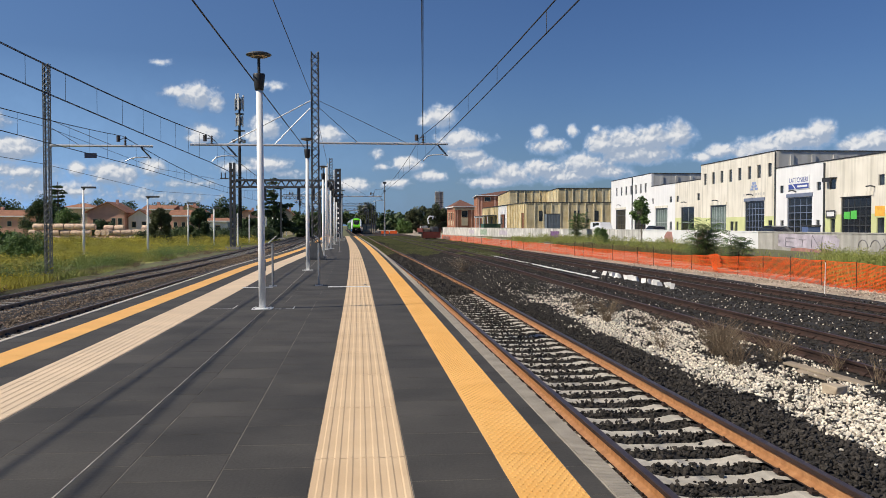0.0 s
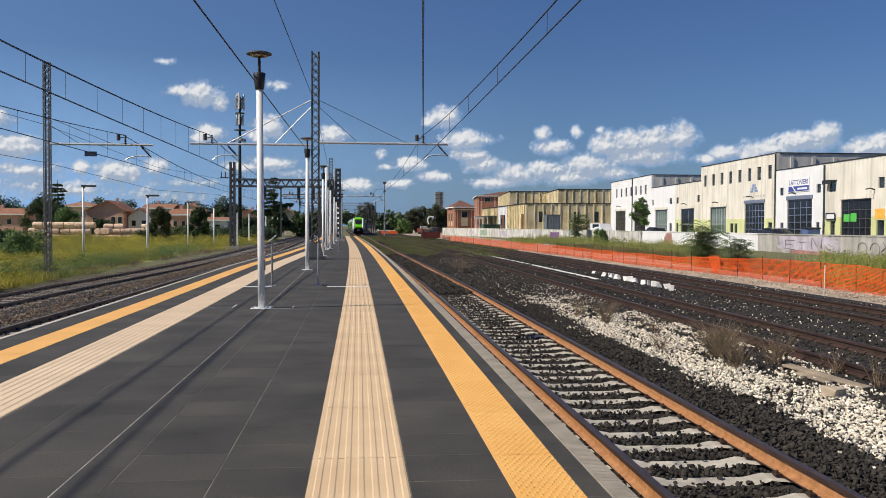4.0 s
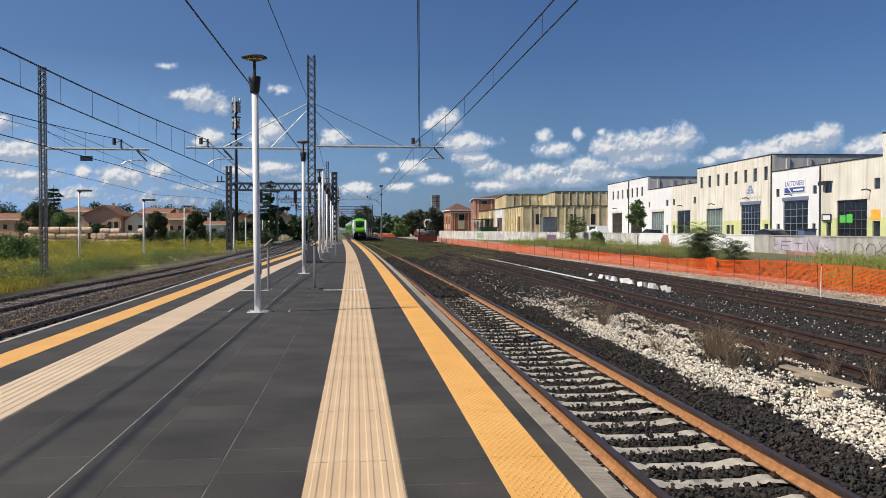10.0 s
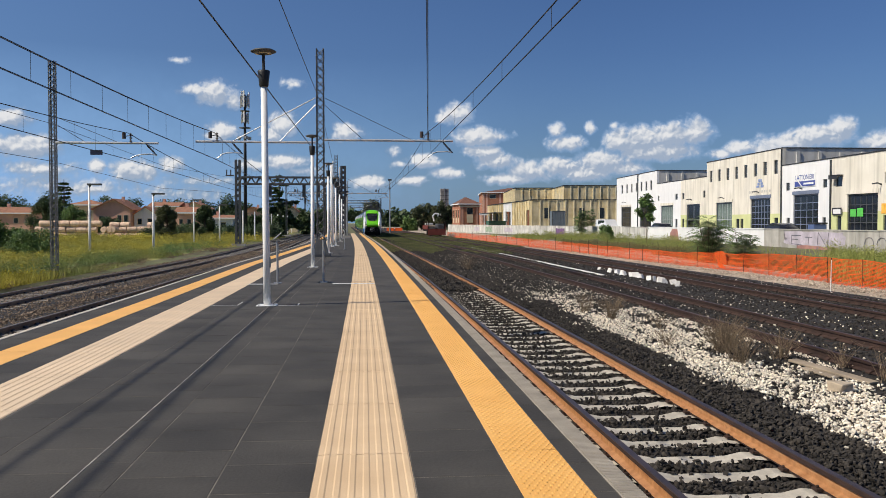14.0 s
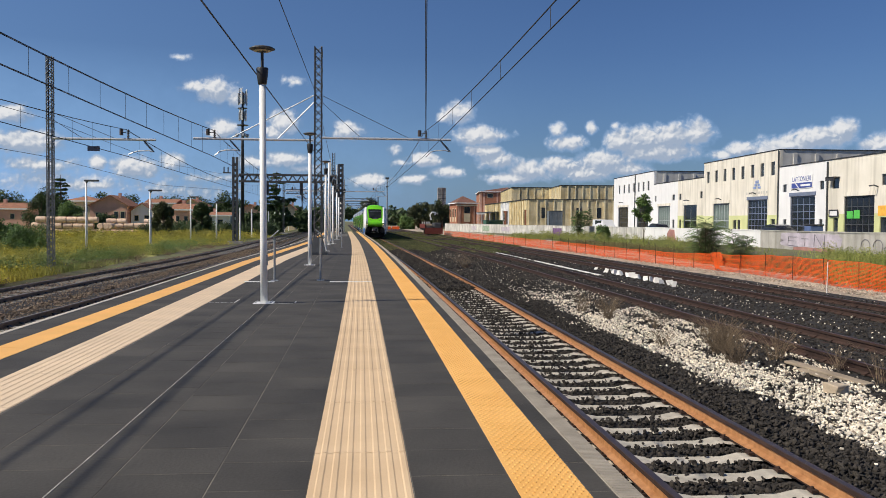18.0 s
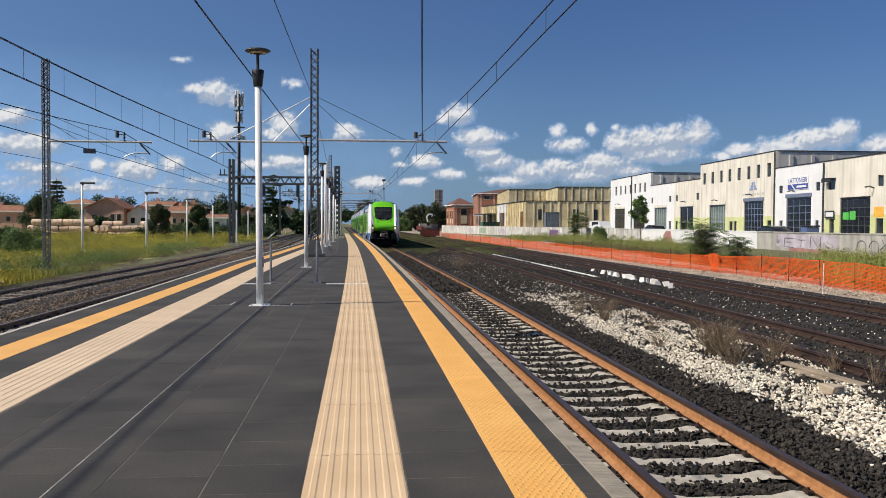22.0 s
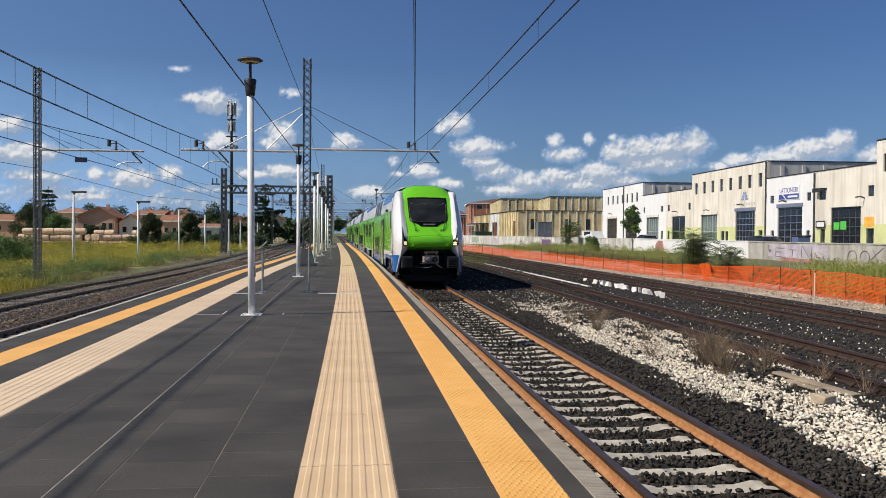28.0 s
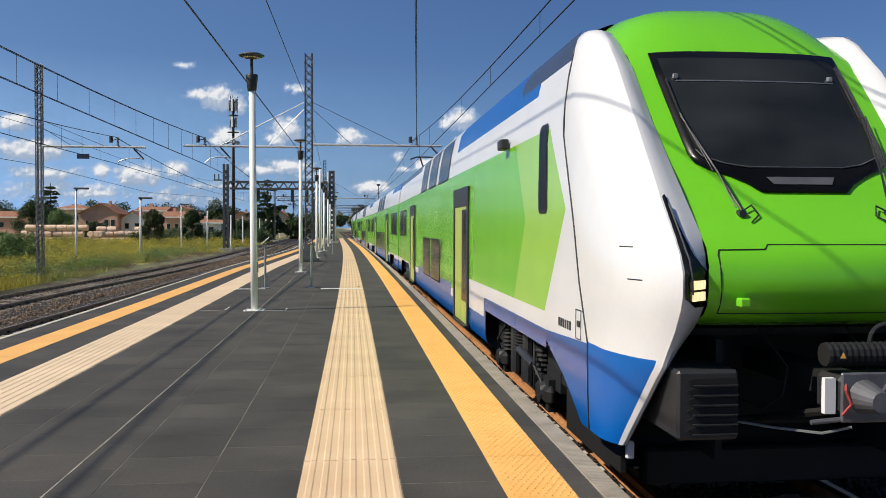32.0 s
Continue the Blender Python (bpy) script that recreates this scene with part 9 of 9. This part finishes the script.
    wob.inputs["Scale"].default_value, wob.inputs["Detail"].default_value = 0.9, 5
    l.new(cmb.outputs[0], wob.inputs["Vector"])
    wv = n.new("ShaderNodeVectorMath")
    wv.operation = "MULTIPLY_ADD"
    l.new(wob.outputs["Color"], wv.inputs[0])
    wv.inputs[1].default_value = (0.9, 0.9, 0.0)
    l.new(cmb.outputs[0], wv.inputs[2])
    warp = wv.outputs[0]

    best, aside = lumps(0, 0), lumps(-0.25, 0.45)

    def heaps(du, dv):
        return op("ADD", op("MULTIPLY", billow(1.15, (du, dv, 0)), 0.50), op("ADD", op("MULTIPLY", billow(2.6, (du, dv, 3)), 0.34), op("MULTIPLY", billow(5.0, (du, dv, 5)), 0.12)))

    heap, heap2 = heaps(0, 0), heaps(-0.10, 0.16)
    rag = tex(0.55, 12, (0, 0, 3.1), 0.62)
    fine = tex(2.4, 9, (0, 0, 7.7), 0.65)
    d = op("ADD", op("MULTIPLY", best, 1.2), op("MULTIPLY", heap, 0.85))
    d = op("ADD", d, op("MULTIPLY", op("SUBTRACT", rag, 0.48), 0.9))
    d = op("ADD", d, op("MULTIPLY", op("SUBTRACT", fine, 0.5), 0.5))
    mr = n.new("ShaderNodeMapRange")
    mr.interpolation_type = "SMOOTHSTEP"
    mr.inputs[1].default_value, mr.inputs[2].default_value = -0.12, 0.66
    # the side towards the sun is brighter, the bases are grey
    lit = op("MULTIPLY", op("SUBTRACT", heap, heap2), 1.5)
    lit = op("ADD", lit, op("MULTIPLY", op("SUBTRACT", best, aside), 0.85))
    lit = op("ADD", lit, op("MULTIPLY", op("SUBTRACT", fine, 0.5), 0.30))
    lit = op("ADD", lit, op("MULTIPLY", op("SUBTRACT", rag, 0.5), 0.5))
    sh = n.new("ShaderNodeMapRange")
    sh.interpolation_type = "SMOOTHSTEP"
    sh.inputs[1].default_value, sh.inputs[2].default_value = -0.12, 0.60
    l.new(lit, sh.inputs[0])
    l.new(d, mr.inputs[0])
    col = n.new("ShaderNodeMix")
    col.data_type = "RGBA"
    col.inputs[6].default_value, col.inputs[7].default_value = (0.40, 0.475, 0.60, 1), (0.93, 0.92, 0.91, 1)
    l.new(sh.outputs[0], col.inputs[0])
    # pale haze low over the land
    haze = n.new("ShaderNodeMapRange")
    haze.inputs[1].default_value, haze.inputs[2].default_value = 11.0, 0.0
    haze.inputs[3].default_value, haze.inputs[4].default_value = 0.0, 0.50
    l.new(v, haze.inputs[0])
    west = n.new("ShaderNodeMapRange")
    west.inputs[1].default_value, west.inputs[2].default_value = 12.0, -24.0
    west.inputs[3].default_value, west.inputs[4].default_value = 0.22, 2.2
    l.new(u, west.inputs[0])
    low = op("MULTIPLY", haze.outputs[0], op("MULTIPLY", west.outputs[0], op("ADD", 0.45, rag)))
    left_glow = n.new("ShaderNodeMapRange")  # glow added to brighten the sunward sky, as thin high haze would
    left_glow.inputs[1].default_value, left_glow.inputs[2].default_value = 14.0, -26.0
    left_glow.inputs[3].default_value, left_glow.inputs[4].default_value = 0.0, 0.17
    l.new(u, left_glow.inputs[0])
    low = op("ADD", low, left_glow.outputs[0])
    hc = n.new("ShaderNodeMix")
    hc.data_type = "RGBA"
    hc.inputs[6].default_value = (0.29, 0.51, 0.87, 1)
    dense = op("MULTIPLY", mr.outputs[0], 0.95)
    l.new(dense, hc.inputs[0])
    l.new(col.outputs[2], hc.inputs[7])
    em = n.new("ShaderNodeEmission")
    l.new(hc.outputs[2], em.inputs[0])
    em.inputs[1].default_value = 0.92
    tr = n.new("ShaderNodeBsdfTransparent")
    ms = n.new("ShaderNodeMixShader")
    l.new(op("MAXIMUM", dense, low), ms.inputs[0])
    l.new(tr.outputs[0], ms.inputs[1])
    l.new(em.outputs[0], ms.inputs[2])
    l.new(ms.outputs[0], n["Material Output"].inputs[0])
    ob = obj_of("backdrop", bm, m)
    ob.visible_shadow = False
    return tagged(ob, "distant white cumulus clouds in a blue sky", "clouds", kind="structure")


# bearing, height and half sizes of the clouds, in degrees
CLOUDS_WEST = [
    (-19.6, 2.3, 4.6, 0.75, 0.42),
    (-12.4, 1.9, 4.2, 0.55, 0.38),
    (-21.59, 6.29, 1.07, 0.54),
    (-20.92, 4.65, 2.11, 0.66),
    (-20.17, 3.25, 2.58, 0.47, 0.6),
    (-17.01, 3.48, 0.54, 0.44),
    (-14.85, 3.26, 1.49, 0.69),
    (-12.59, 3.67, 0.84, 0.49),
    (-11.12, 8.53, 1.01, 0.45),
    (-9.83, 8.3, 1.41, 0.75),
    (-8.71, 7.91, 0.71, 0.5),
    (-12.14, 10.33, 0.84, 0.29, 0.55),
    (-9.42, 5.92, 1.03, 0.58),
    (-9.99, 5.58, 0.63, 0.33),
    (-4.97, 9.14, 0.82, 0.34, 0.5),
    (-5.55, 6.39, 1.14, 0.85),
    (-6.21, 5.79, 0.81, 0.51),
    (-5.56, 3.99, 1.87, 0.51),
    (-7.58, 3.81, 1.2, 0.42),
    (-1.47, 5.95, 1.12, 0.6),
    (-4.36, 3.42, 1.64, 0.38, 0.6),
    (-10.81, 2.7, 2.34, 0.37, 0.5),
    (-17.99, 2.11, 3.21, 0.36, 0.5),
    (0.09, 2.68, 1.51, 0.47),
]
CLOUDS_MIDDLE = [
    (5.84, 7.22, 1.27, 0.73),
    (4.97, 6.99, 0.67, 0.39),
    (1.78, 4.72, 0.59, 0.39, 0.55),
    (7.2, 5.72, 1.86, 0.69),
    (8.63, 5.75, 1.35, 0.3, 0.55),
    (7.62, 4.78, 1.52, 0.48),
    (8.41, 4.1, 1.6, 0.61),
    (3.66, 4.13, 1.35, 0.48),
    (5.25, 3.31, 1.27, 0.43),
    (2.99, 2.85, 1.18, 0.39),
    (2.16, 3.97, 0.84, 0.39, 0.6),
    (13.11, 5.24, 1.37, 0.56),
    (12.48, 6.1, 0.58, 0.47, 0.7),
    (14.76, 6.26, 0.37, 0.43, 0.7),
    (16.18, 6.42, 0.33, 0.25, 0.6),
    (12.6, 3.75, 1.5, 0.64),
    (10.74, 3.46, 1.68, 0.69),
    (9.32, 2.94, 2.02, 0.43),
]
CLOUDS_EAST = [
    (16.56, 5.27, 1.14, 0.85),
    (18.14, 5.46, 1.77, 0.84),
    (19.92, 5.68, 1.82, 0.84),
    (21.53, 5.82, 1.17, 0.91),
    (18.86, 4.65, 3.19, 0.67),
    (15.55, 4.14, 1.96, 0.77),
    (16.9, 3.53, 2.23, 0.51, 0.8),
    (14.09, 3.29, 2.48, 0.6),
    (23.94, 4.76, 0.99, 0.45),
    (22.99, 4.42, 0.77, 0.29, 0.7),
    (26.67, 4.93, 1.83, 0.64),
    (28.41, 5.32, 1.57, 0.72),
    (29.92, 5.68, 0.98, 0.79),
    (27.56, 4.28, 2.61, 0.48, 0.8),
    (25.49, 4.58, 0.97, 0.37),
    (31.92, 4.78, 1.15, 0.62),
    (32.96, 5.07, 1.06, 0.77),
    (35.28, 4.58, 1.9, 0.82),
    (38.82, 4.58, 1.47, 0.9),
]
CLOUDS = CLOUDS_WEST + CLOUDS_MIDDLE + CLOUDS_EAST
clouds = cloud_backdrop()


motions()
